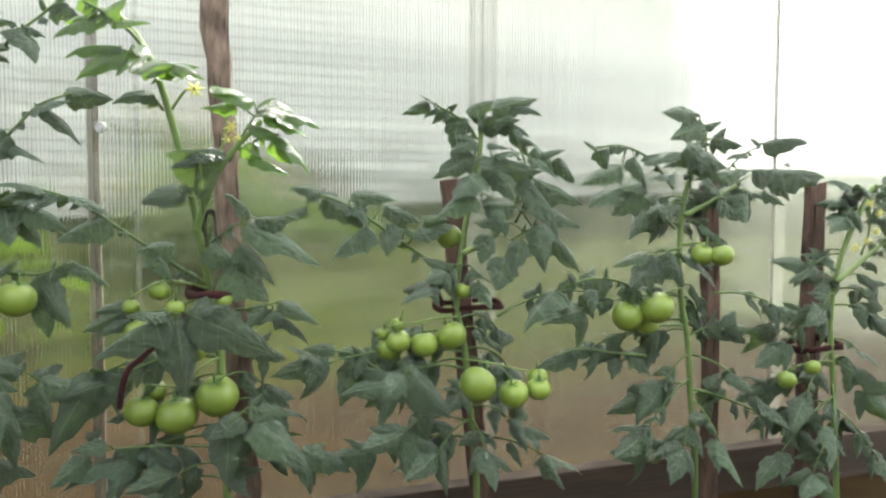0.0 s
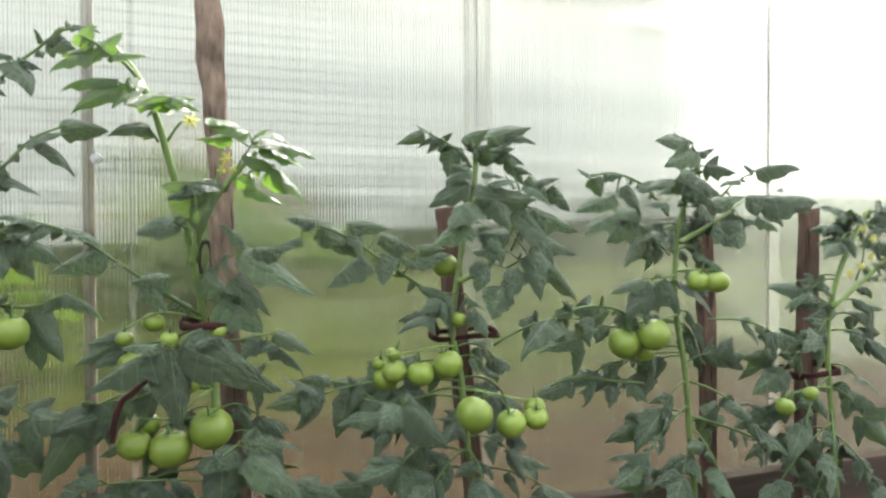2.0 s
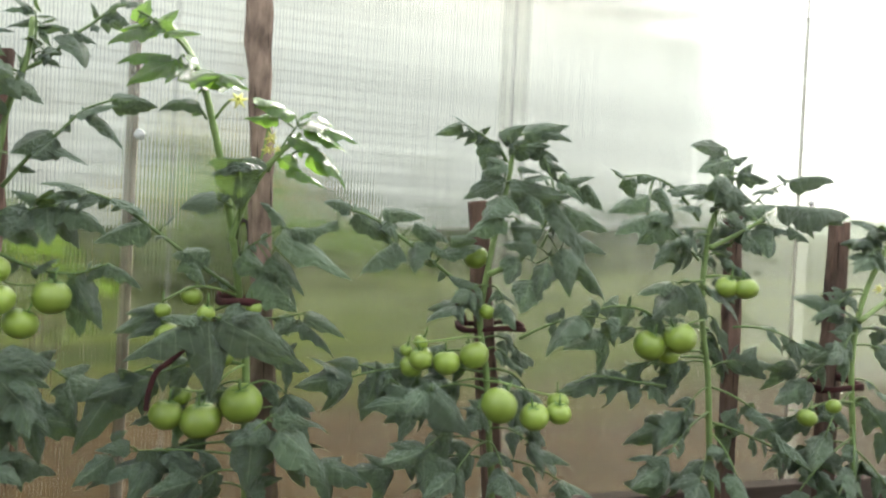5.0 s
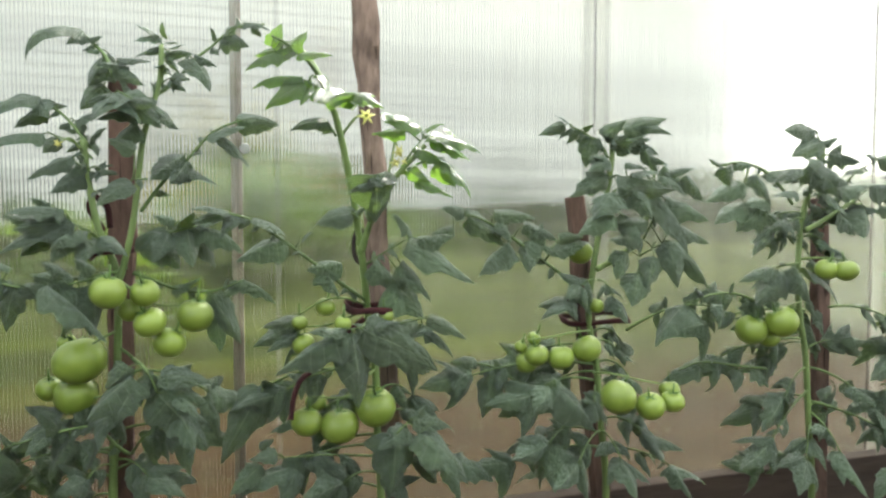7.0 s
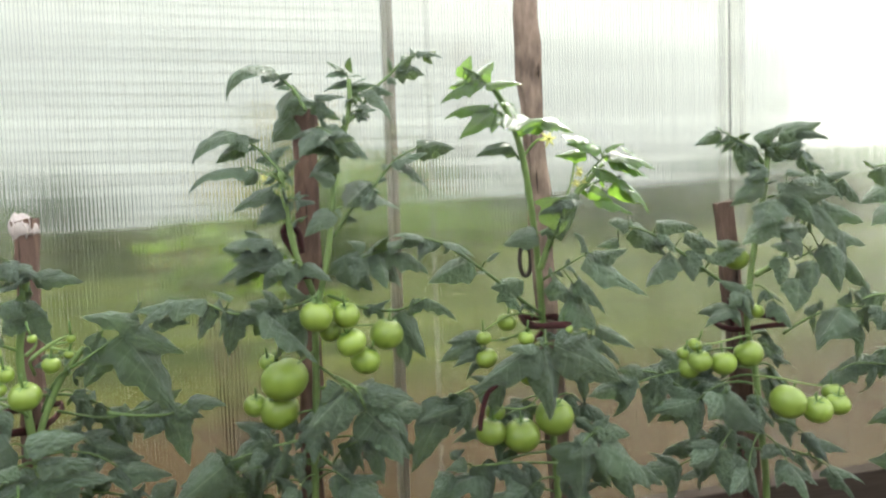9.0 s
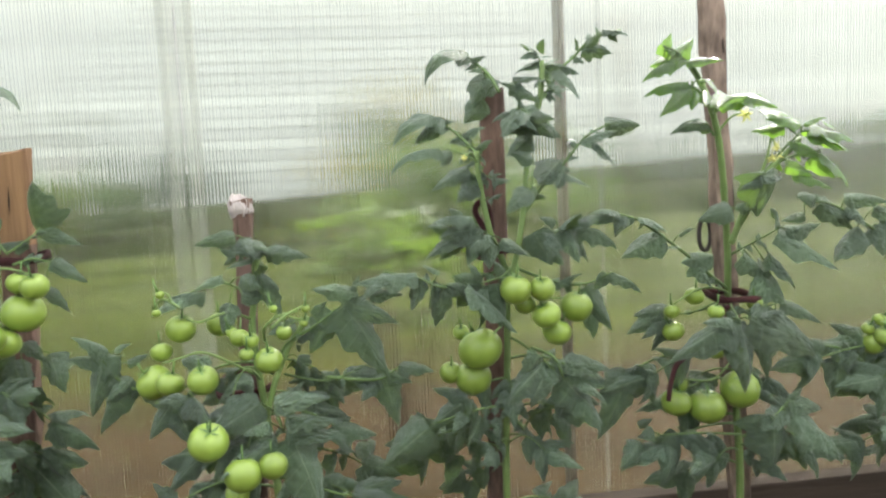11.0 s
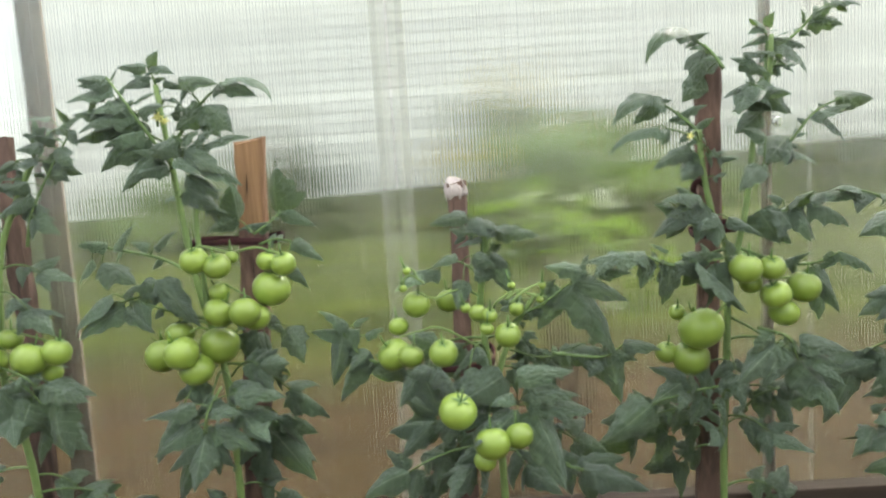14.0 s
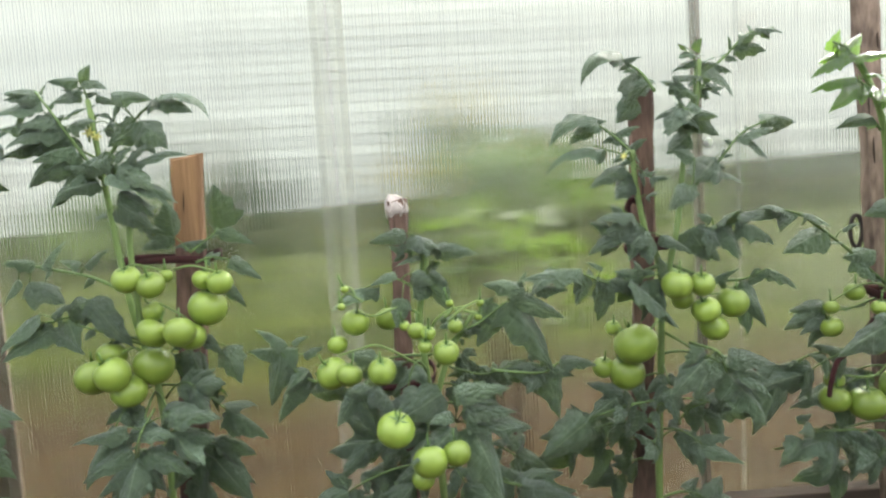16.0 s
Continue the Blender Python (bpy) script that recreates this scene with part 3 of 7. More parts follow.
def fluted_panel(name, x0, x1):
    """A twin-wall sheet: flat inside, softly fluted outside, with upright ribs between the skins."""
    ob = thing(name, (x0, WALL_Y, 0.05), "translucent twin-wall polycarbonate sheet with upright flutes", "greenhouse wall", kind="structure")
    pitch, per, amp, z0, z1 = 0.0066, 6, 0.00011, 0.0, CLEAR_TOP - 0.05
    count = int((x1 - x0) / pitch) * per
    verts, faces = [], []
    for i in range(count + 1):
        x = (x1 - x0) * i / count
        y = 0.0045 + amp * math.sin(2 * math.pi * i / per) + 0.00008 * math.sin(i * 0.071)
        for z in (z0, z1):
            verts += [(x, 0.0, z), (x, y, z)]
    for i in range(count):
        k = i * 4
        faces += [(k, k + 4, k + 6, k + 2), (k + 1, k + 3, k + 7, k + 5)]
    w = x1 - x0
    k = len(verts)
    for x in (0.0, w):
        verts += [(x, 0.0, z0), (x, 0.0045, z0), (x, 0.0045, z1), (x, 0.0, z1)]
    faces += [(k, k + 3, k + 2, k + 1), (k + 4, k + 5, k + 6, k + 7)]
    k = len(verts)
    for z in (z0, z1):
        verts += [(0, 0.0, z), (w, 0.0, z), (w, 0.0045, z), (0, 0.0045, z)]
    faces += [(k, k + 3, k + 2, k + 1), (k + 4, k + 5, k + 6, k + 7)]
    part("skin", mesh_of("skin", verts, faces, SHEET), ob)
    # extra film that whitens the wall with glare towards the sun
    verts = [(0, 0.0075, z0), (w, 0.0075, z0), (w, 0.0075, z1), (0, 0.0075, z1)]
    part("outer_film", mesh_of("outer_film", verts, [(0, 3, 2, 1)], GLARE, False), ob, "thin clear film added outside the sheet to make sun glare")
    verts, faces = [], []
    r = random.Random(int(x0 * 100))
    for i in range(int((x1 - x0) / pitch)):
        x = (i + 0.5) * pitch
        t = 0.00035 * r.uniform(0.7, 2.1)
        box(verts, faces, (x - t, -0.0022, z0), (x + t, -0.0006, z1))
    part("rib", mesh_of("rib", verts, faces, RIB, False), ob, kind="stuff")
    return ob


SEAMS = (END_L, -2.42, -0.917, 0.592, 2.10, END_R)
for k in range(len(SEAMS) - 1):
    fluted_panel("wall_front_%d" % (k + 1), SEAMS[k] + 0.002, SEAMS[k + 1] - 0.002)


def joining_profile(x, z1=CLEAR_TOP):
    """A clear plastic strip that covers the joint of two sheets, with a thicker lip on either side."""
    ob = thing("joint_profile", (x, WALL_Y, 0.1), "pale clear plastic profile over a sheet joint", "joint profile", "sheet joints", kind="structure")
    verts, faces = [], []
    box(verts, faces, (-0.030, -0.0065, 0.0), (0.030, -0.0035, z1 - 0.1))
    part("web", mesh_of("web", verts, faces, PROFILE, False), ob)
    for s in (-1, 1):
        part("lip", bevelled("lip", (s * 0.026 - 0.007, -0.0105, 0.0), (s * 0.026 + 0.007, -0.0065, z1 - 0.1), PROFILE, 0.0015), ob)


for x in SEAMS[1:-1]:
    joining_profile(x)
strip = thing("edge_strip", (-0.100, WALL_Y, 0.1), "narrow pale plastic edge strip on the wall", "edge strip", kind="structure")
part("band", bevelled("band", (-0.005, -0.009, 0), (0.005, -0.0035, CLEAR_TOP - 0.1), PROFILE, 0.001), strip)


def post(x, bolt_x, bolt_z, width=0.042, steel=None, lip=1):
    """A square steel tube of the frame with the bolt that holds the sheet."""
    ob = thing("frame_post", (x, WALL_Y + 0.026, 0.0), "grey galvanised steel post of the greenhouse frame", "frame post", "frame posts", kind="structure")
    part("tube", bevelled("tube", (-width / 2, -0.009, -0.1), (width / 2, -0.001, EAVE + 0.02), steel or STEEL, 0.003), ob)
    edge = bolt_x - x - 0.010 if lip > 0 else -width / 2 - 0.003
    half = 0.0055 if lip > 0 else 0.003
    part("flange", bevelled("flange", (edge - half, -0.0135, -0.1), (edge + half, -0.0092, EAVE + 0.02), RUST, 0.001), ob, "thin rusty flange on the post")
    for z in (bolt_z,):
        bm = bmesh.new()
        bmesh.ops.create_cone(bm, cap_ends=True, segments=20, radius1=0.0105, radius2=0.0095, depth=0.0025, matrix=pose(0, 0, 0, 90))
        bmesh.ops.create_cone(bm, cap_ends=True, segments=6, radius1=0.0062, radius2=0.0058, depth=0.009, matrix=pose(0, -0.004, 0, 90))
        bmesh.ops.create_cone(bm, cap_ends=True, segments=12, radius1=0.0032, radius2=0.0028, depth=0.030, matrix=pose(0, 0.006, 0, 90))
        me = bpy.data.meshes.new("bolt")
        bm.to_mesh(me)
        bm.free()
        me.materials.append(BOLT)
        b = part("bolt", me, ob, "shiny hex bolt with washer")
        b.location = (bolt_x - x, -0.0300, z)
    return ob


post(-1.625, -1.615, 0.85, 0.054, GREY_STEEL)
post(-0.175, -0.160, 0.852, 0.022)
post(1.441, 1.448, 0.826, 0.040, PROFILE, -1)
part("base_plank", bevelled("base_plank", (END_L, WALL_Y - 0.045, -0.1), (END_R, WALL_Y - 0.002, 0.112), TIMBER, 0.004),
     thing("base_timber", (0, 0, 0), "dark timber sill along the foot of the wall", "timber sill", kind="structure"))


def shell():
    """The rest of the tunnel: arched roof, back wall and both ends, of milky sheet."""
    arc = []
    for i in range(25):
        a = math.pi * i / 24
        arc.append((WALL_Y * math.cos(a), EAVE + (RIDGE - EAVE) * math.sin(a)))
    bands = (END_L, *SUN_GAP, END_R)
    verts, faces = [], []
    for y, z in arc:
        verts += [(x, y, z) for x in bands]
    for i in range(24):
        for j in range(3):
            if j != 1 or i > 1:
                faces.append((4 * i + j, 4 * i + j + 1, 4 * i + j + 5, 4 * i + j + 4))
    tagged(new("ceiling", mesh_of("ceiling", verts, faces, ROOF)), "milky arched polycarbonate roof", "greenhouse roof", kind="structure")
    for k, (x0, x1) in enumerate(((END_L, SUN_GAP[0]), (SUN_GAP[1], END_R))):
        verts = [(x0, WALL_Y, CLEAR_TOP), (x1, WALL_Y, CLEAR_TOP), (x1, WALL_Y, EAVE), (x0, WALL_Y, EAVE)]
        nm = "wall_upper_%d" % (k + 1)
        tagged(new(nm, mesh_of(nm, verts, [(0, 1, 2, 3)], ROOF)), "milky polycarbonate strip under the eave", "greenhouse wall", kind="structure")
    # lower back wall is unseen, added to curb reflections and bounce light
    for nm, z0, z1, mat, text in (("wall_back_1", 0.0, 0.7, BACK, "unseen pale green lower back wall, added to tune reflections and bounce light"), ("wall_back_2", 0.7, EAVE, ROOF, "milky polycarbonate back wall")):
        verts = [(END_L, BACK_Y, z0), (END_R, BACK_Y, z0), (END_R, BACK_Y, z1), (END_L, BACK_Y, z1)]
        tagged(new(nm, mesh_of(nm, verts, [(0, 1, 2, 3)], mat)), text, "greenhouse wall", kind="structure")
    for nm, x in (("wall_left", END_L), ("wall_right", END_R)):
        verts = [(x, WALL_Y, 0), (x, BACK_Y, 0)] + [(x, y, z) for y, z in reversed(arc)]
        tagged(new(nm, mesh_of(nm, verts, [tuple(range(len(verts)))], ROOF)), "milky polycarbonate end wall", "greenhouse wall", kind="structure")


shell()


# ---- outside: a boarded house, shrubs ----
def house(x0, x1, y, rows, board):
    base = 0.42
    ob = thing("house", (x0, y, base), "white house with horizontal board siding", "house", kind="")
    part("wall", bevelled("wall", (0, 0.02, -0.4), (x1 - x0, 4.0, rows * board), GAP, 0), ob)
    shared = None
    for k in range(rows):
        if shared is None:
            verts = [(0, 0.02, 0), (x1 - x0, 0.02, 0), (x1 - x0, -0.015, 0.0), (0, -0.015, 0.0), (0, 0.02, board * 0.93), (x1 - x0, 0.02, board * 0.93), (x1 - x0, 0.0, board * 0.93), (0, 0.0, board * 0.93)]
            shared = mesh_of("board", verts, [(0, 1, 2, 3), (3, 2, 6, 7), (4, 7, 6, 5), (0, 3, 7, 4), (1, 5, 6, 2)], SIDING, False)
        b = part("board", shared, ob)
        b.location = (0, 0, k * board)
    h = rows * board
    verts = [(-0.4, -0.5, h - 0.05), (x1 - x0 + 0.4, -0.5, h - 0.05), (x1 - x0 + 0.4, 2.0, h + 1.6), (-0.4, 2.0, h + 1.6), (x1 - x0 + 0.4, 4.5, h - 0.05), (-0.4, 4.5, h - 0.05),
             (-0.4, -0.5, h + 0.1), (x1 - x0 + 0.4, -0.5, h + 0.1), (x1 - x0 + 0.4, 2.0, h + 1.75), (-0.4, 2.0, h + 1.75), (x1 - x0 + 0.4, 4.5, h + 0.1), (-0.4, 4.5, h + 0.1)]
    faces = [(0, 3, 2, 1), (3, 5, 4, 2), (6, 7, 8, 9), (9, 8, 10, 11), (0, 1, 7, 6), (5, 11, 10, 4), (0, 6, 9, 3), (3, 9, 11, 5), (1, 2, 8, 7), (2, 4, 10, 8)]
    part("roof", mesh_of("roof", verts, faces, ROOFING, False), ob)
    return ob


house(-7.5, 9.5, 10.0, 28, 0.146)


def shrub(place, spread, height, mat, label, name="shrub", count=700, leafsize=0.07, bloom=None, blooms=0, body=(0.58, 0.24)):
    """A bush of short twigs and many small leaves with an uneven outline."""
    z = ground_height(place[0], place[1]) - 0.03
    ob = thing(name, (place[0], place[1], z), label, "shrub")
    verts, faces = [], []
    r = np.random.default_rng(int(abs(place[0] * 91 + place[1] * 7)))
    for k in range(7):
        a = r.uniform(0, 6.28)
        tipp = np.array((math.cos(a) * spread * 0.6, math.sin(a) * spread * 0.5, height * r.uniform(0.6, 0.9)))
        tube(verts, faces, [np.zeros(3), tipp * (0.4, 0.4, 0.55), tipp], 0.012, 0.004, 5)
    part("twig", mesh_of("twig", verts, faces, STAKE), ob)

    def scatter(n, size, m, nm, label_=""):
        v, f, uv = [], [], []
        lumps = r.normal(0, 1, (9, 3)) * (spread * 0.45, spread * 0.4, height * body[1]) + (0, 0, height * body[0])
        for _ in range(n):
            c = lumps[r.integers(9)] + r.normal(0, 1, 3) * (spread * 0.2, spread * 0.2, height * body[1] * 0.6)
            if c[2] < 0.03:
                c[2] = 0.03 + r.uniform(0, 0.1)
            k = len(v)
            d, s = r.normal(0, 1, 3), r.normal(0, 1, 3)
            d /= np.linalg.norm(d)
            s = np.cross(d, s)
            s /= np.linalg.norm(s) + 1e-9
            L = size * r.uniform(0.6, 1.3)
            for p, q in ((0, 0), (0.5, 0.3), (1, 0), (0.5, -0.3)):
                v.append(tuple(c + d * L * p + s * L * q))
                uv.append((p, q * 2))
            f.append((k, k + 1, k + 2, k + 3))
        part(nm, mesh_of(nm, v, f, m, True, None, uv), ob, label_, kind="stuff")

    scatter(count, leafsize, mat, "foliage")
    if bloom:
        scatter(blooms, leafsize * 0.8, bloom, "blossom", "mass of small bright flowers")
    return ob


shrub((-0.50, 2.00), 0.24, 0.78, SHRUB, "tall bright green leafy plant outside the wall", count=170, leafsize=0.06, body=(0.84, 0.07))
shrub((0.25, 6.3), 0.95, 0.72, SHRUB, "bright green low bush on the lawn", count=3800, leafsize=0.09)
shrub((-0.15, 8.3), 0.75, 1.05, SHRUB, "green bush with yellow blossom", count=1300, leafsize=0.09, bloom=BLOOM, blooms=1700)
shrub((0.95, 8.0), 0.55, 0.75, SHRUB, "low bush with orange blossom", count=1500, leafsize=0.09, bloom=BLUSH, blooms=900)
# this dark shrub stands in for stake_h's reflection in the sheet
shrub((-2.75, 8.2), 0.42, 0.85, DARKSHRUB, "dark green shrub standing in for a stake's dark reflection in the wall", count=1500, leafsize=0.1)
shrub((-3.6, 7.2), 0.8, 0.6, SHRUB, "low pale green bush beside the house", count=2600, leafsize=0.09)
shrub((3.15, 8.3), 0.42, 0.75, SHRUB, "loose green shrub at the lawn's edge", count=330, leafsize=0.09)
shrub((6.9, 9.5), 1.3, 0.5, SHRUB, "loose green shrub at the lawn's edge", count=1500, leafsize=0.1)

shrub((-1.14, 6.6), 0.17, 0.13, SHRUB, "small yellow flower clump in the grass", count=110, leafsize=0.05, bloom=BLOOM, blooms=150)


def far_rise():
    """A hazy wooded rise far behind the lawn, with an uneven crest."""
    verts, faces = [], []
    n = 160
    for i in range(n + 1):
        x = -60 + 240 * i / n
        top = 8.5 + 2.2 * noise.noise((x * 0.06, 0, 5)) + 1.2 * noise.noise((x * 0.21, 0, 9)) + 0.5 * noise.noise((x * 0.8, 0, 2))
        for k in range(7):
            s = k / 6
            verts.append((x, 70 + 22 * s + 1.5 * noise.noise((x * 0.3, s * 6, 1)), top * s ** 0.7 - 0.2))
    for i in range(n):
        for k in range(6):
            a = i * 7 + k
            faces.append((a, a + 7, a + 8, a + 1))
    tagged(new("backdrop", mesh_of("backdrop", verts, faces, DISTANCE)), "pale hazy wooded rise far behind the lawn", "backdrop", kind="structure")


far_rise()

# ---- the tomato row ----
stake_f = stake((-0.372, 1.270, -0.120), (-0.352, 1.270, 0.946), 0.038)
plant_f = plant([(-0.369, 1.200, -0.030), (-0.369, 1.190, 0.286), (-0.361, 1.190, 0.450), (-0.357, 1.190, 0.558), (-0.357, 1.190, 0.638), (-0.380, 1.190, 0.700), (-0.394, 1.190, 0.779), (-0.399, 1.190, 0.837)], [(-0.356, 1.170, 0.614), (-0.343, 1.170, 0.657), (-0.329, 1.170, 0.726), (-0.315, 1.170, 0.838), (-0.292, 1.170, 0.919), (-0.287, 1.170, 0.979)])
sprig(plant_f, [(-0.356, 1.190, 0.933), (-0.370, 1.210, 0.966), (-0.390, 1.230, 0.989), (-0.408, 1.230, 1.007)], (-0.406, 1.230, 1.009, -0.468, 1.211, 0.952, 0.34, 1.00), (-0.402, 1.230, 1.003, -0.420, 1.206, 0.979, 0.60, 0.27), (-0.394, 1.230, 0.995, -0.373, 1.208, 0.994, 0.40, 0.17), (-0.367, 1.230, 0.974, -0.390, 1.218, 0.923, 0.80, 0.43), (-0.374, 1.230, 0.926, -0.407, 1.234, 0.890, 0.75, 0.38))
sprig(plant_f, [(-0.289, 1.190, 0.922), (-0.286, 1.190, 0.970), (-0.289, 1.190, 0.994)], (-0.289, 1.190, 0.992, -0.323, 1.171, 0.982, 0.35, 0.31), (-0.291, 1.190, 0.997, -0.321, 1.173, 1.006, 0.55, 0.20), (-0.287, 1.190, 0.996, -0.283, 1.166, 1.011, 0.55, 0.21), (-0.285, 1.190, 0.987, -0.265, 1.199, 0.988, 0.50, 0.40), (-0.288, 1.190, 0.979, -0.324, 1.194, 0.964, 0.35, 0.39), (-0.281, 1.190, 0.975, -0.255, 1.170, 0.981, 0.35, 0.24), (-0.283, 1.190, 0.966, -0.265, 1.187, 0.943, 0.40, 0.37), (-0.285, 1.190, 0.970, -0.246, 1.196, 0.973, 0.30, 0.41))
sprig(plant_f, [(-0.300, 1.190, 0.905), (-0.273, 1.205, 0.929), (-0.244, 1.220, 0.968), (-0.217, 1.220, 0.992), (-0.180, 1.220, 1.025), (-0.133, 1.220, 1.035)], (-0.244, 1.220, 0.973, -0.223, 1.195, 0.921, 0.70, 0.33), (-0.240, 1.220, 0.979, -0.211, 1.219, 0.962, 0.60, 0.30), (-0.203, 1.220, 1.006, -0.163, 1.199, 0.992, 0.60, 0.29), (-0.200, 1.220, 1.005, -0.176, 1.196, 1.022, 0.50, 0.43), (-0.170, 1.220, 1.029, -0.177, 1.227, 1.043, 0.60, 0.31), (-0.166, 1.220, 1.035, -0.130, 1.204, 1.021, 0.45, 0.42), (-0.208, 1.220, 1.002, -0.217, 1.215, 1.022, 0.35, 0.41), (-0.249, 1.220, 0.975, -0.270, 1.226, 0.982, 0.30, 0.30))
sprig(plant_f, [(-0.392, 1.190, 0.826), (-0.411, 1.210, 0.853), (-0.436, 1.230, 0.880), (-0.461, 1.230, 0.895)], (-0.466, 1.230, 0.903, -0.529, 1.219, 0.856, 0.42, 0.70), (-0.456, 1.230, 0.884, -0.495, 1.226, 0.857, 0.50, 0.28), (-0.466, 1.230, 0.897, -0.449, 1.208, 0.870, 0.70, 0.24), (-0.452, 1.230, 0.889, -0.428, 1.235, 0.891, 0.40, 0.16), (-0.416, 1.230, 0.868, -0.383, 1.204, 0.876, 0.50, 0.34), (-0.411, 1.230, 0.866, -0.405, 1.213, 0.844, 0.60, 0.31))
sprig(plant_f, [(-0.388, 1.190, 0.809), (-0.411, 1.205, 0.831), (-0.444, 1.220, 0.845)], (-0.457, 1.220, 0.847, -0.534, 1.211, 0.803, 0.35, 0.70), (-0.436, 1.220, 0.842, -0.456, 1.206, 0.819, 0.60, 0.45), (-0.399, 1.220, 0.839, -0.406, 1.200, 0.849, 0.50, 0.27), (-0.395, 1.220, 0.841, -0.371, 1.200, 0.853, 0.50, 0.34), (-0.391, 1.220, 0.836, -0.383, 1.203, 0.815, 0.60, 0.26))
sprig(plant_f, [(-0.391, 1.190, 0.787), (-0.411, 1.190, 0.804)], (-0.415, 1.190, 0.811, -0.470, 1.192, 0.777, 0.45, 0.25), (-0.407, 1.190, 0.800, -0.428, 1.184, 0.763, 0.70, 0.42), (-0.400, 1.190, 0.787, -0.436, 1.166, 0.758, 0.60, 0.17))
sprig(plant_f, [(-0.298, 1.190, 0.900), (-0.317, 1.165, 0.901), (-0.334, 1.140, 0.903)], (-0.334, 1.140, 0.902, -0.380, 1.121, 0.880, 0.35, 0.38), (-0.329, 1.140, 0.935, -0.366, 1.137, 0.941, 0.50, 0.22), (-0.349, 1.140, 0.934, -0.311, 1.125, 0.910, 0.40, 0.20), (-0.344, 1.140, 0.950, -0.302, 1.130, 0.945, 0.30, 0.16), (-0.326, 1.140, 0.902, -0.343, 1.140, 0.918, 0.50, 0.42), (-0.294, 1.140, 0.874, -0.344, 1.150, 0.892, 0.60, 0.37), (-0.294, 1.140, 0.882, -0.267, 1.150, 0.852, 0.70, 0.16), (-0.317, 1.140, 0.873, -0.368, 1.124, 0.858, 0.45, 0.44), (-0.319, 1.140, 0.856, -0.354, 1.143, 0.827, 0.70, 0.27))
sprig(plant_f, [(-0.322, 1.190, 0.730), (-0.287, 1.185, 0.778), (-0.251, 1.180, 0.813), (-0.215, 1.180, 0.853), (-0.172, 1.180, 0.874)], (-0.179, 1.180, 0.874, -0.119, 1.190, 0.869, 0.50, 0.34), (-0.207, 1.180, 0.853, -0.165, 1.185, 0.802, 0.50, 0.24), (-0.223, 1.180, 0.848, -0.172, 1.160, 0.858, 0.60, 0.28), (-0.258, 1.180, 0.817, -0.303, 1.157, 0.782, 0.85, 0.26), (-0.256, 1.180, 0.795, -0.210, 1.190, 0.770, 0.45, 0.25), (-0.252, 1.180, 0.808, -0.273, 1.152, 0.773, 0.70, 0.16))
sprig(plant_f, [(-0.362, 1.190, 0.665), (-0.381, 1.165, 0.693), (-0.411, 1.140, 0.716)], (-0.418, 1.140, 0.733, -0.482, 1.119, 0.725, 0.45, 0.39), (-0.411, 1.140, 0.720, -0.490, 1.127, 0.673, 0.45, 0.24), (-0.396, 1.140, 0.703, -0.427, 1.116, 0.679, 0.60, 0.44), (-0.433, 1.140, 0.739, -0.456, 1.129, 0.747, 0.50, 0.21), (-0.372, 1.140, 0.694, -0.335, 1.114, 0.668, 0.45, 0.17), (-0.411, 1.140, 0.712, -0.472, 1.119, 0.705, 0.50, 0.35))
sprig(plant_f, [(-0.331, 1.190, 0.672), (-0.298, 1.180, 0.690), (-0.246, 1.170, 0.707)], (-0.311, 1.170, 0.700, -0.290, 1.148, 0.650, 0.80, 0.16), (-0.272, 1.170, 0.716, -0.301, 1.162, 0.722, 0.60, 0.22), (-0.255, 1.170, 0.711, -0.217, 1.182, 0.649, 0.60, 0.19), (-0.233, 1.170, 0.715, -0.266, 1.163, 0.694, 0.80, 0.38), (-0.290, 1.170, 0.673, -0.268, 1.158, 0.645, 0.70, 0.45))
sprig(plant_f, [(-0.359, 1.190, 0.638), (-0.415, 1.150, 0.632), (-0.472, 1.110, 0.627), (-0.515, 1.110, 0.645), (-0.564, 1.110, 0.657)], (-0.515, 1.110, 0.653, -0.607, 1.101, 0.641, 0.40, 0.22), (-0.486, 1.110, 0.636, -0.498, 1.098, 0.600, 0.50, 0.16), (-0.508, 1.110, 0.641, -0.524, 1.099, 0.598, 0.50, 0.22), (-0.472, 1.110, 0.631, -0.484, 1.118, 0.569, 0.50, 0.40), (-0.435, 1.110, 0.629, -0.367, 1.102, 0.554, 0.45, 0.16), (-0.412, 1.110, 0.641, -0.435, 1.092, 0.661, 0.60, 0.22), (-0.373, 1.110, 0.647, -0.396, 1.090, 0.664, 0.60, 0.22), (-0.478, 1.110, 0.651, -0.504, 1.117, 0.661, 0.40, 0.19), (-0.557, 1.110, 0.655, -0.599, 1.084, 0.618, 0.40, 0.43))
sprig(plant_f, [(-0.334, 1.190, 0.637), (-0.274, 1.185, 0.612), (-0.221, 1.180, 0.606), (-0.174, 1.180, 0.622)], (-0.176, 1.180, 0.624, -0.128, 1.175, 0.586, 0.40, 0.45), (-0.203, 1.180, 0.612, -0.194, 1.168, 0.626, 0.60, 0.42), (-0.221, 1.180, 0.601, -0.181, 1.178, 0.527, 0.40, 0.39), (-0.217, 1.180, 0.588, -0.212, 1.182, 0.515, 0.55, 0.30), (-0.274, 1.180, 0.609, -0.237, 1.156, 0.628, 0.40, 0.21), (-0.180, 1.180, 0.618, -0.205, 1.187, 0.593, 0.50, 0.42))
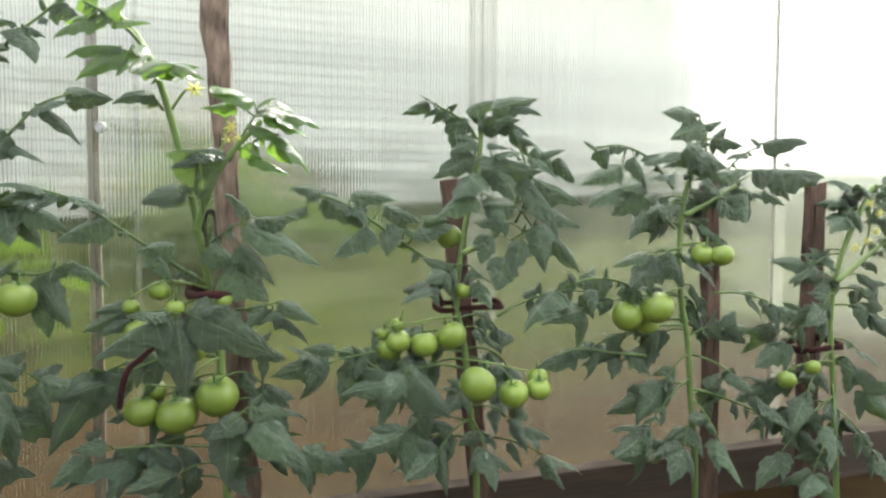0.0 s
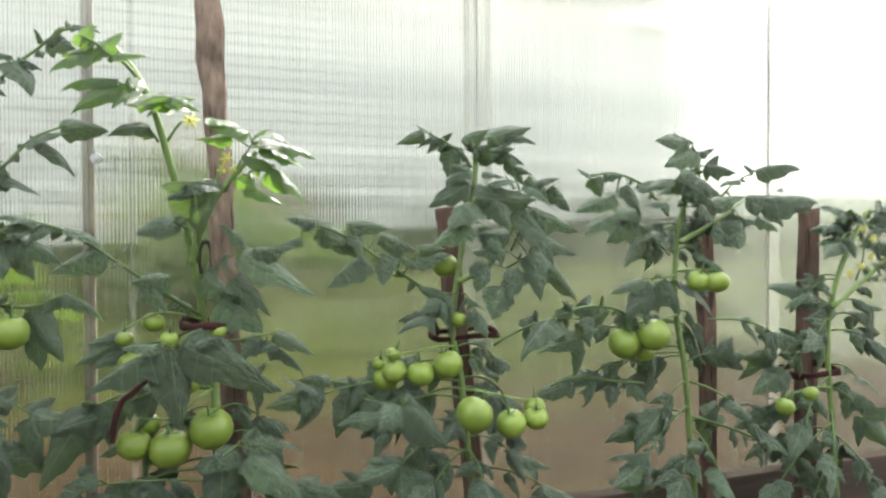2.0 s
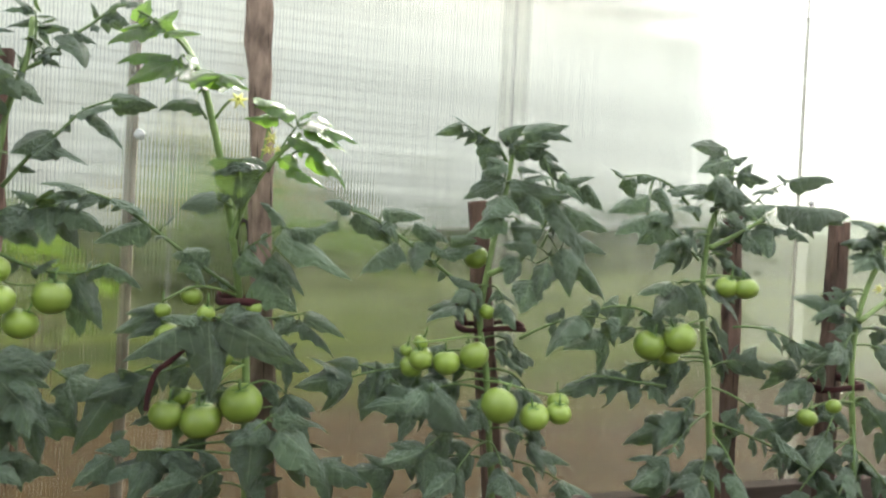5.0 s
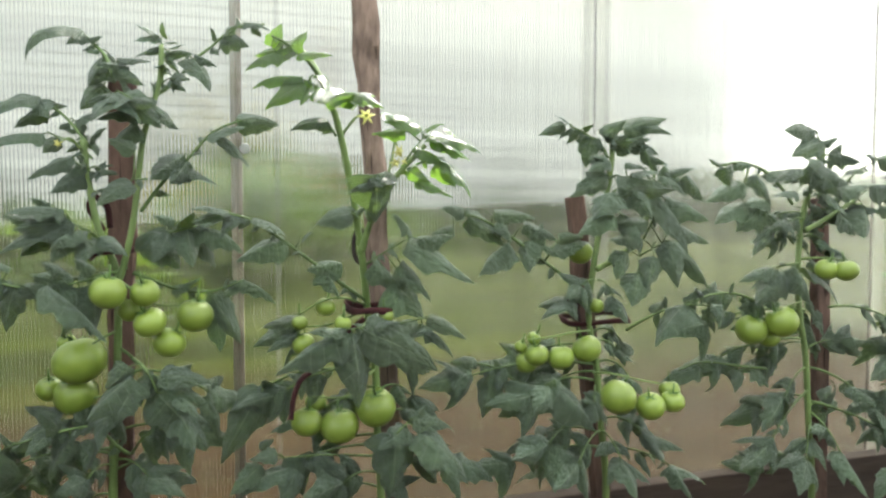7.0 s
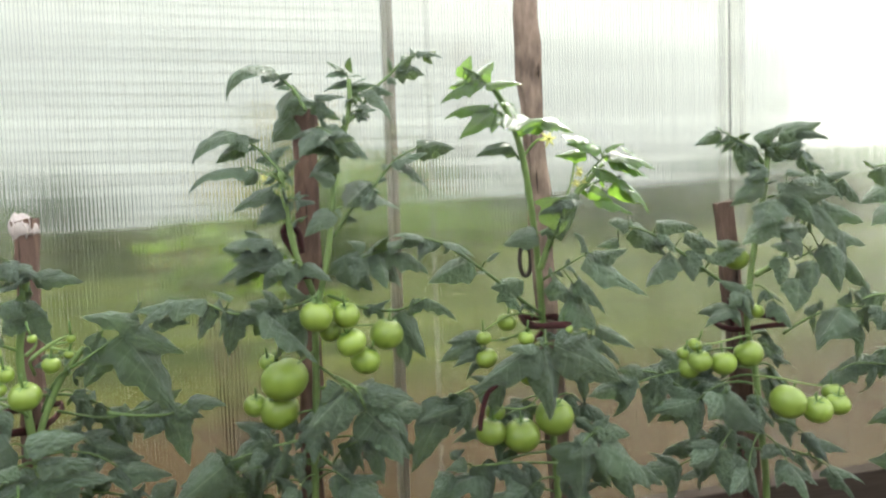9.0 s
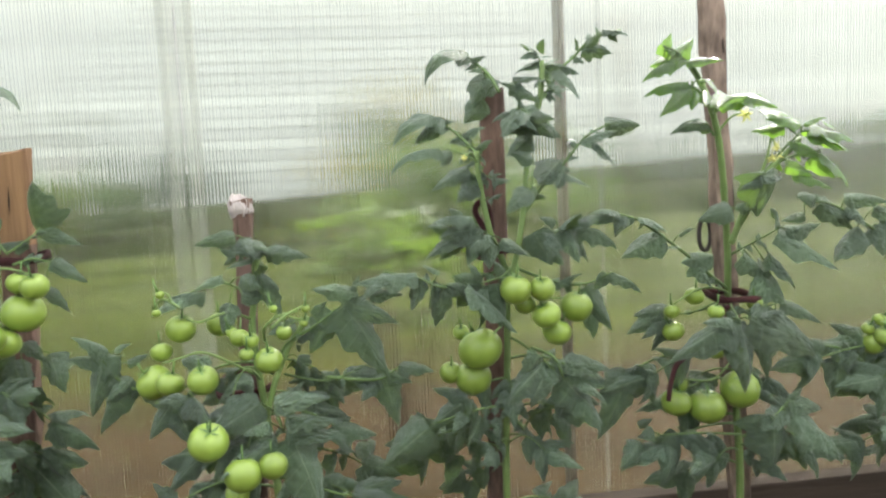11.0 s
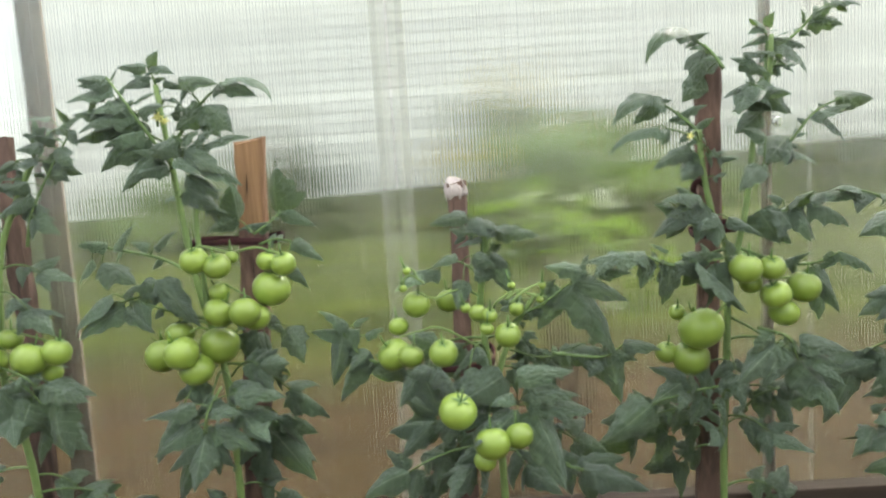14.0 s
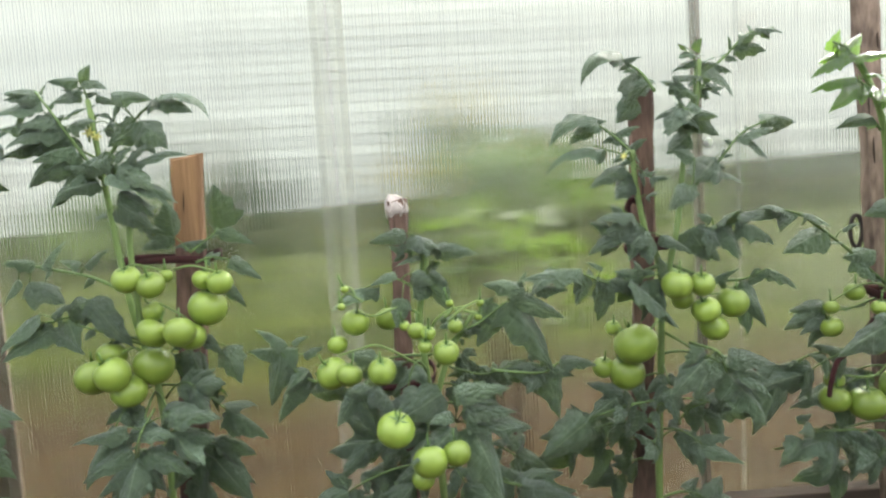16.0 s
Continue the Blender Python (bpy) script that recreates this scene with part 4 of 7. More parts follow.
sprig(plant_f, [(-0.330, 1.135, 0.514), (-0.311, 1.080, 0.512), (-0.300, 1.080, 0.491), (-0.294, 1.080, 0.474)], (-0.294, 1.080, 0.474, -0.235, 1.089, 0.392, 0.50, 0.25), (-0.327, 1.080, 0.500, -0.379, 1.078, 0.444, 0.60, 0.39), (-0.319, 1.080, 0.493, -0.345, 1.078, 0.437, 0.55, 0.39), (-0.291, 1.080, 0.500, -0.226, 1.073, 0.486, 0.50, 0.35), (-0.284, 1.080, 0.485, -0.231, 1.079, 0.458, 0.45, 0.23), (-0.330, 1.080, 0.514, -0.359, 1.089, 0.486, 0.60, 0.44), (-0.268, 1.080, 0.471, -0.239, 1.055, 0.438, 0.40, 0.44))
sprig(plant_f, [(-0.342, 1.165, 0.366), (-0.352, 1.140, 0.383), (-0.384, 1.140, 0.416), (-0.427, 1.140, 0.415), (-0.492, 1.140, 0.400)], (-0.504, 1.140, 0.393, -0.576, 1.150, 0.337, 0.60, 0.35), (-0.431, 1.140, 0.415, -0.451, 1.114, 0.448, 0.45, 0.42), (-0.445, 1.140, 0.412, -0.467, 1.117, 0.390, 0.50, 0.44), (-0.417, 1.140, 0.403, -0.439, 1.139, 0.359, 0.55, 0.17), (-0.385, 1.140, 0.399, -0.395, 1.119, 0.361, 0.55, 0.34), (-0.406, 1.140, 0.416, -0.409, 1.135, 0.440, 0.50, 0.37))
sprig(plant_f, [(-0.340, 1.180, 0.360), (-0.320, 1.170, 0.389), (-0.281, 1.170, 0.401)], (-0.311, 1.170, 0.396, -0.307, 1.179, 0.343, 0.60, 0.22), (-0.285, 1.170, 0.399, -0.258, 1.142, 0.393, 0.60, 0.43), (-0.281, 1.170, 0.389, -0.279, 1.143, 0.366, 0.50, 0.41))
sprig(plant_f, [(-0.296, 1.155, 0.862), (-0.319, 1.120, 0.885), (-0.339, 1.120, 0.898)], (-0.339, 1.120, 0.896, -0.372, 1.097, 0.855, 0.70, 0.39), (-0.335, 1.120, 0.895, -0.289, 1.123, 0.854, 0.60, 0.41), (-0.346, 1.120, 0.896, -0.315, 1.114, 0.855, 0.80, 0.41), (-0.328, 1.120, 0.889, -0.293, 1.100, 0.879, 0.50, 0.35))
sprig(plant_f, [(-0.310, 1.155, 0.778), (-0.324, 1.120, 0.776)], (-0.327, 1.120, 0.772, -0.368, 1.105, 0.739, 0.55, 0.42), (-0.321, 1.120, 0.817, -0.354, 1.123, 0.831, 0.60, 0.29))
leaf(plant_f, (-0.354, 1.190, 0.522), (-0.238, 1.050, 0.407), 0.010)
leaf(plant_f, (-0.358, 1.190, 0.468), (-0.373, 1.090, 0.404), 0.010)
leaf(plant_f, (-0.361, 1.190, 0.450), (-0.497, 1.160, 0.385), 0.019)
leaf(plant_f, (-0.360, 1.190, 0.395), (-0.189, 1.190, 0.363), 0.019)
leaf(plant_f, (-0.364, 1.190, 0.359), (-0.575, 1.170, 0.348), 0.019)
leaf(plant_f, (-0.365, 1.190, 0.341), (-0.421, 1.090, 0.333), 0.019)
leaf(plant_f, (-0.363, 1.190, 0.350), (-0.271, 1.090, 0.315), 0.019)
leaf(plant_f, (-0.395, 1.190, 0.788), (-0.359, 1.179, 0.801), 0.008, small=True)
leaf(plant_f, (-0.395, 1.190, 0.791), (-0.356, 1.144, 0.785), 0.008, small=True)
leaf(plant_f, (-0.396, 1.190, 0.803), (-0.390, 1.136, 0.791), 0.008, small=True)
leaf(plant_f, (-0.389, 1.190, 0.752), (-0.371, 1.151, 0.763), 0.008, small=True)
leaf(plant_f, (-0.289, 1.190, 0.946), (-0.278, 1.143, 0.944), 0.008, small=True)
leaf(plant_f, (-0.290, 1.190, 0.936), (-0.252, 1.169, 0.929), 0.008, small=True)
leaf(plant_f, (-0.291, 1.190, 0.923), (-0.249, 1.149, 0.929), 0.008, small=True)
leaf(plant_f, (-0.300, 1.190, 0.891), (-0.294, 1.149, 0.916), 0.008, small=True)
leaf(plant_f, (-0.367, 1.190, 0.321), (-0.521, 1.272, 0.283), 0.030)
leaf(plant_f, (-0.366, 1.190, 0.333), (-0.241, 1.275, 0.274), 0.030)
leaf(plant_f, (-0.368, 1.190, 0.294), (-0.477, 1.305, 0.190), 0.030)
leaf(plant_f, (-0.360, 1.190, 0.484), (-0.154, 1.226, 0.402), 0.030)
leaf(plant_f, (-0.365, 1.190, 0.368), (-0.578, 1.286, 0.251), 0.030)
leaf(plant_f, (-0.369, 1.190, 0.224), (-0.183, 1.285, 0.139), 0.030)
sprig(plant_f, [(-0.318, 1.190, 0.674), (-0.279, 1.155, 0.698), (-0.239, 1.155, 0.708)], (-0.279, 1.155, 0.698, -0.300, 1.128, 0.658, 0.60, 0.40), (-0.255, 1.155, 0.704, -0.249, 1.134, 0.652, 0.60, 0.30), (-0.239, 1.155, 0.708, -0.179, 1.157, 0.670, 0.50, 0.50), (-0.239, 1.155, 0.710, -0.188, 1.148, 0.722, 0.50, 0.30), (-0.271, 1.155, 0.707, -0.244, 1.129, 0.727, 0.60, 0.30))
sprig(plant_f, [(-0.370, 1.190, 0.670), (-0.408, 1.150, 0.699), (-0.451, 1.150, 0.709)], (-0.451, 1.150, 0.709, -0.488, 1.137, 0.721, 0.50, 0.40), (-0.435, 1.150, 0.708, -0.469, 1.139, 0.668, 0.55, 0.40), (-0.408, 1.150, 0.699, -0.432, 1.126, 0.661, 0.60, 0.40), (-0.414, 1.150, 0.705, -0.430, 1.149, 0.732, 0.50, 0.30), (-0.392, 1.150, 0.691, -0.396, 1.125, 0.652, 0.60, 0.30))
sprig(plant_f, [(-0.343, 1.190, 0.644), (-0.377, 1.130, 0.635), (-0.413, 1.130, 0.626)], (-0.413, 1.130, 0.626, -0.481, 1.116, 0.619, 0.42, 0.50), (-0.399, 1.130, 0.620, -0.421, 1.121, 0.558, 0.50, 0.50), (-0.381, 1.130, 0.625, -0.384, 1.117, 0.560, 0.55, 0.40), (-0.406, 1.130, 0.628, -0.454, 1.123, 0.642, 0.45, 0.30))
truss(plant_f, [(-0.356, 1.190, 0.629), (-0.334, 1.160, 0.614), (-0.302, 1.160, 0.591), (-0.255, 1.160, 0.588)])
truss(plant_f, [(-0.358, 1.190, 0.549), (-0.386, 1.160, 0.537), (-0.412, 1.160, 0.506), (-0.436, 1.160, 0.487)])
tomato(plant_f, (-0.359, 1.110, 0.616), 0.0249)
tomato(plant_f, (-0.312, 1.125, 0.612), 0.0209)
tomato(plant_f, (-0.335, 1.150, 0.585), 0.0179)
tomato(plant_f, (-0.306, 1.125, 0.569), 0.0237)
tomato(plant_f, (-0.282, 1.150, 0.534), 0.0244)
tomato(plant_f, (-0.245, 1.160, 0.572), 0.0272)
tomato(plant_f, (-0.408, 1.175, 0.509), 0.0380)
tomato(plant_f, (-0.418, 1.198, 0.453), 0.0316)
tomato(plant_f, (-0.456, 1.210, 0.462), 0.0193)
tomato(plant_f, (-0.433, 1.220, 0.529), 0.0144)

stake_a = stake((0.094, 1.225, -0.120), (0.030, 1.225, 1.151), 0.037, PLANED, "weathered grey-brown wooden stake taller than the plant", worn=0.0026)
plant_a = plant([(0.043, 1.165, -0.030), (0.043, 1.155, 0.246), (0.037, 1.155, 0.365), (0.034, 1.155, 0.472), (0.022, 1.153, 0.560), (0.009, 1.131, 0.647), (-0.010, 1.106, 0.748), (-0.031, 1.083, 0.834), (-0.048, 1.080, 0.893), (-0.072, 1.080, 0.942), (-0.098, 1.080, 0.972)], [(0.001, 1.106, 0.668), (0.017, 1.093, 0.721), (0.043, 1.079, 0.774), (0.093, 1.063, 0.832)])
sprig(plant_a, [(-0.057, 1.080, 0.918), (-0.082, 1.065, 0.947), (-0.115, 1.050, 0.967), (-0.135, 1.050, 0.976)], (-0.135, 1.050, 0.960, -0.120, 1.055, 0.992, 0.60, 0.24), (-0.115, 1.050, 0.959, -0.085, 1.059, 0.985, 0.60, 0.27), (-0.123, 1.050, 0.955, -0.167, 1.046, 0.925, 0.40, 0.42), (-0.111, 1.050, 0.960, -0.154, 1.050, 0.947, 0.50, 0.24), (-0.100, 1.050, 0.952, -0.055, 1.031, 0.948, 0.38, 0.25), (-0.106, 1.050, 0.956, -0.122, 1.047, 0.935, 0.60, 0.45), sunlit=True)
sprig(plant_a, [(-0.048, 1.080, 0.897), (-0.077, 1.070, 0.916), (-0.101, 1.060, 0.922)], (-0.092, 1.060, 0.923, -0.155, 1.068, 0.906, 0.32, 0.50), (-0.088, 1.060, 0.914, -0.141, 1.048, 0.875, 0.40, 0.50), (-0.075, 1.060, 0.927, -0.059, 1.048, 0.921, 0.50, 0.40), (-0.080, 1.060, 0.910, -0.094, 1.043, 0.881, 0.50, 0.27), (-0.067, 1.060, 0.910, -0.079, 1.033, 0.885, 0.50, 0.21), sunlit=True)
sprig(plant_a, [(-0.044, 1.080, 0.880), (-0.048, 1.050, 0.891)], (-0.065, 1.020, 0.881, -0.026, 1.017, 0.893, 0.42, 0.26), (-0.049, 1.020, 0.889, 0.004, 1.030, 0.896, 0.35, 0.34), (-0.023, 1.020, 0.896, 0.012, 0.998, 0.876, 0.30, 0.17), (-0.032, 1.020, 0.886, 0.005, 1.031, 0.878, 0.60, 0.45), sunlit=True)
sprig(plant_a, [(-0.040, 1.080, 0.842), (-0.053, 1.080, 0.863)], (-0.051, 1.080, 0.863, -0.102, 1.089, 0.847, 0.32, 0.60))
sprig(plant_a, [(0.050, 1.099, 0.774), (0.071, 1.072, 0.817), (0.086, 1.051, 0.841)], (0.081, 1.050, 0.858, 0.028, 1.046, 0.861, 0.45, 0.24), (0.090, 1.050, 0.854, 0.112, 1.031, 0.859, 0.50, 0.43), (0.095, 1.051, 0.842, 0.174, 1.062, 0.824, 0.34, 0.40), (0.099, 1.050, 0.843, 0.143, 1.055, 0.836, 0.50, 0.19), (0.114, 1.052, 0.838, 0.155, 1.041, 0.809, 0.70, 0.24), (0.058, 1.050, 0.850, 0.014, 1.060, 0.844, 0.45, 0.20), (0.022, 1.050, 0.873, 0.067, 1.054, 0.865, 0.50, 0.35), (0.078, 1.055, 0.825, 0.124, 1.057, 0.796, 0.40, 0.44), sunlit=True)
sprig(plant_a, [(0.065, 1.094, 0.792), (0.094, 1.070, 0.808), (0.115, 1.049, 0.812)], (0.118, 1.050, 0.807, 0.158, 1.046, 0.757, 0.42, 0.31), (0.113, 1.050, 0.807, 0.130, 1.038, 0.770, 0.70, 0.18), (0.064, 1.054, 0.790, 0.089, 1.032, 0.774, 0.50, 0.24), (0.079, 1.057, 0.782, 0.126, 1.041, 0.753, 0.45, 0.17), sunlit=True)
sprig(plant_a, [(0.011, 1.125, 0.670), (0.011, 1.073, 0.718), (0.004, 1.022, 0.761)], (0.006, 1.016, 0.783, 0.010, 1.045, 0.720, 0.85, 0.24), (-0.004, 1.017, 0.779, 0.038, 1.027, 0.771, 0.60, 0.36), (0.001, 1.019, 0.773, -0.030, 1.025, 0.757, 0.50, 0.35))
sprig(plant_a, [(0.001, 1.113, 0.719), (-0.022, 1.085, 0.729)], (-0.022, 1.061, 0.727, -0.068, 1.075, 0.713, 0.65, 0.41), (-0.016, 1.061, 0.727, 0.002, 1.059, 0.736, 0.40, 0.32))
sprig(plant_a, [(0.021, 1.147, 0.584), (-0.019, 1.130, 0.612), (-0.071, 1.110, 0.652), (-0.108, 1.103, 0.680), (-0.161, 1.094, 0.716), (-0.203, 1.090, 0.730)], (-0.115, 1.101, 0.689, -0.180, 1.108, 0.659, 0.60, 0.37), (-0.161, 1.093, 0.721, -0.117, 1.093, 0.695, 0.50, 0.30), (-0.195, 1.090, 0.730, -0.248, 1.068, 0.731, 0.40, 0.40), (-0.203, 1.091, 0.726, -0.243, 1.085, 0.715, 0.40, 0.17), (-0.186, 1.091, 0.725, -0.203, 1.078, 0.695, 0.60, 0.41), (-0.090, 1.101, 0.688, -0.076, 1.080, 0.699, 0.35, 0.27), (-0.027, 1.111, 0.650, -0.077, 1.112, 0.640, 0.60, 0.41), (-0.056, 1.113, 0.642, -0.033, 1.108, 0.601, 0.60, 0.27))
sprig(plant_a, [(0.015, 1.131, 0.647), (0.033, 1.113, 0.662), (0.073, 1.091, 0.689)], (0.074, 1.092, 0.684, 0.177, 1.097, 0.619, 0.42, 0.16), (0.088, 1.091, 0.688, 0.148, 1.097, 0.691, 0.50, 0.16), (0.078, 1.090, 0.693, 0.068, 1.095, 0.713, 0.50, 0.20), (0.072, 1.087, 0.702, 0.041, 1.060, 0.723, 0.50, 0.40), (0.019, 1.101, 0.649, 0.065, 1.115, 0.611, 0.60, 0.22), (0.063, 1.101, 0.648, 0.112, 1.109, 0.591, 0.50, 0.29), (0.050, 1.108, 0.620, 0.103, 1.122, 0.565, 0.85, 0.21), (0.070, 1.108, 0.619, 0.042, 1.118, 0.599, 0.50, 0.45))
sprig(plant_a, [(0.024, 1.153, 0.560), (0.002, 1.094, 0.554), (-0.027, 1.033, 0.558)], (-0.026, 1.034, 0.554, -0.022, 1.035, 0.450, 0.52, 0.43), (-0.035, 1.033, 0.558, -0.126, 1.044, 0.500, 0.45, 0.26), (-0.009, 1.033, 0.557, 0.097, 1.041, 0.495, 0.45, 0.40), (-0.040, 1.032, 0.561, -0.086, 1.028, 0.559, 0.50, 0.18), (0.004, 1.033, 0.558, 0.043, 1.028, 0.566, 0.50, 0.42))
sprig(plant_a, [(0.033, 1.155, 0.544), (0.079, 1.160, 0.545), (0.122, 1.165, 0.552)], (0.128, 1.165, 0.552, 0.186, 1.149, 0.517, 0.35, 0.34), (0.117, 1.165, 0.542, 0.171, 1.173, 0.480, 0.28, 0.33), (0.107, 1.165, 0.548, 0.074, 1.138, 0.517, 0.50, 0.34), (0.133, 1.165, 0.536, 0.098, 1.147, 0.523, 0.40, 0.41))
sprig(plant_a, [(0.018, 1.150, 0.572), (-0.041, 1.155, 0.549), (-0.094, 1.155, 0.548)], (-0.097, 1.154, 0.552, -0.156, 1.153, 0.522, 0.45, 0.24), (-0.085, 1.153, 0.556, -0.141, 1.163, 0.551, 0.45, 0.34), (-0.089, 1.155, 0.538, -0.137, 1.141, 0.515, 0.40, 0.40), (-0.080, 1.155, 0.537, -0.109, 1.163, 0.487, 0.50, 0.42))
sprig(plant_a, [(0.026, 1.105, 0.345), (0.039, 1.055, 0.388), (0.062, 1.055, 0.408)], (0.072, 1.055, 0.411, 0.126, 1.062, 0.396, 0.50, 0.35), (0.043, 1.055, 0.393, 0.040, 1.055, 0.308, 0.70, 0.33), (0.081, 1.055, 0.392, 0.151, 1.048, 0.309, 0.50, 0.45), (0.062, 1.055, 0.399, 0.015, 1.041, 0.377, 0.60, 0.17), (0.077, 1.055, 0.415, 0.091, 1.056, 0.432, 0.50, 0.30))
sprig(plant_a, [(0.038, 1.165, 0.470), (-0.037, 1.175, 0.473), (-0.095, 1.175, 0.468), (-0.138, 1.175, 0.453)], (-0.147, 1.175, 0.449, -0.205, 1.169, 0.344, 0.42, 0.33), (-0.115, 1.175, 0.459, -0.113, 1.157, 0.398, 0.60, 0.21), (-0.138, 1.175, 0.455, -0.156, 1.150, 0.484, 0.40, 0.38), (-0.076, 1.175, 0.467, -0.060, 1.183, 0.425, 0.50, 0.36))
sprig(plant_a, [(0.036, 1.140, 0.331), (-0.052, 1.125, 0.347), (-0.117, 1.125, 0.349)], (-0.151, 1.125, 0.341, -0.195, 1.102, 0.311, 0.50, 0.44), (-0.102, 1.125, 0.348, -0.090, 1.130, 0.288, 0.60, 0.30), (-0.070, 1.125, 0.349, -0.040, 1.097, 0.320, 0.60, 0.40), (-0.154, 1.125, 0.367, -0.133, 1.122, 0.380, 0.50, 0.34), (-0.127, 1.125, 0.355, -0.167, 1.098, 0.359, 0.45, 0.37))
leaf(plant_a, (0.031, 1.155, 0.472), (-0.195, 1.155, 0.415), 0.029)
leaf(plant_a, (0.036, 1.155, 0.424), (-0.135, 1.175, 0.377), 0.019)
leaf(plant_a, (0.038, 1.155, 0.389), (0.173, 1.155, 0.366), 0.029)
leaf(plant_a, (0.040, 1.155, 0.345), (-0.188, 1.115, 0.310), 0.019)
leaf(plant_a, (0.041, 1.155, 0.335), (0.243, 1.135, 0.274), 0.019)
leaf(plant_a, (0.041, 1.155, 0.306), (0.057, 1.055, 0.282), 0.019)
leaf(plant_a, (0.041, 1.155, 0.296), (-0.090, 1.055, 0.302), 0.019)
leaf(plant_a, (0.035, 1.155, 0.440), (-0.076, 1.265, 0.347), 0.030)
leaf(plant_a, (0.035, 1.155, 0.434), (0.158, 1.195, 0.391), 0.030)
leaf(plant_a, (0.038, 1.155, 0.362), (-0.136, 1.211, 0.265), 0.030)
leaf(plant_a, (0.031, 1.155, 0.499), (0.150, 1.190, 0.449), 0.030)
leaf(plant_a, (0.042, 1.155, 0.271), (-0.098, 1.237, 0.210), 0.030)
leaf(plant_a, (0.039, 1.155, 0.318), (0.249, 1.194, 0.257), 0.030)
truss(plant_a, [(0.034, 1.155, 0.472), (0.007, 1.125, 0.463), (-0.023, 1.125, 0.437), (-0.074, 1.125, 0.442)])
truss(plant_a, [(0.019, 1.148, 0.579), (-0.024, 1.114, 0.596), (-0.056, 1.115, 0.593), (-0.092, 1.120, 0.572)])
tomato(plant_a, (0.029, 1.130, 0.415), 0.0325)
tomato(plant_a, (-0.030, 1.130, 0.390), 0.0313)
tomato(plant_a, (-0.080, 1.140, 0.398), 0.0255)
tomato(plant_a, (-0.062, 1.170, 0.421), 0.0174)
tomato(plant_a, (-0.051, 1.130, 0.581), 0.0164)
tomato(plant_a, (-0.091, 1.130, 0.558), 0.0127)
tomato(plant_a, (-0.084, 1.140, 0.522), 0.0184)
tomato(plant_a, (0.039, 1.100, 0.567), 0.0127)
tomato(plant_a, (-0.029, 1.100, 0.558), 0.0134)
tomato(plant_a, (-0.005, 1.150, 0.486), 0.0209)

stake_c = stake((0.562, 1.280, -0.120), (0.461, 1.280, 0.762), 0.038)
plant_c = plant([(0.482, 1.190, -0.030), (0.482, 1.180, 0.204), (0.470, 1.180, 0.332), (0.458, 1.180, 0.449), (0.441, 1.180, 0.543), (0.453, 1.180, 0.647), (0.468, 1.180, 0.730), (0.482, 1.180, 0.793), (0.489, 1.180, 0.861)], [(0.445, 1.160, 0.627), (0.506, 1.160, 0.658), (0.552, 1.160, 0.727), (0.590, 1.160, 0.796)])
sprig(plant_c, [(0.478, 1.180, 0.832), (0.460, 1.180, 0.856), (0.432, 1.180, 0.873), (0.404, 1.180, 0.886)], (0.388, 1.180, 0.889, 0.346, 1.191, 0.868, 0.45, 0.21), (0.398, 1.180, 0.890, 0.360, 1.153, 0.897, 0.50, 0.21), (0.404, 1.180, 0.884, 0.380, 1.185, 0.864, 0.40, 0.37), (0.421, 1.180, 0.877, 0.399, 1.190, 0.856, 0.50, 0.30), (0.426, 1.180, 0.883, 0.431, 1.154, 0.887, 0.40, 0.24), (0.443, 1.180, 0.869, 0.435, 1.181, 0.816, 0.70, 0.27), (0.456, 1.180, 0.840, 0.435, 1.158, 0.812, 0.50, 0.26))
sprig(plant_c, [(0.484, 1.180, 0.837), (0.479, 1.175, 0.872)], (0.461, 1.170, 0.868, 0.499, 1.161, 0.897, 0.55, 0.26), (0.504, 1.170, 0.884, 0.581, 1.160, 0.907, 0.45, 0.19), (0.537, 1.170, 0.892, 0.585, 1.143, 0.875, 0.40, 0.39), (0.478, 1.170, 0.861, 0.509, 1.171, 0.870, 0.60, 0.28), (0.484, 1.170, 0.847, 0.531, 1.147, 0.870, 0.50, 0.24), (0.517, 1.170, 0.865, 0.570, 1.164, 0.840, 0.50, 0.42), (0.506, 1.170, 0.859, 0.551, 1.161, 0.865, 0.60, 0.44))
sprig(plant_c, [(0.484, 1.180, 0.791), (0.471, 1.170, 0.798)], (0.466, 1.160, 0.799, 0.392, 1.153, 0.761, 0.45, 0.40), (0.470, 1.160, 0.824, 0.418, 1.139, 0.802, 0.40, 0.33), (0.464, 1.160, 0.829, 0.428, 1.156, 0.831, 0.50, 0.33))
sprig(plant_c, [(0.488, 1.180, 0.769), (0.499, 1.145, 0.779)], (0.457, 1.110, 0.772, 0.565, 1.111, 0.767, 0.40, 0.16), (0.482, 1.110, 0.798, 0.528, 1.099, 0.799, 0.60, 0.39), (0.470, 1.110, 0.816, 0.500, 1.088, 0.806, 0.40, 0.16), (0.489, 1.110, 0.774, 0.512, 1.089, 0.723, 0.60, 0.24), (0.449, 1.110, 0.766, 0.405, 1.099, 0.721, 0.80, 0.24), (0.444, 1.110, 0.732, 0.383, 1.107, 0.692, 0.55, 0.20))
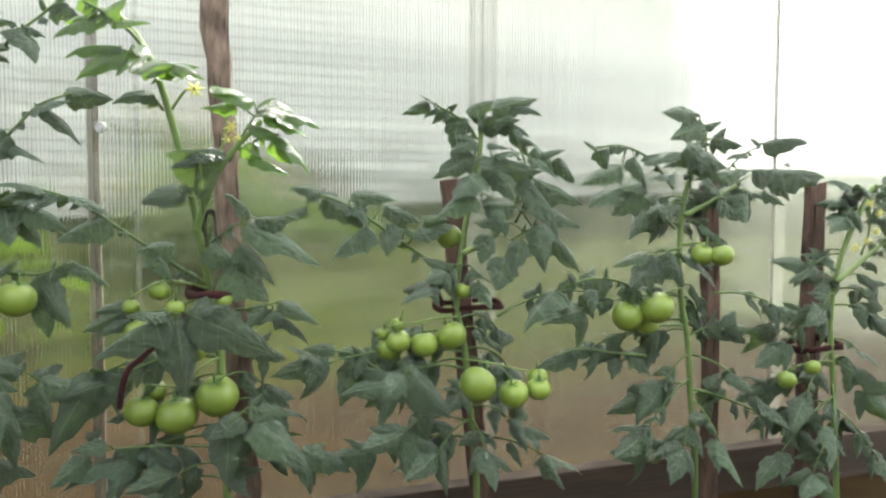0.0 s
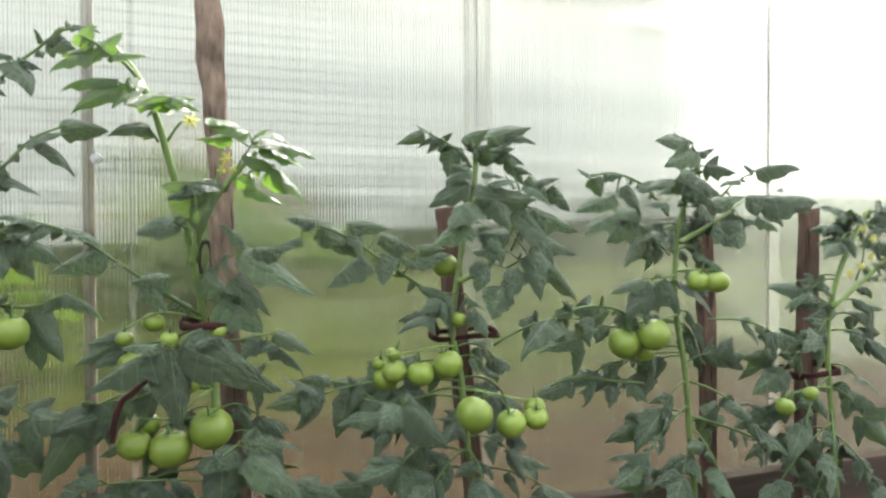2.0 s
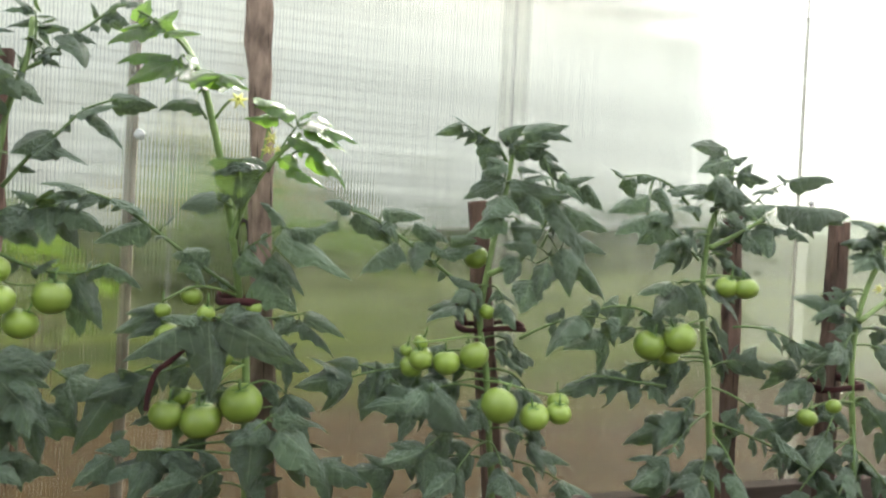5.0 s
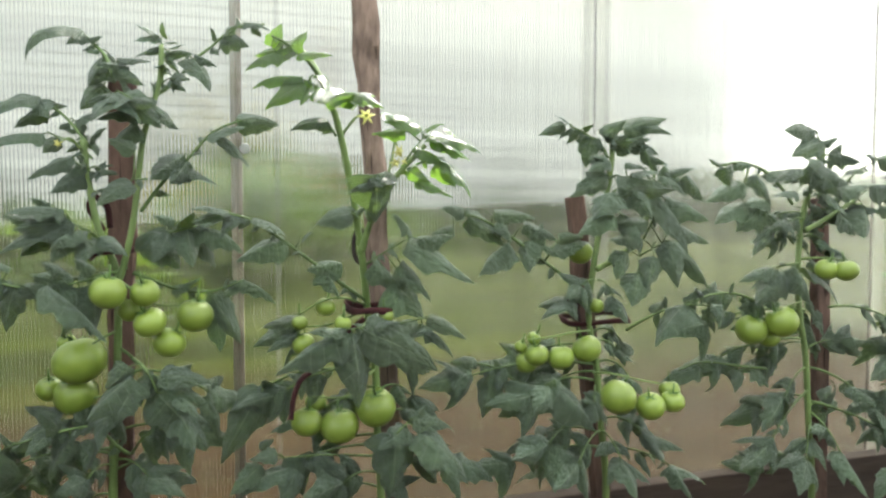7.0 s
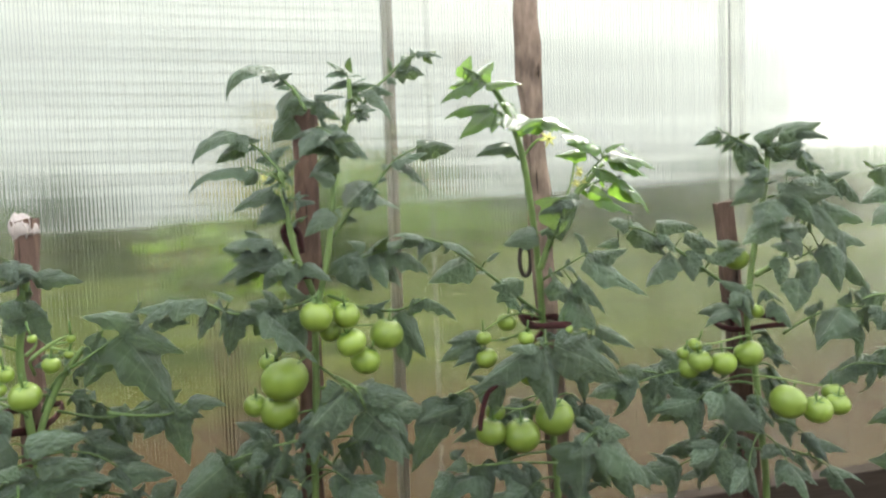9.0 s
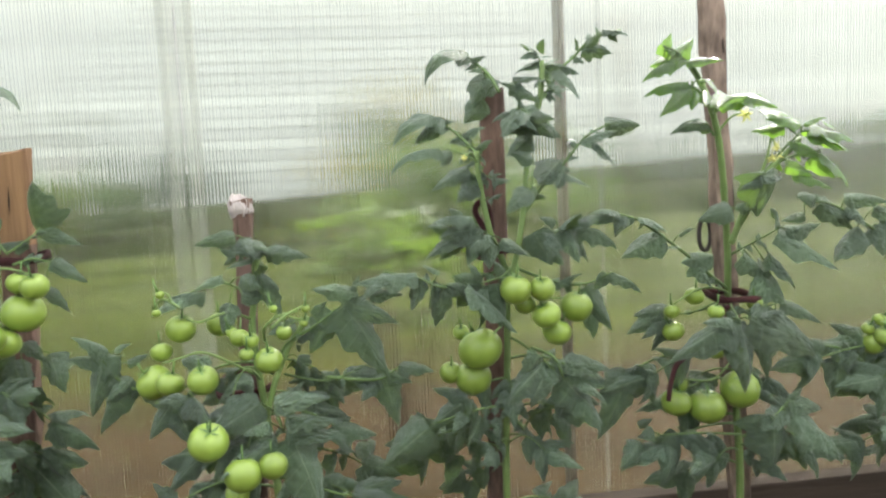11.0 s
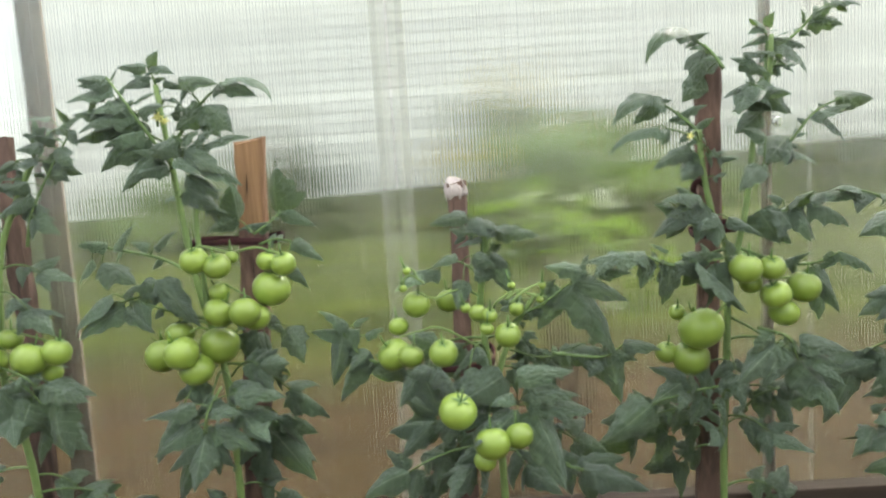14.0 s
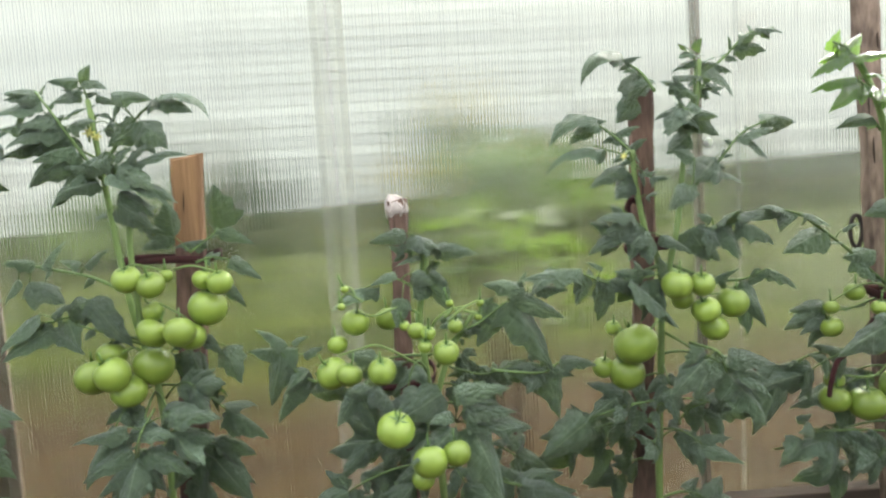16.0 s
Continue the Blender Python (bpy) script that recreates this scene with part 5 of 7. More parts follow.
sprig(plant_c, [(0.556, 1.180, 0.681), (0.569, 1.165, 0.724), (0.570, 1.150, 0.760)], (0.564, 1.150, 0.763, 0.618, 1.136, 0.662, 0.55, 0.35), (0.568, 1.150, 0.801, 0.616, 1.144, 0.760, 0.40, 0.44), (0.578, 1.150, 0.817, 0.631, 1.159, 0.765, 0.40, 0.23), (0.590, 1.150, 0.803, 0.632, 1.135, 0.810, 0.35, 0.31), (0.626, 1.150, 0.800, 0.657, 1.144, 0.756, 0.60, 0.26), (0.582, 1.150, 0.756, 0.675, 1.157, 0.716, 0.40, 0.21), (0.543, 1.150, 0.835, 0.576, 1.141, 0.820, 0.50, 0.19), (0.536, 1.150, 0.844, 0.568, 1.157, 0.802, 0.40, 0.33), (0.551, 1.150, 0.795, 0.536, 1.162, 0.817, 0.60, 0.19))
sprig(plant_c, [(0.547, 1.180, 0.649), (0.579, 1.155, 0.673)], (0.588, 1.130, 0.674, 0.661, 1.130, 0.596, 0.35, 0.33), (0.577, 1.130, 0.679, 0.575, 1.104, 0.601, 0.50, 0.40), (0.586, 1.130, 0.705, 0.662, 1.137, 0.674, 0.32, 0.17), (0.532, 1.130, 0.712, 0.474, 1.140, 0.711, 0.50, 0.39), (0.521, 1.130, 0.682, 0.456, 1.126, 0.679, 0.50, 0.31), (0.545, 1.130, 0.652, 0.521, 1.113, 0.599, 0.60, 0.17), (0.489, 1.130, 0.660, 0.464, 1.121, 0.616, 0.70, 0.41), (0.513, 1.130, 0.621, 0.489, 1.110, 0.568, 0.80, 0.29))
sprig(plant_c, [(0.399, 1.180, 0.608), (0.348, 1.175, 0.642), (0.293, 1.170, 0.679), (0.251, 1.170, 0.706), (0.211, 1.170, 0.723), (0.173, 1.170, 0.725)], (0.193, 1.170, 0.736, 0.148, 1.153, 0.736, 0.55, 0.36), (0.202, 1.170, 0.722, 0.269, 1.180, 0.676, 0.45, 0.42), (0.250, 1.170, 0.730, 0.314, 1.154, 0.718, 0.40, 0.28), (0.261, 1.170, 0.716, 0.268, 1.142, 0.679, 0.50, 0.31), (0.306, 1.170, 0.709, 0.370, 1.176, 0.680, 0.45, 0.40), (0.275, 1.170, 0.678, 0.213, 1.145, 0.626, 0.50, 0.28), (0.313, 1.170, 0.680, 0.304, 1.145, 0.629, 0.60, 0.28), (0.329, 1.170, 0.671, 0.345, 1.179, 0.709, 0.50, 0.24), (0.375, 1.170, 0.683, 0.423, 1.176, 0.685, 0.40, 0.44), (0.345, 1.170, 0.672, 0.382, 1.175, 0.649, 0.40, 0.21), (0.366, 1.170, 0.658, 0.436, 1.179, 0.671, 0.40, 0.43), (0.174, 1.170, 0.702, 0.141, 1.182, 0.692, 0.50, 0.15))
sprig(plant_c, [(0.389, 1.180, 0.406), (0.354, 1.180, 0.396), (0.306, 1.180, 0.421), (0.252, 1.180, 0.456), (0.200, 1.180, 0.468)], (0.192, 1.180, 0.461, 0.176, 1.152, 0.419, 0.70, 0.24), (0.252, 1.180, 0.436, 0.230, 1.173, 0.374, 0.60, 0.28), (0.330, 1.180, 0.406, 0.272, 1.156, 0.371, 0.45, 0.34), (0.222, 1.180, 0.466, 0.171, 1.179, 0.470, 0.40, 0.34), (0.275, 1.180, 0.447, 0.250, 1.172, 0.470, 0.50, 0.31), (0.312, 1.180, 0.418, 0.344, 1.180, 0.387, 0.60, 0.17))
sprig(plant_c, [(0.363, 1.130, 0.401), (0.325, 1.080, 0.437), (0.322, 1.080, 0.452)], (0.322, 1.080, 0.447, 0.385, 1.069, 0.369, 0.60, 0.19), (0.314, 1.080, 0.438, 0.276, 1.056, 0.408, 0.70, 0.38))
leaf(plant_c, (0.460, 1.180, 0.605), (0.475, 1.100, 0.542), 0.019)
leaf(plant_c, (0.454, 1.180, 0.605), (0.369, 1.120, 0.582), 0.010)
leaf(plant_c, (0.521, 1.180, 0.509), (0.791, 1.180, 0.551), 0.029)
leaf(plant_c, (0.449, 1.180, 0.585), (0.332, 1.130, 0.547), 0.019)
leaf(plant_c, (0.452, 1.180, 0.449), (0.119, 1.170, 0.430), 0.019)
leaf(plant_c, (0.453, 1.180, 0.418), (0.233, 1.130, 0.389), 0.029)
leaf(plant_c, (0.456, 1.180, 0.407), (0.398, 1.080, 0.366), 0.019)
leaf(plant_c, (0.462, 1.180, 0.354), (0.250, 1.050, 0.319), 0.029)
leaf(plant_c, (0.465, 1.180, 0.343), (0.592, 1.100, 0.293), 0.029)
leaf(plant_c, (0.468, 1.180, 0.322), (0.319, 1.040, 0.270), 0.019)
leaf(plant_c, (0.470, 1.180, 0.322), (0.464, 1.040, 0.252), 0.019)
leaf(plant_c, (0.469, 1.180, 0.290), (0.202, 1.150, 0.277), 0.019)
leaf(plant_c, (0.469, 1.180, 0.290), (0.686, 1.160, 0.209), 0.019)
leaf(plant_c, (0.457, 1.180, 0.491), (0.529, 1.160, 0.449), 0.019)
leaf(plant_c, (0.486, 1.180, 0.731), (0.499, 1.100, 0.681), 0.019)
leaf(plant_c, (0.485, 1.180, 0.825), (0.461, 1.192, 0.838), 0.008, small=True)
leaf(plant_c, (0.488, 1.180, 0.848), (0.464, 1.145, 0.876), 0.008, small=True)
leaf(plant_c, (0.487, 1.180, 0.844), (0.494, 1.125, 0.849), 0.008, small=True)
leaf(plant_c, (0.486, 1.180, 0.828), (0.444, 1.200, 0.838), 0.008, small=True)
leaf(plant_c, (0.569, 1.180, 0.737), (0.570, 1.207, 0.732), 0.008, small=True)
leaf(plant_c, (0.573, 1.180, 0.743), (0.540, 1.133, 0.756), 0.008, small=True)
leaf(plant_c, (0.567, 1.180, 0.733), (0.593, 1.213, 0.750), 0.008, small=True)
leaf(plant_c, (0.556, 1.180, 0.716), (0.607, 1.155, 0.718), 0.008, small=True)
leaf(plant_c, (0.474, 1.180, 0.288), (0.352, 1.288, 0.202), 0.030)
leaf(plant_c, (0.459, 1.180, 0.436), (0.593, 1.248, 0.327), 0.030)
leaf(plant_c, (0.472, 1.180, 0.315), (0.310, 1.284, 0.274), 0.030)
leaf(plant_c, (0.447, 1.180, 0.509), (0.615, 1.276, 0.437), 0.030)
leaf(plant_c, (0.456, 1.180, 0.462), (0.325, 1.236, 0.408), 0.030)
leaf(plant_c, (0.457, 1.180, 0.452), (0.643, 1.298, 0.353), 0.030)
leaf(plant_c, (0.452, 1.180, 0.481), (0.262, 1.274, 0.419), 0.030)
leaf(plant_c, (0.466, 1.180, 0.373), (0.658, 1.290, 0.276), 0.030)
leaf(plant_c, (0.459, 1.180, 0.434), (0.283, 1.219, 0.346), 0.030)
truss(plant_c, [(0.452, 1.180, 0.433), (0.477, 1.150, 0.435), (0.536, 1.150, 0.419), (0.600, 1.150, 0.405)])
truss(plant_c, [(0.447, 1.180, 0.512), (0.396, 1.150, 0.516), (0.352, 1.150, 0.510), (0.305, 1.150, 0.507)])
tomato(plant_c, (0.439, 1.070, 0.415), 0.0306)
tomato(plant_c, (0.509, 1.080, 0.391), 0.0256)
tomato(plant_c, (0.561, 1.090, 0.393), 0.0221)
tomato(plant_c, (0.569, 1.110, 0.408), 0.0192)
tomato(plant_c, (0.421, 1.150, 0.485), 0.0266)
tomato(plant_c, (0.372, 1.155, 0.471), 0.0243)
tomato(plant_c, (0.327, 1.160, 0.477), 0.0220)
tomato(plant_c, (0.331, 1.180, 0.503), 0.0132)
tomato(plant_c, (0.315, 1.180, 0.461), 0.0213)
tomato(plant_c, (0.305, 1.180, 0.489), 0.0111)
tomato(plant_c, (0.434, 1.200, 0.656), 0.0231)
tomato(plant_c, (0.445, 1.160, 0.561), 0.0155)

stake_d = stake((1.084, 1.270, -0.120), (1.066, 1.270, 0.765), 0.036)
plant_d = plant([(0.963, 1.180, -0.030), (0.963, 1.170, 0.151), (0.950, 1.170, 0.295), (0.937, 1.170, 0.438), (0.918, 1.170, 0.532), (0.912, 1.170, 0.625), (0.922, 1.170, 0.730), (0.949, 1.170, 0.800), (0.970, 1.170, 0.862)], [(0.908, 1.150, 0.695), (0.973, 1.150, 0.725), (1.032, 1.150, 0.756)])
sprig(plant_d, [(0.972, 1.170, 0.821), (0.968, 1.170, 0.860), (0.952, 1.170, 0.891)], (0.944, 1.170, 0.898, 0.854, 1.149, 0.891, 0.30, 0.16), (0.921, 1.170, 0.899, 0.965, 1.180, 0.893, 0.50, 0.41), (0.967, 1.170, 0.877, 0.875, 1.154, 0.847, 0.40, 0.16), (0.967, 1.170, 0.871, 1.010, 1.175, 0.885, 0.40, 0.38), (0.983, 1.170, 0.850, 1.040, 1.148, 0.834, 0.50, 0.40), (0.997, 1.170, 0.849, 1.024, 1.176, 0.872, 0.50, 0.32))
sprig(plant_d, [(1.017, 1.170, 0.778), (1.057, 1.170, 0.815), (1.114, 1.170, 0.842)], (1.114, 1.170, 0.842, 1.212, 1.153, 0.843, 0.34, 0.60), (1.106, 1.170, 0.845, 1.059, 1.144, 0.848, 0.40, 0.17), (1.071, 1.170, 0.822, 1.017, 1.160, 0.804, 0.40, 0.37))
sprig(plant_d, [(0.895, 1.170, 0.748), (0.834, 1.165, 0.805), (0.764, 1.160, 0.827), (0.702, 1.160, 0.819)], (0.715, 1.160, 0.820, 0.683, 1.158, 0.832, 0.50, 0.22), (0.725, 1.160, 0.818, 0.737, 1.164, 0.783, 0.80, 0.17), (0.739, 1.160, 0.825, 0.781, 1.157, 0.823, 0.50, 0.20), (0.794, 1.160, 0.807, 0.803, 1.132, 0.750, 0.50, 0.21), (0.767, 1.160, 0.789, 0.689, 1.164, 0.752, 0.45, 0.22), (0.817, 1.160, 0.798, 0.865, 1.133, 0.808, 0.40, 0.29), (0.766, 1.160, 0.751, 0.696, 1.146, 0.712, 0.50, 0.32))
sprig(plant_d, [(0.899, 1.170, 0.669), (0.847, 1.155, 0.706), (0.795, 1.140, 0.737)], (0.806, 1.140, 0.754, 0.749, 1.135, 0.745, 0.60, 0.36), (0.797, 1.140, 0.742, 0.745, 1.149, 0.698, 0.70, 0.25), (0.817, 1.140, 0.700, 0.772, 1.137, 0.652, 0.38, 0.19), (0.856, 1.140, 0.691, 0.819, 1.122, 0.708, 0.40, 0.18))
sprig(plant_d, [(0.937, 1.170, 0.739), (0.911, 1.145, 0.799)], (0.863, 1.120, 0.816, 0.809, 1.126, 0.789, 0.45, 0.25), (0.882, 1.120, 0.823, 0.963, 1.120, 0.765, 0.45, 0.41), (0.895, 1.120, 0.819, 0.964, 1.107, 0.788, 0.70, 0.21), (0.854, 1.120, 0.772, 0.788, 1.102, 0.760, 0.45, 0.30), (0.933, 1.120, 0.767, 0.968, 1.107, 0.723, 0.60, 0.17), (0.960, 1.120, 0.768, 1.037, 1.126, 0.786, 0.40, 0.34))
sprig(plant_d, [(0.967, 1.170, 0.700), (1.020, 1.155, 0.749), (1.061, 1.140, 0.780)], (1.060, 1.140, 0.786, 1.145, 1.147, 0.775, 0.50, 0.40), (1.104, 1.140, 0.783, 1.246, 1.141, 0.771, 0.32, 0.40), (1.119, 1.140, 0.778, 1.156, 1.140, 0.729, 0.50, 0.28), (0.980, 1.140, 0.730, 1.026, 1.145, 0.688, 0.70, 0.43), (1.050, 1.140, 0.739, 1.025, 1.116, 0.683, 0.85, 0.19), (1.092, 1.140, 0.747, 1.121, 1.119, 0.717, 0.50, 0.29), (1.163, 1.140, 0.781, 1.237, 1.147, 0.761, 0.40, 0.31))
sprig(plant_d, [(0.918, 1.170, 0.630), (0.829, 1.140, 0.624)], (0.794, 1.110, 0.626, 0.730, 1.116, 0.600, 0.34, 0.26), (0.807, 1.110, 0.621, 0.785, 1.105, 0.586, 0.60, 0.22), (0.822, 1.110, 0.616, 0.757, 1.108, 0.563, 0.60, 0.23), (0.844, 1.110, 0.628, 0.855, 1.082, 0.566, 0.60, 0.27), (0.870, 1.110, 0.623, 0.942, 1.105, 0.555, 0.50, 0.41))
sprig(plant_d, [(0.838, 1.170, 0.417), (0.769, 1.170, 0.427), (0.685, 1.170, 0.440), (0.632, 1.170, 0.427)], (0.769, 1.170, 0.419, 0.749, 1.153, 0.382, 0.60, 0.43), (0.679, 1.170, 0.431, 0.601, 1.174, 0.403, 0.40, 0.20), (0.712, 1.170, 0.438, 0.690, 1.173, 0.455, 0.40, 0.43), (0.803, 1.170, 0.420, 0.851, 1.180, 0.376, 0.50, 0.36))
sprig(plant_d, [(0.819, 1.155, 0.530), (0.761, 1.140, 0.568), (0.693, 1.140, 0.577), (0.641, 1.140, 0.563)], (0.620, 1.140, 0.559, 0.552, 1.128, 0.492, 0.60, 0.31), (0.663, 1.140, 0.573, 0.635, 1.138, 0.591, 0.50, 0.33), (0.707, 1.140, 0.555, 0.681, 1.120, 0.514, 0.60, 0.42), (0.780, 1.140, 0.560, 0.781, 1.134, 0.501, 0.60, 0.17), (0.727, 1.140, 0.576, 0.717, 1.124, 0.599, 0.40, 0.17))
leaf(plant_d, (0.993, 1.170, 0.536), (1.217, 1.140, 0.479), 0.019)
leaf(plant_d, (0.933, 1.170, 0.532), (0.621, 1.190, 0.493), 0.019)
leaf(plant_d, (0.935, 1.170, 0.473), (0.655, 1.190, 0.420), 0.019)
leaf(plant_d, (0.936, 1.170, 0.450), (1.106, 1.170, 0.454), 0.019)
leaf(plant_d, (0.944, 1.170, 0.414), (1.111, 1.070, 0.275), 0.029)
leaf(plant_d, (0.948, 1.170, 0.366), (0.736, 1.090, 0.239), 0.019)
leaf(plant_d, (0.938, 1.170, 0.414), (0.798, 1.120, 0.311), 0.019)
leaf(plant_d, (0.949, 1.170, 0.343), (1.293, 1.120, 0.168), 0.019)
leaf(plant_d, (0.953, 1.170, 0.319), (0.951, 1.030, 0.198), 0.019)
leaf(plant_d, (0.954, 1.170, 0.295), (0.820, 1.050, 0.206), 0.019)
leaf(plant_d, (0.927, 1.170, 0.683), (1.030, 1.150, 0.626), 0.019)
leaf(plant_d, (0.926, 1.170, 0.718), (0.811, 1.120, 0.694), 0.010)
leaf(plant_d, (0.955, 1.170, 0.816), (1.001, 1.177, 0.816), 0.008, small=True)
leaf(plant_d, (0.940, 1.170, 0.777), (0.945, 1.125, 0.799), 0.008, small=True)
leaf(plant_d, (0.950, 1.170, 0.804), (0.942, 1.205, 0.793), 0.008, small=True)
leaf(plant_d, (0.957, 1.170, 0.822), (0.923, 1.138, 0.831), 0.008, small=True)
leaf(plant_d, (0.965, 1.170, 0.713), (0.930, 1.192, 0.709), 0.008, small=True)
leaf(plant_d, (0.956, 1.170, 0.708), (0.996, 1.148, 0.728), 0.008, small=True)
leaf(plant_d, (1.021, 1.170, 0.740), (1.063, 1.161, 0.759), 0.008, small=True)
leaf(plant_d, (1.008, 1.170, 0.733), (0.969, 1.150, 0.729), 0.008, small=True)
leaf(plant_d, (0.932, 1.170, 0.463), (0.825, 1.231, 0.388), 0.030)
leaf(plant_d, (0.917, 1.170, 0.553), (1.029, 1.204, 0.486), 0.030)
leaf(plant_d, (0.927, 1.170, 0.486), (0.759, 1.282, 0.382), 0.030)
leaf(plant_d, (0.922, 1.170, 0.514), (1.067, 1.263, 0.419), 0.030)
leaf(plant_d, (0.918, 1.170, 0.533), (0.803, 1.224, 0.480), 0.030)
leaf(plant_d, (0.947, 1.170, 0.327), (1.111, 1.233, 0.273), 0.030)
leaf(plant_d, (0.957, 1.170, 0.219), (0.827, 1.276, 0.164), 0.030)
leaf(plant_d, (0.920, 1.170, 0.521), (1.068, 1.268, 0.444), 0.030)
leaf(plant_d, (0.945, 1.170, 0.350), (0.818, 1.275, 0.274), 0.030)
leaf(plant_d, (0.917, 1.170, 0.673), (0.811, 1.183, 0.672), 0.010)
leaf(plant_d, (0.915, 1.170, 0.658), (0.987, 1.231, 0.677), 0.010)
leaf(plant_d, (0.954, 1.170, 0.813), (0.879, 1.186, 0.791), 0.010)
leaf(plant_d, (0.939, 1.170, 0.774), (1.038, 1.218, 0.803), 0.010)
leaf(plant_d, (0.923, 1.170, 0.730), (0.809, 1.187, 0.706), 0.010)
leaf(plant_d, (0.917, 1.170, 0.677), (1.010, 1.190, 0.687), 0.010)
leaf(plant_d, (0.914, 1.170, 0.591), (0.844, 1.184, 0.586), 0.010)
leaf(plant_d, (0.914, 1.170, 0.599), (1.003, 1.164, 0.595), 0.010)
leaf(plant_d, (0.914, 1.170, 0.595), (0.817, 1.189, 0.584), 0.010)
leaf(plant_d, (0.913, 1.170, 0.634), (1.010, 1.177, 0.607), 0.010)
leaf(plant_d, (1.013, 1.170, 0.736), (0.937, 1.240, 0.718), 0.010)
leaf(plant_d, (1.031, 1.170, 0.745), (1.089, 1.140, 0.732), 0.010)
leaf(plant_d, (1.025, 1.170, 0.742), (0.966, 1.163, 0.716), 0.010)
leaf(plant_d, (1.020, 1.170, 0.740), (1.099, 1.177, 0.732), 0.010)
leaf(plant_d, (0.975, 1.170, 0.717), (0.894, 1.177, 0.696), 0.010)
leaf(plant_d, (0.988, 1.170, 0.724), (1.054, 1.240, 0.740), 0.010)
leaf(plant_d, (1.043, 1.170, 0.752), (0.964, 1.191, 0.773), 0.010)
leaf(plant_d, (0.940, 1.170, 0.701), (1.001, 1.207, 0.712), 0.010)
leaf(plant_d, (0.994, 1.170, 0.726), (0.938, 1.164, 0.740), 0.010)
leaf(plant_d, (1.031, 1.170, 0.745), (1.097, 1.135, 0.734), 0.010)
truss(plant_d, [(0.921, 1.170, 0.550), (0.862, 1.140, 0.546), (0.821, 1.140, 0.527), (0.773, 1.140, 0.523)])
truss(plant_d, [(0.914, 1.170, 0.637), (0.930, 1.140, 0.641), (0.974, 1.140, 0.639), (1.001, 1.140, 0.633)])
tomato(plant_d, (0.774, 1.140, 0.504), 0.0304)
tomato(plant_d, (0.819, 1.110, 0.522), 0.0305)
tomato(plant_d, (0.825, 1.150, 0.485), 0.0216)
tomato(plant_d, (0.903, 1.090, 0.622), 0.0216)
tomato(plant_d, (0.930, 1.070, 0.621), 0.0229)

stake_e = stake((1.356, 1.260, -0.120), (1.356, 1.260, 0.769), 0.050)
plant_e = plant([(1.338, 1.170, -0.030), (1.338, 1.160, 0.069), (1.320, 1.160, 0.300), (1.305, 1.160, 0.476), (1.331, 1.160, 0.611), (1.392, 1.160, 0.723), (1.416, 1.160, 0.760)], [(1.295, 1.140, 0.553), (1.390, 1.140, 0.612), (1.522, 1.140, 0.698)])
leaf(plant_e, (1.408, 1.160, 0.735), (1.292, 1.160, 0.768), 0.019)
leaf(plant_e, (1.416, 1.160, 0.748), (1.545, 1.160, 0.762), 0.019)
leaf(plant_e, (1.376, 1.160, 0.710), (1.248, 1.110, 0.663), 0.019)
leaf(plant_e, (1.401, 1.160, 0.723), (1.451, 1.110, 0.649), 0.019)
leaf(plant_e, (1.331, 1.160, 0.611), (1.191, 1.160, 0.554), 0.019)
leaf(plant_e, (1.317, 1.160, 0.575), (1.164, 1.180, 0.589), 0.019)
leaf(plant_e, (1.311, 1.160, 0.525), (1.149, 1.060, 0.475), 0.019)
leaf(plant_e, (1.312, 1.160, 0.501), (1.475, 1.120, 0.436), 0.019)
leaf(plant_e, (1.308, 1.160, 0.476), (1.087, 1.140, 0.384), 0.029)
leaf(plant_e, (1.311, 1.160, 0.401), (1.120, 1.080, 0.268), 0.029)
leaf(plant_e, (1.315, 1.160, 0.376), (1.400, 1.080, 0.240), 0.029)
leaf(plant_e, (1.317, 1.160, 0.326), (1.174, 1.020, 0.202), 0.029)
leaf(plant_e, (1.322, 1.160, 0.300), (1.057, 1.100, 0.153), 0.019)
leaf(plant_e, (1.323, 1.160, 0.275), (1.414, 1.060, 0.098), 0.019)
leaf(plant_e, (1.327, 1.160, 0.224), (1.091, 1.020, 0.151), 0.019)
leaf(plant_e, (1.316, 1.160, 0.426), (1.360, 1.080, 0.377), 0.019)
leaf(plant_e, (1.447, 1.160, 0.635), (1.552, 1.130, 0.546), 0.019)
leaf(plant_e, (1.514, 1.160, 0.685), (1.601, 1.160, 0.737), 0.010)
leaf(plant_e, (1.405, 1.160, 0.743), (1.378, 1.171, 0.758), 0.008, small=True)
leaf(plant_e, (1.399, 1.160, 0.734), (1.339, 1.140, 0.758), 0.008, small=True)
leaf(plant_e, (1.385, 1.160, 0.710), (1.368, 1.186, 0.727), 0.008, small=True)
leaf(plant_e, (1.365, 1.160, 0.672), (1.322, 1.171, 0.692), 0.008, small=True)
leaf(plant_e, (1.403, 1.160, 0.740), (1.376, 1.182, 0.744), 0.008, small=True)
leaf(plant_e, (1.370, 1.160, 0.683), (1.345, 1.170, 0.697), 0.008, small=True)
leaf(plant_e, (1.393, 1.160, 0.724), (1.466, 1.142, 0.730), 0.008, small=True)
leaf(plant_e, (1.452, 1.160, 0.635), (1.420, 1.114, 0.648), 0.008, small=True)
leaf(plant_e, (1.462, 1.160, 0.642), (1.507, 1.107, 0.663), 0.008, small=True)
leaf(plant_e, (1.395, 1.160, 0.598), (1.429, 1.124, 0.626), 0.008, small=True)
leaf(plant_e, (1.505, 1.160, 0.670), (1.550, 1.168, 0.664), 0.008, small=True)
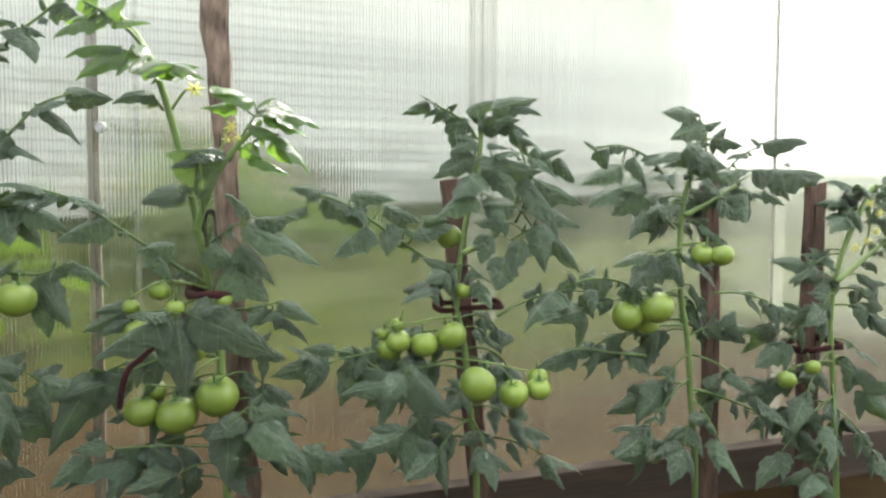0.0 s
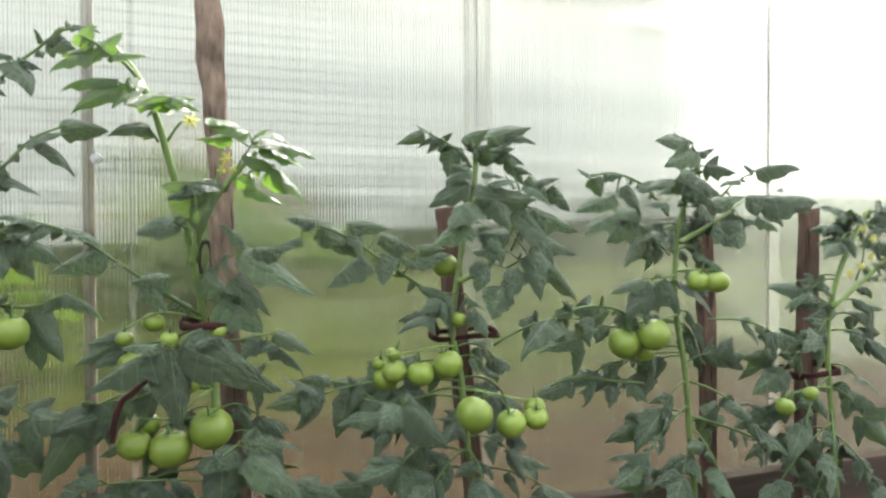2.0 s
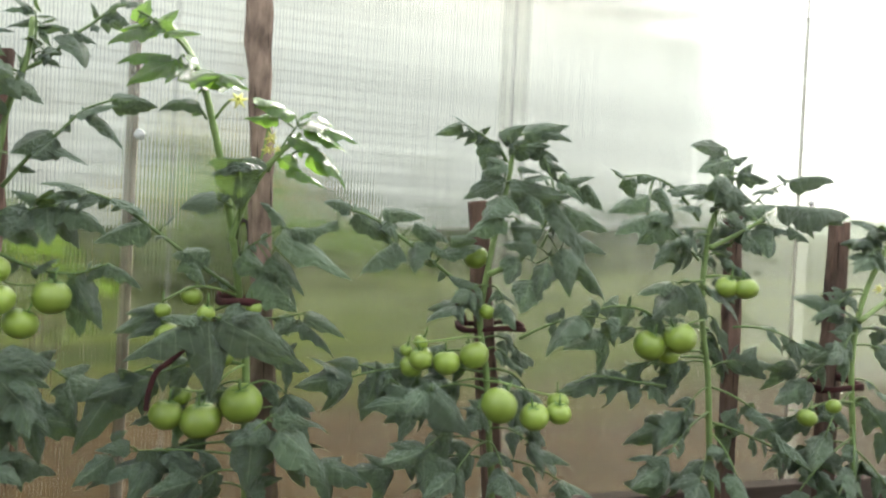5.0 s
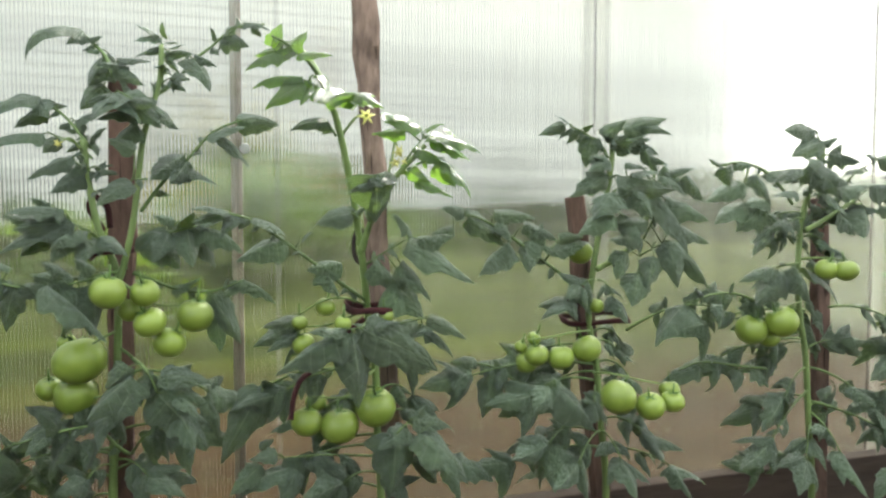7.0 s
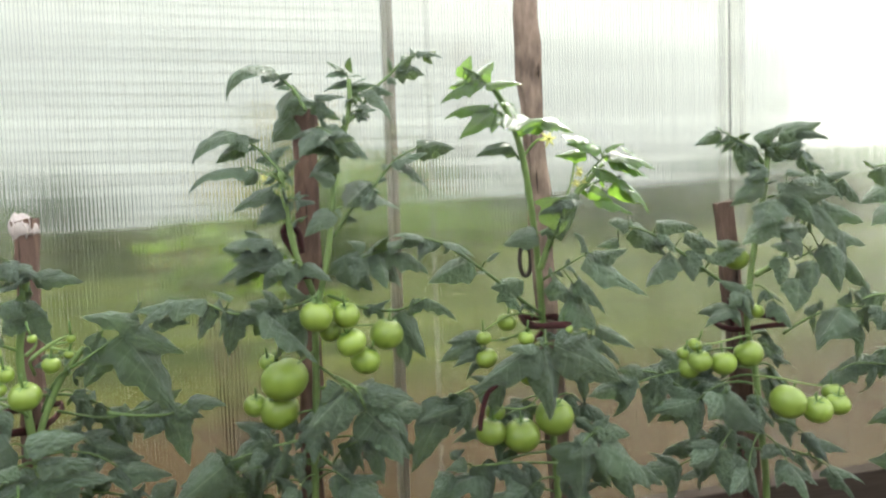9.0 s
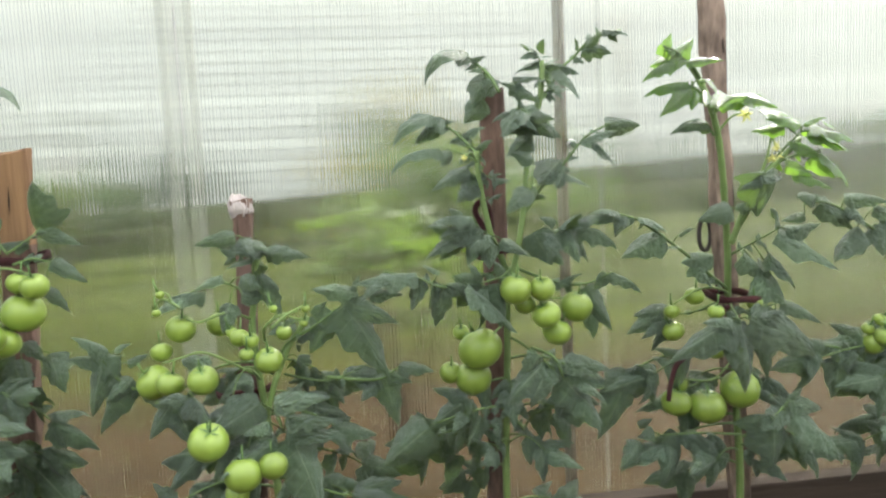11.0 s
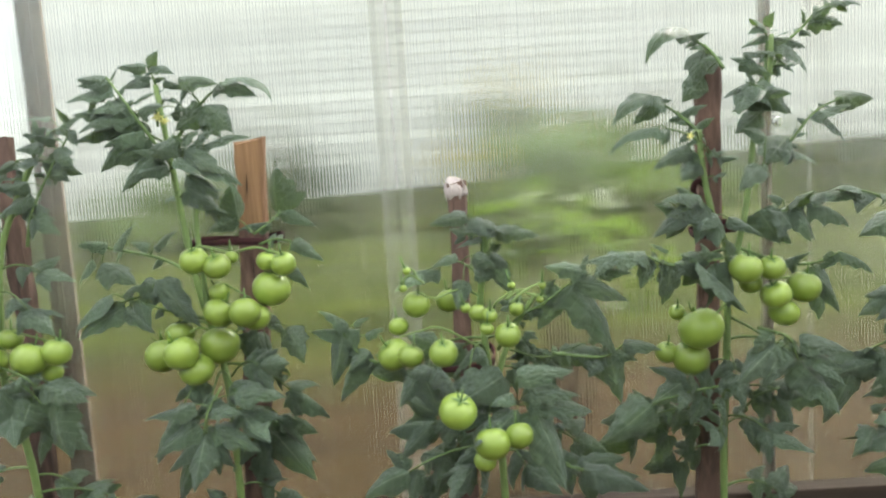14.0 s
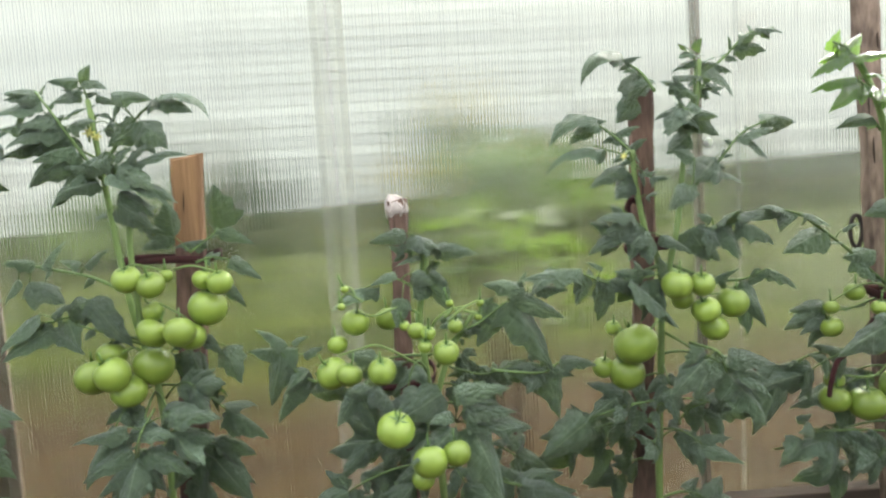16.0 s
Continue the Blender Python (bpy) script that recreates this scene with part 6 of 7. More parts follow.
leaf(plant_e, (1.494, 1.160, 0.662), (1.461, 1.127, 0.667), 0.008, small=True)
leaf(plant_e, (1.470, 1.160, 0.646), (1.506, 1.136, 0.656), 0.008, small=True)
leaf(plant_e, (1.448, 1.160, 0.632), (1.474, 1.174, 0.635), 0.008, small=True)
leaf(plant_e, (1.319, 1.160, 0.317), (1.138, 1.186, 0.239), 0.030)
leaf(plant_e, (1.316, 1.160, 0.533), (1.514, 1.187, 0.466), 0.030)
leaf(plant_e, (1.314, 1.160, 0.372), (1.109, 1.229, 0.291), 0.030)
leaf(plant_e, (1.313, 1.160, 0.377), (1.489, 1.220, 0.321), 0.030)
leaf(plant_e, (1.311, 1.160, 0.508), (1.122, 1.207, 0.389), 0.030)
leaf(plant_e, (1.323, 1.160, 0.262), (1.480, 1.268, 0.166), 0.030)
leaf(plant_e, (1.322, 1.160, 0.280), (1.134, 1.225, 0.233), 0.030)
leaf(plant_e, (1.326, 1.160, 0.224), (1.508, 1.261, 0.187), 0.030)
leaf(plant_e, (1.315, 1.160, 0.363), (1.149, 1.203, 0.312), 0.030)
leaf(plant_e, (1.375, 1.160, 0.691), (1.285, 1.169, 0.691), 0.010)
leaf(plant_e, (1.385, 1.160, 0.709), (1.470, 1.187, 0.687), 0.010)
leaf(plant_e, (1.399, 1.160, 0.734), (1.294, 1.187, 0.713), 0.010)
leaf(plant_e, (1.394, 1.160, 0.726), (1.483, 1.152, 0.749), 0.010)
leaf(plant_e, (1.399, 1.160, 0.734), (1.289, 1.165, 0.718), 0.010)
leaf(plant_e, (1.415, 1.160, 0.760), (1.509, 1.168, 0.738), 0.010)
leaf(plant_e, (1.335, 1.160, 0.618), (1.261, 1.211, 0.604), 0.010)
leaf(plant_e, (1.406, 1.160, 0.745), (1.484, 1.136, 0.773), 0.010)
leaf(plant_e, (1.401, 1.160, 0.737), (1.325, 1.124, 0.763), 0.010)
leaf(plant_e, (1.325, 1.160, 0.555), (1.249, 1.174, 0.553), 0.010)
leaf(plant_e, (1.475, 1.160, 0.650), (1.540, 1.195, 0.631), 0.010)
leaf(plant_e, (1.331, 1.160, 0.558), (1.235, 1.144, 0.534), 0.010)
leaf(plant_e, (1.344, 1.160, 0.566), (1.435, 1.126, 0.541), 0.010)
leaf(plant_e, (1.434, 1.160, 0.623), (1.380, 1.145, 0.637), 0.010)
leaf(plant_e, (1.383, 1.160, 0.591), (1.466, 1.190, 0.570), 0.010)
leaf(plant_e, (1.520, 1.160, 0.679), (1.406, 1.175, 0.688), 0.010)
leaf(plant_e, (1.537, 1.160, 0.690), (1.597, 1.187, 0.660), 0.010)
leaf(plant_e, (1.545, 1.160, 0.696), (1.446, 1.154, 0.720), 0.010)
truss(plant_e, [(1.315, 1.160, 0.376), (1.243, 1.130, 0.387), (1.197, 1.130, 0.384), (1.155, 1.130, 0.369)])
tomato(plant_e, (1.105, 1.080, 0.370), 0.0190)
tomato(plant_e, (1.171, 1.080, 0.390), 0.0156)

stake_g = stake((-0.808, 1.300, -0.120), (-0.801, 1.300, 0.775), 0.033, label="red-brown stake with white film wrapped on its tip")
plant_g = plant([(-0.751, 1.160, -0.030), (-0.751, 1.150, 0.252), (-0.756, 1.150, 0.367), (-0.762, 1.150, 0.434), (-0.770, 1.150, 0.517), (-0.773, 1.150, 0.590), (-0.761, 1.150, 0.653), (-0.758, 1.150, 0.705)], [(-0.758, 1.130, 0.440), (-0.742, 1.130, 0.494), (-0.717, 1.130, 0.548), (-0.685, 1.130, 0.592)])
sprig(plant_g, [(-0.767, 1.150, 0.658), (-0.766, 1.145, 0.695), (-0.775, 1.140, 0.718)], (-0.788, 1.140, 0.723, -0.843, 1.134, 0.710, 0.32, 0.40), (-0.783, 1.140, 0.718, -0.761, 1.119, 0.690, 0.60, 0.39), (-0.770, 1.140, 0.713, -0.734, 1.119, 0.694, 0.40, 0.23), (-0.767, 1.140, 0.686, -0.805, 1.142, 0.672, 0.40, 0.23), (-0.744, 1.140, 0.694, -0.680, 1.124, 0.688, 0.35, 0.39))
sprig(plant_g, [(-0.777, 1.150, 0.631), (-0.808, 1.135, 0.652), (-0.843, 1.120, 0.646)], (-0.808, 1.120, 0.663, -0.846, 1.115, 0.645, 0.40, 0.39), (-0.835, 1.120, 0.642, -0.894, 1.127, 0.628, 0.40, 0.44), (-0.861, 1.120, 0.638, -0.905, 1.095, 0.616, 0.32, 0.27), (-0.800, 1.120, 0.623, -0.812, 1.110, 0.581, 0.60, 0.24), (-0.755, 1.120, 0.643, -0.727, 1.127, 0.598, 0.60, 0.27), (-0.782, 1.120, 0.635, -0.743, 1.129, 0.629, 0.60, 0.17), (-0.781, 1.120, 0.662, -0.753, 1.110, 0.643, 0.70, 0.34), (-0.755, 1.120, 0.661, -0.726, 1.123, 0.640, 0.50, 0.29))
sprig(plant_g, [(-0.749, 1.150, 0.500), (-0.721, 1.130, 0.550), (-0.678, 1.110, 0.579), (-0.633, 1.110, 0.609)], (-0.628, 1.110, 0.609, -0.569, 1.118, 0.497, 0.48, 0.24), (-0.624, 1.110, 0.613, -0.553, 1.096, 0.581, 0.38, 0.21), (-0.606, 1.110, 0.626, -0.670, 1.090, 0.639, 0.34, 0.30), (-0.619, 1.110, 0.631, -0.603, 1.111, 0.653, 0.30, 0.21), (-0.588, 1.110, 0.625, -0.542, 1.102, 0.620, 0.50, 0.28), (-0.646, 1.110, 0.601, -0.684, 1.121, 0.542, 0.60, 0.30), (-0.677, 1.110, 0.597, -0.655, 1.114, 0.615, 0.50, 0.22))
sprig(plant_g, [(-0.904, 1.150, 0.497), (-0.941, 1.150, 0.489), (-0.976, 1.150, 0.505), (-1.001, 1.150, 0.543)], (-0.974, 1.150, 0.546, -1.049, 1.158, 0.546, 0.45, 0.16), (-0.991, 1.150, 0.556, -1.032, 1.128, 0.583, 0.50, 0.34), (-0.983, 1.150, 0.556, -0.956, 1.143, 0.566, 0.40, 0.31), (-1.001, 1.150, 0.538, -1.020, 1.147, 0.462, 0.45, 0.25), (-0.966, 1.150, 0.537, -0.935, 1.148, 0.545, 0.50, 0.27), (-0.976, 1.150, 0.509, -1.007, 1.145, 0.434, 0.50, 0.36), (-0.958, 1.150, 0.509, -0.994, 1.134, 0.483, 0.60, 0.38))
sprig(plant_g, [(-0.730, 1.150, 0.499), (-0.672, 1.180, 0.474), (-0.619, 1.210, 0.478)], (-0.678, 1.210, 0.476, -0.728, 1.215, 0.468, 0.38, 0.45), (-0.619, 1.210, 0.478, -0.562, 1.185, 0.461, 0.40, 0.28), (-0.599, 1.210, 0.467, -0.567, 1.189, 0.418, 0.40, 0.20), (-0.589, 1.210, 0.487, -0.568, 1.201, 0.500, 0.50, 0.38), (-0.659, 1.210, 0.460, -0.641, 1.187, 0.432, 0.50, 0.39), (-0.639, 1.210, 0.469, -0.556, 1.216, 0.468, 0.35, 0.44))
sprig(plant_g, [(-0.854, 1.150, 0.504), (-0.865, 1.090, 0.494)], (-0.870, 1.030, 0.503, -0.847, 1.032, 0.439, 0.55, 0.21), (-0.878, 1.030, 0.495, -0.904, 1.031, 0.455, 0.50, 0.32), (-0.845, 1.030, 0.510, -0.820, 1.013, 0.470, 0.60, 0.39), (-0.853, 1.030, 0.506, -0.888, 1.015, 0.503, 0.60, 0.40))
sprig(plant_g, [(-0.746, 1.150, 0.438), (-0.755, 1.085, 0.471)], (-0.751, 1.020, 0.494, -0.823, 1.027, 0.448, 0.50, 0.27))
sprig(plant_g, [(-0.746, 1.150, 0.428), (-0.728, 1.080, 0.428)], (-0.733, 1.010, 0.444, -0.786, 0.987, 0.402, 0.55, 0.39), (-0.710, 1.010, 0.445, -0.672, 0.988, 0.339, 0.48, 0.19), (-0.717, 1.010, 0.452, -0.639, 1.017, 0.434, 0.35, 0.22), (-0.741, 1.010, 0.470, -0.769, 0.992, 0.459, 0.70, 0.27), (-0.716, 1.010, 0.473, -0.648, 1.011, 0.463, 0.45, 0.21), (-0.732, 1.010, 0.494, -0.658, 0.995, 0.504, 0.40, 0.17))
sprig(plant_g, [(-0.662, 1.140, 0.491), (-0.618, 1.130, 0.486), (-0.576, 1.130, 0.484), (-0.550, 1.130, 0.500)], (-0.550, 1.130, 0.502, -0.498, 1.112, 0.494, 0.45, 0.37), (-0.568, 1.130, 0.493, -0.531, 1.128, 0.475, 0.50, 0.33), (-0.570, 1.130, 0.481, -0.557, 1.138, 0.407, 0.45, 0.16), (-0.590, 1.130, 0.479, -0.610, 1.113, 0.458, 0.60, 0.34), (-0.608, 1.130, 0.479, -0.596, 1.116, 0.461, 0.50, 0.44), (-0.575, 1.130, 0.494, -0.587, 1.111, 0.511, 0.50, 0.44))
sprig(plant_g, [(-0.696, 1.110, 0.328), (-0.658, 1.070, 0.330), (-0.632, 1.070, 0.323)], (-0.632, 1.070, 0.323, -0.538, 1.071, 0.280, 0.28, 0.35), (-0.658, 1.070, 0.328, -0.651, 1.080, 0.280, 0.50, 0.28))
leaf(plant_g, (-0.766, 1.150, 0.489), (-0.833, 1.010, 0.452), 0.073)
leaf(plant_g, (-0.758, 1.150, 0.424), (-0.786, 0.950, 0.416), 0.029)
leaf(plant_g, (-0.759, 1.150, 0.339), (-0.983, 1.100, 0.288), 0.019)
leaf(plant_g, (-0.755, 1.150, 0.329), (-0.549, 1.100, 0.265), 0.019)
leaf(plant_g, (-0.758, 1.150, 0.367), (-0.947, 1.180, 0.364), 0.019)
leaf(plant_g, (-0.754, 1.150, 0.339), (-0.836, 1.010, 0.319), 0.019)
leaf(plant_g, (-0.753, 1.150, 0.339), (-0.691, 1.010, 0.312), 0.019)
leaf(plant_g, (-0.760, 1.150, 0.677), (-0.819, 1.153, 0.699), 0.008, small=True)
leaf(plant_g, (-0.761, 1.150, 0.653), (-0.745, 1.093, 0.673), 0.008, small=True)
leaf(plant_g, (-0.759, 1.150, 0.694), (-0.732, 1.100, 0.696), 0.008, small=True)
leaf(plant_g, (-0.759, 1.150, 0.694), (-0.793, 1.116, 0.697), 0.008, small=True)
leaf(plant_g, (-0.712, 1.150, 0.549), (-0.700, 1.165, 0.540), 0.008, small=True)
leaf(plant_g, (-0.702, 1.150, 0.563), (-0.681, 1.107, 0.563), 0.008, small=True)
leaf(plant_g, (-0.691, 1.150, 0.579), (-0.741, 1.107, 0.575), 0.008, small=True)
leaf(plant_g, (-0.724, 1.150, 0.526), (-0.684, 1.137, 0.518), 0.008, small=True)
leaf(plant_g, (-0.755, 1.150, 0.349), (-0.894, 1.209, 0.285), 0.030)
leaf(plant_g, (-0.765, 1.150, 0.465), (-0.633, 1.180, 0.402), 0.030)
leaf(plant_g, (-0.769, 1.150, 0.509), (-0.880, 1.204, 0.436), 0.030)
leaf(plant_g, (-0.770, 1.150, 0.520), (-0.608, 1.267, 0.424), 0.030)
leaf(plant_g, (-0.770, 1.150, 0.521), (-0.978, 1.238, 0.421), 0.030)
leaf(plant_g, (-0.756, 1.150, 0.372), (-0.546, 1.265, 0.260), 0.030)
leaf(plant_g, (-0.763, 1.150, 0.437), (-0.924, 1.209, 0.321), 0.030)
leaf(plant_g, (-0.762, 1.150, 0.433), (-0.584, 1.180, 0.363), 0.030)
leaf(plant_g, (-0.754, 1.150, 0.313), (-0.922, 1.207, 0.237), 0.030)
truss(plant_g, [(-0.773, 1.150, 0.590), (-0.803, 1.120, 0.609), (-0.846, 1.120, 0.597), (-0.871, 1.120, 0.606)])
truss(plant_g, [(-0.756, 1.150, 0.554), (-0.751, 1.120, 0.582), (-0.725, 1.120, 0.599), (-0.699, 1.120, 0.603)])
truss(plant_g, [(-0.770, 1.150, 0.499), (-0.838, 1.120, 0.548), (-0.873, 1.120, 0.545), (-0.907, 1.120, 0.537)])
truss(plant_g, [(-0.761, 1.150, 0.424), (-0.771, 1.120, 0.407), (-0.772, 1.120, 0.379), (-0.763, 1.120, 0.370)])
tomato(plant_g, (-0.877, 1.130, 0.587), 0.0223)
tomato(plant_g, (-0.825, 1.170, 0.583), 0.0221)
tomato(plant_g, (-0.799, 1.110, 0.580), 0.0087)
tomato(plant_g, (-0.720, 1.100, 0.576), 0.0121)
tomato(plant_g, (-0.739, 1.050, 0.547), 0.0199)
tomato(plant_g, (-0.770, 1.050, 0.558), 0.0108)
tomato(plant_g, (-0.781, 1.070, 0.579), 0.0143)
tomato(plant_g, (-0.764, 1.060, 0.576), 0.0117)
tomato(plant_g, (-0.908, 1.130, 0.553), 0.0162)
tomato(plant_g, (-0.916, 1.110, 0.512), 0.0268)
tomato(plant_g, (-0.889, 1.090, 0.513), 0.0210)
tomato(plant_g, (-0.837, 1.070, 0.520), 0.0222)
tomato(plant_g, (-0.820, 0.995, 0.453), 0.0276)
tomato(plant_g, (-0.774, 0.976, 0.410), 0.0258)
tomato(plant_g, (-0.735, 0.985, 0.416), 0.0203)
tomato(plant_g, (-0.785, 0.985, 0.382), 0.0164)

stake_h = stake((-1.241, 1.320, -0.120), (-1.172, 1.320, 0.875), 0.051, label="red-brown stake with a raw orange sawn top", raw_from=0.69)
plant_h = plant([(-1.215, 1.220, -0.030), (-1.215, 1.210, 0.268), (-1.215, 1.210, 0.387), (-1.225, 1.210, 0.505), (-1.247, 1.210, 0.592), (-1.262, 1.210, 0.686), (-1.272, 1.210, 0.779), (-1.281, 1.210, 0.870), (-1.291, 1.210, 0.969)], [(-1.233, 1.190, 0.585), (-1.239, 1.190, 0.733), (-1.230, 1.190, 0.787)])
sprig(plant_h, [(-1.284, 1.210, 0.915), (-1.293, 1.210, 0.978), (-1.300, 1.210, 0.995)], (-1.304, 1.210, 1.000, -1.353, 1.218, 1.001, 0.45, 0.50), (-1.300, 1.210, 1.000, -1.280, 1.203, 1.022, 0.60, 0.36), (-1.295, 1.210, 1.000, -1.255, 1.196, 0.984, 0.45, 0.28), (-1.297, 1.210, 0.982, -1.330, 1.213, 0.987, 0.40, 0.21), (-1.301, 1.210, 0.978, -1.347, 1.209, 0.963, 0.50, 0.40), (-1.275, 1.210, 0.977, -1.247, 1.222, 0.959, 0.50, 0.31))
sprig(plant_h, [(-1.281, 1.210, 0.870), (-1.326, 1.195, 0.906), (-1.357, 1.180, 0.966)], (-1.356, 1.180, 0.974, -1.402, 1.177, 0.980, 0.50, 0.45), (-1.366, 1.180, 0.966, -1.394, 1.184, 0.929, 0.60, 0.41), (-1.352, 1.180, 0.979, -1.337, 1.173, 0.990, 0.50, 0.19), (-1.335, 1.180, 0.926, -1.417, 1.185, 0.924, 0.42, 0.18), (-1.345, 1.180, 0.909, -1.418, 1.181, 0.879, 0.42, 0.24), (-1.323, 1.180, 0.909, -1.319, 1.184, 0.868, 0.70, 0.34), (-1.338, 1.180, 0.883, -1.376, 1.172, 0.833, 0.34, 0.29), (-1.359, 1.180, 0.940, -1.382, 1.164, 0.910, 0.60, 0.45), (-1.317, 1.180, 0.939, -1.277, 1.174, 0.948, 0.35, 0.44))
sprig(plant_h, [(-1.270, 1.210, 0.870), (-1.232, 1.200, 0.913), (-1.200, 1.190, 0.942), (-1.168, 1.190, 0.964)], (-1.163, 1.190, 0.968, -1.095, 1.167, 0.927, 0.42, 0.80), (-1.168, 1.190, 0.959, -1.115, 1.163, 0.936, 0.42, 0.20), (-1.176, 1.190, 0.964, -1.184, 1.175, 0.938, 0.70, 0.45), (-1.205, 1.190, 0.929, -1.159, 1.167, 0.884, 0.60, 0.31), (-1.208, 1.190, 0.921, -1.256, 1.196, 0.892, 0.70, 0.24), (-1.211, 1.190, 0.907, -1.179, 1.174, 0.876, 0.50, 0.21), (-1.245, 1.190, 0.974, -1.177, 1.164, 0.957, 0.38, 0.32), (-1.238, 1.190, 0.956, -1.243, 1.184, 0.935, 0.40, 0.21), (-1.261, 1.190, 0.944, -1.245, 1.184, 0.931, 0.40, 0.30))
sprig(plant_h, [(-1.274, 1.210, 0.847), (-1.244, 1.180, 0.872)], (-1.237, 1.150, 0.866, -1.208, 1.150, 0.884, 0.45, 0.22), (-1.230, 1.150, 0.856, -1.172, 1.131, 0.818, 0.50, 0.41), (-1.243, 1.150, 0.845, -1.158, 1.149, 0.783, 0.32, 0.40), (-1.185, 1.150, 0.822, -1.147, 1.152, 0.796, 0.40, 0.25), (-1.235, 1.150, 0.844, -1.198, 1.145, 0.819, 0.45, 0.26), (-1.200, 1.150, 0.861, -1.129, 1.149, 0.865, 0.28, 0.44), (-1.244, 1.150, 0.870, -1.284, 1.142, 0.851, 0.70, 0.29))
sprig(plant_h, [(-1.276, 1.210, 0.820), (-1.294, 1.190, 0.841)], (-1.294, 1.170, 0.847, -1.344, 1.170, 0.798, 0.38, 0.30), (-1.269, 1.170, 0.833, -1.317, 1.157, 0.823, 0.50, 0.16), (-1.272, 1.170, 0.855, -1.322, 1.175, 0.859, 0.45, 0.30), (-1.294, 1.170, 0.842, -1.271, 1.176, 0.821, 0.60, 0.25))
sprig(plant_h, [(-1.270, 1.210, 0.779), (-1.236, 1.180, 0.801)], (-1.234, 1.150, 0.797, -1.191, 1.157, 0.757, 0.60, 0.39), (-1.256, 1.150, 0.784, -1.263, 1.131, 0.774, 0.45, 0.38))
sprig(plant_h, [(-1.150, 1.210, 0.710), (-1.116, 1.225, 0.735), (-1.108, 1.240, 0.750)], (-1.114, 1.240, 0.743, -1.104, 1.214, 0.815, 0.75, 0.34), (-1.105, 1.240, 0.740, -1.053, 1.243, 0.717, 0.38, 0.37), (-1.182, 1.240, 0.736, -1.187, 1.224, 0.793, 0.70, 0.26), (-1.185, 1.240, 0.738, -1.227, 1.219, 0.719, 0.50, 0.42), (-1.128, 1.240, 0.726, -1.179, 1.236, 0.717, 0.50, 0.38), (-1.167, 1.240, 0.718, -1.129, 1.232, 0.727, 0.50, 0.28))
sprig(plant_h, [(-1.142, 1.210, 0.692), (-1.114, 1.210, 0.700), (-1.087, 1.210, 0.694)], (-1.085, 1.210, 0.694, -1.042, 1.220, 0.656, 0.38, 0.43), (-1.098, 1.210, 0.652, -1.066, 1.212, 0.615, 0.30, 0.35))
sprig(plant_h, [(-1.261, 1.210, 0.649), (-1.315, 1.210, 0.679), (-1.394, 1.210, 0.700), (-1.446, 1.210, 0.715)], (-1.394, 1.210, 0.700, -1.356, 1.218, 0.737, 0.45, 0.25), (-1.402, 1.210, 0.709, -1.441, 1.195, 0.710, 0.50, 0.39), (-1.323, 1.210, 0.697, -1.282, 1.209, 0.721, 0.38, 0.38), (-1.332, 1.210, 0.698, -1.361, 1.211, 0.708, 0.50, 0.27), (-1.414, 1.210, 0.677, -1.354, 1.187, 0.643, 0.60, 0.38), (-1.431, 1.210, 0.683, -1.459, 1.217, 0.642, 0.60, 0.31))
sprig(plant_h, [(-1.241, 1.210, 0.568), (-1.289, 1.195, 0.587), (-1.324, 1.180, 0.619), (-1.378, 1.180, 0.611)], (-1.307, 1.180, 0.645, -1.245, 1.165, 0.569, 0.38, 0.40), (-1.370, 1.180, 0.602, -1.320, 1.160, 0.560, 0.38, 0.21), (-1.370, 1.180, 0.602, -1.445, 1.175, 0.556, 0.42, 0.29), (-1.386, 1.180, 0.612, -1.427, 1.182, 0.593, 0.50, 0.15), (-1.333, 1.180, 0.646, -1.291, 1.189, 0.604, 0.60, 0.23))
sprig(plant_h, [(-1.223, 1.210, 0.504), (-1.191, 1.220, 0.549), (-1.156, 1.230, 0.555)], (-1.146, 1.230, 0.564, -1.115, 1.222, 0.533, 0.50, 0.16), (-1.166, 1.230, 0.536, -1.150, 1.217, 0.476, 0.60, 0.30), (-1.185, 1.230, 0.537, -1.180, 1.240, 0.481, 0.60, 0.21), (-1.109, 1.230, 0.543, -1.086, 1.207, 0.486, 0.60, 0.41), (-1.146, 1.230, 0.486, -1.135, 1.239, 0.429, 0.50, 0.30))
sprig(plant_h, [(-1.214, 1.160, 0.462), (-1.222, 1.110, 0.435), (-1.233, 1.110, 0.397)], (-1.233, 1.110, 0.392, -1.273, 1.103, 0.303, 0.42, 0.41), (-1.237, 1.110, 0.415, -1.305, 1.100, 0.372, 0.42, 0.29), (-1.240, 1.110, 0.450, -1.313, 1.099, 0.433, 0.45, 0.22), (-1.213, 1.110, 0.409, -1.144, 1.093, 0.374, 0.38, 0.26), (-1.215, 1.110, 0.439, -1.161, 1.085, 0.438, 0.40, 0.29), (-1.175, 1.110, 0.464, -1.101, 1.113, 0.452, 0.50, 0.41), (-1.233, 1.110, 0.364, -1.203, 1.087, 0.357, 0.50, 0.26))
sprig(plant_h, [(-1.236, 1.195, 0.563), (-1.307, 1.180, 0.596), (-1.370, 1.180, 0.619)], (-1.390, 1.180, 0.625, -1.456, 1.187, 0.559, 0.50, 0.44), (-1.345, 1.180, 0.615, -1.324, 1.165, 0.567, 0.50, 0.20), (-1.285, 1.180, 0.610, -1.256, 1.186, 0.568, 0.55, 0.24), (-1.315, 1.180, 0.641, -1.289, 1.178, 0.627, 0.50, 0.43), (-1.369, 1.180, 0.625, -1.330, 1.162, 0.639, 0.40, 0.24))
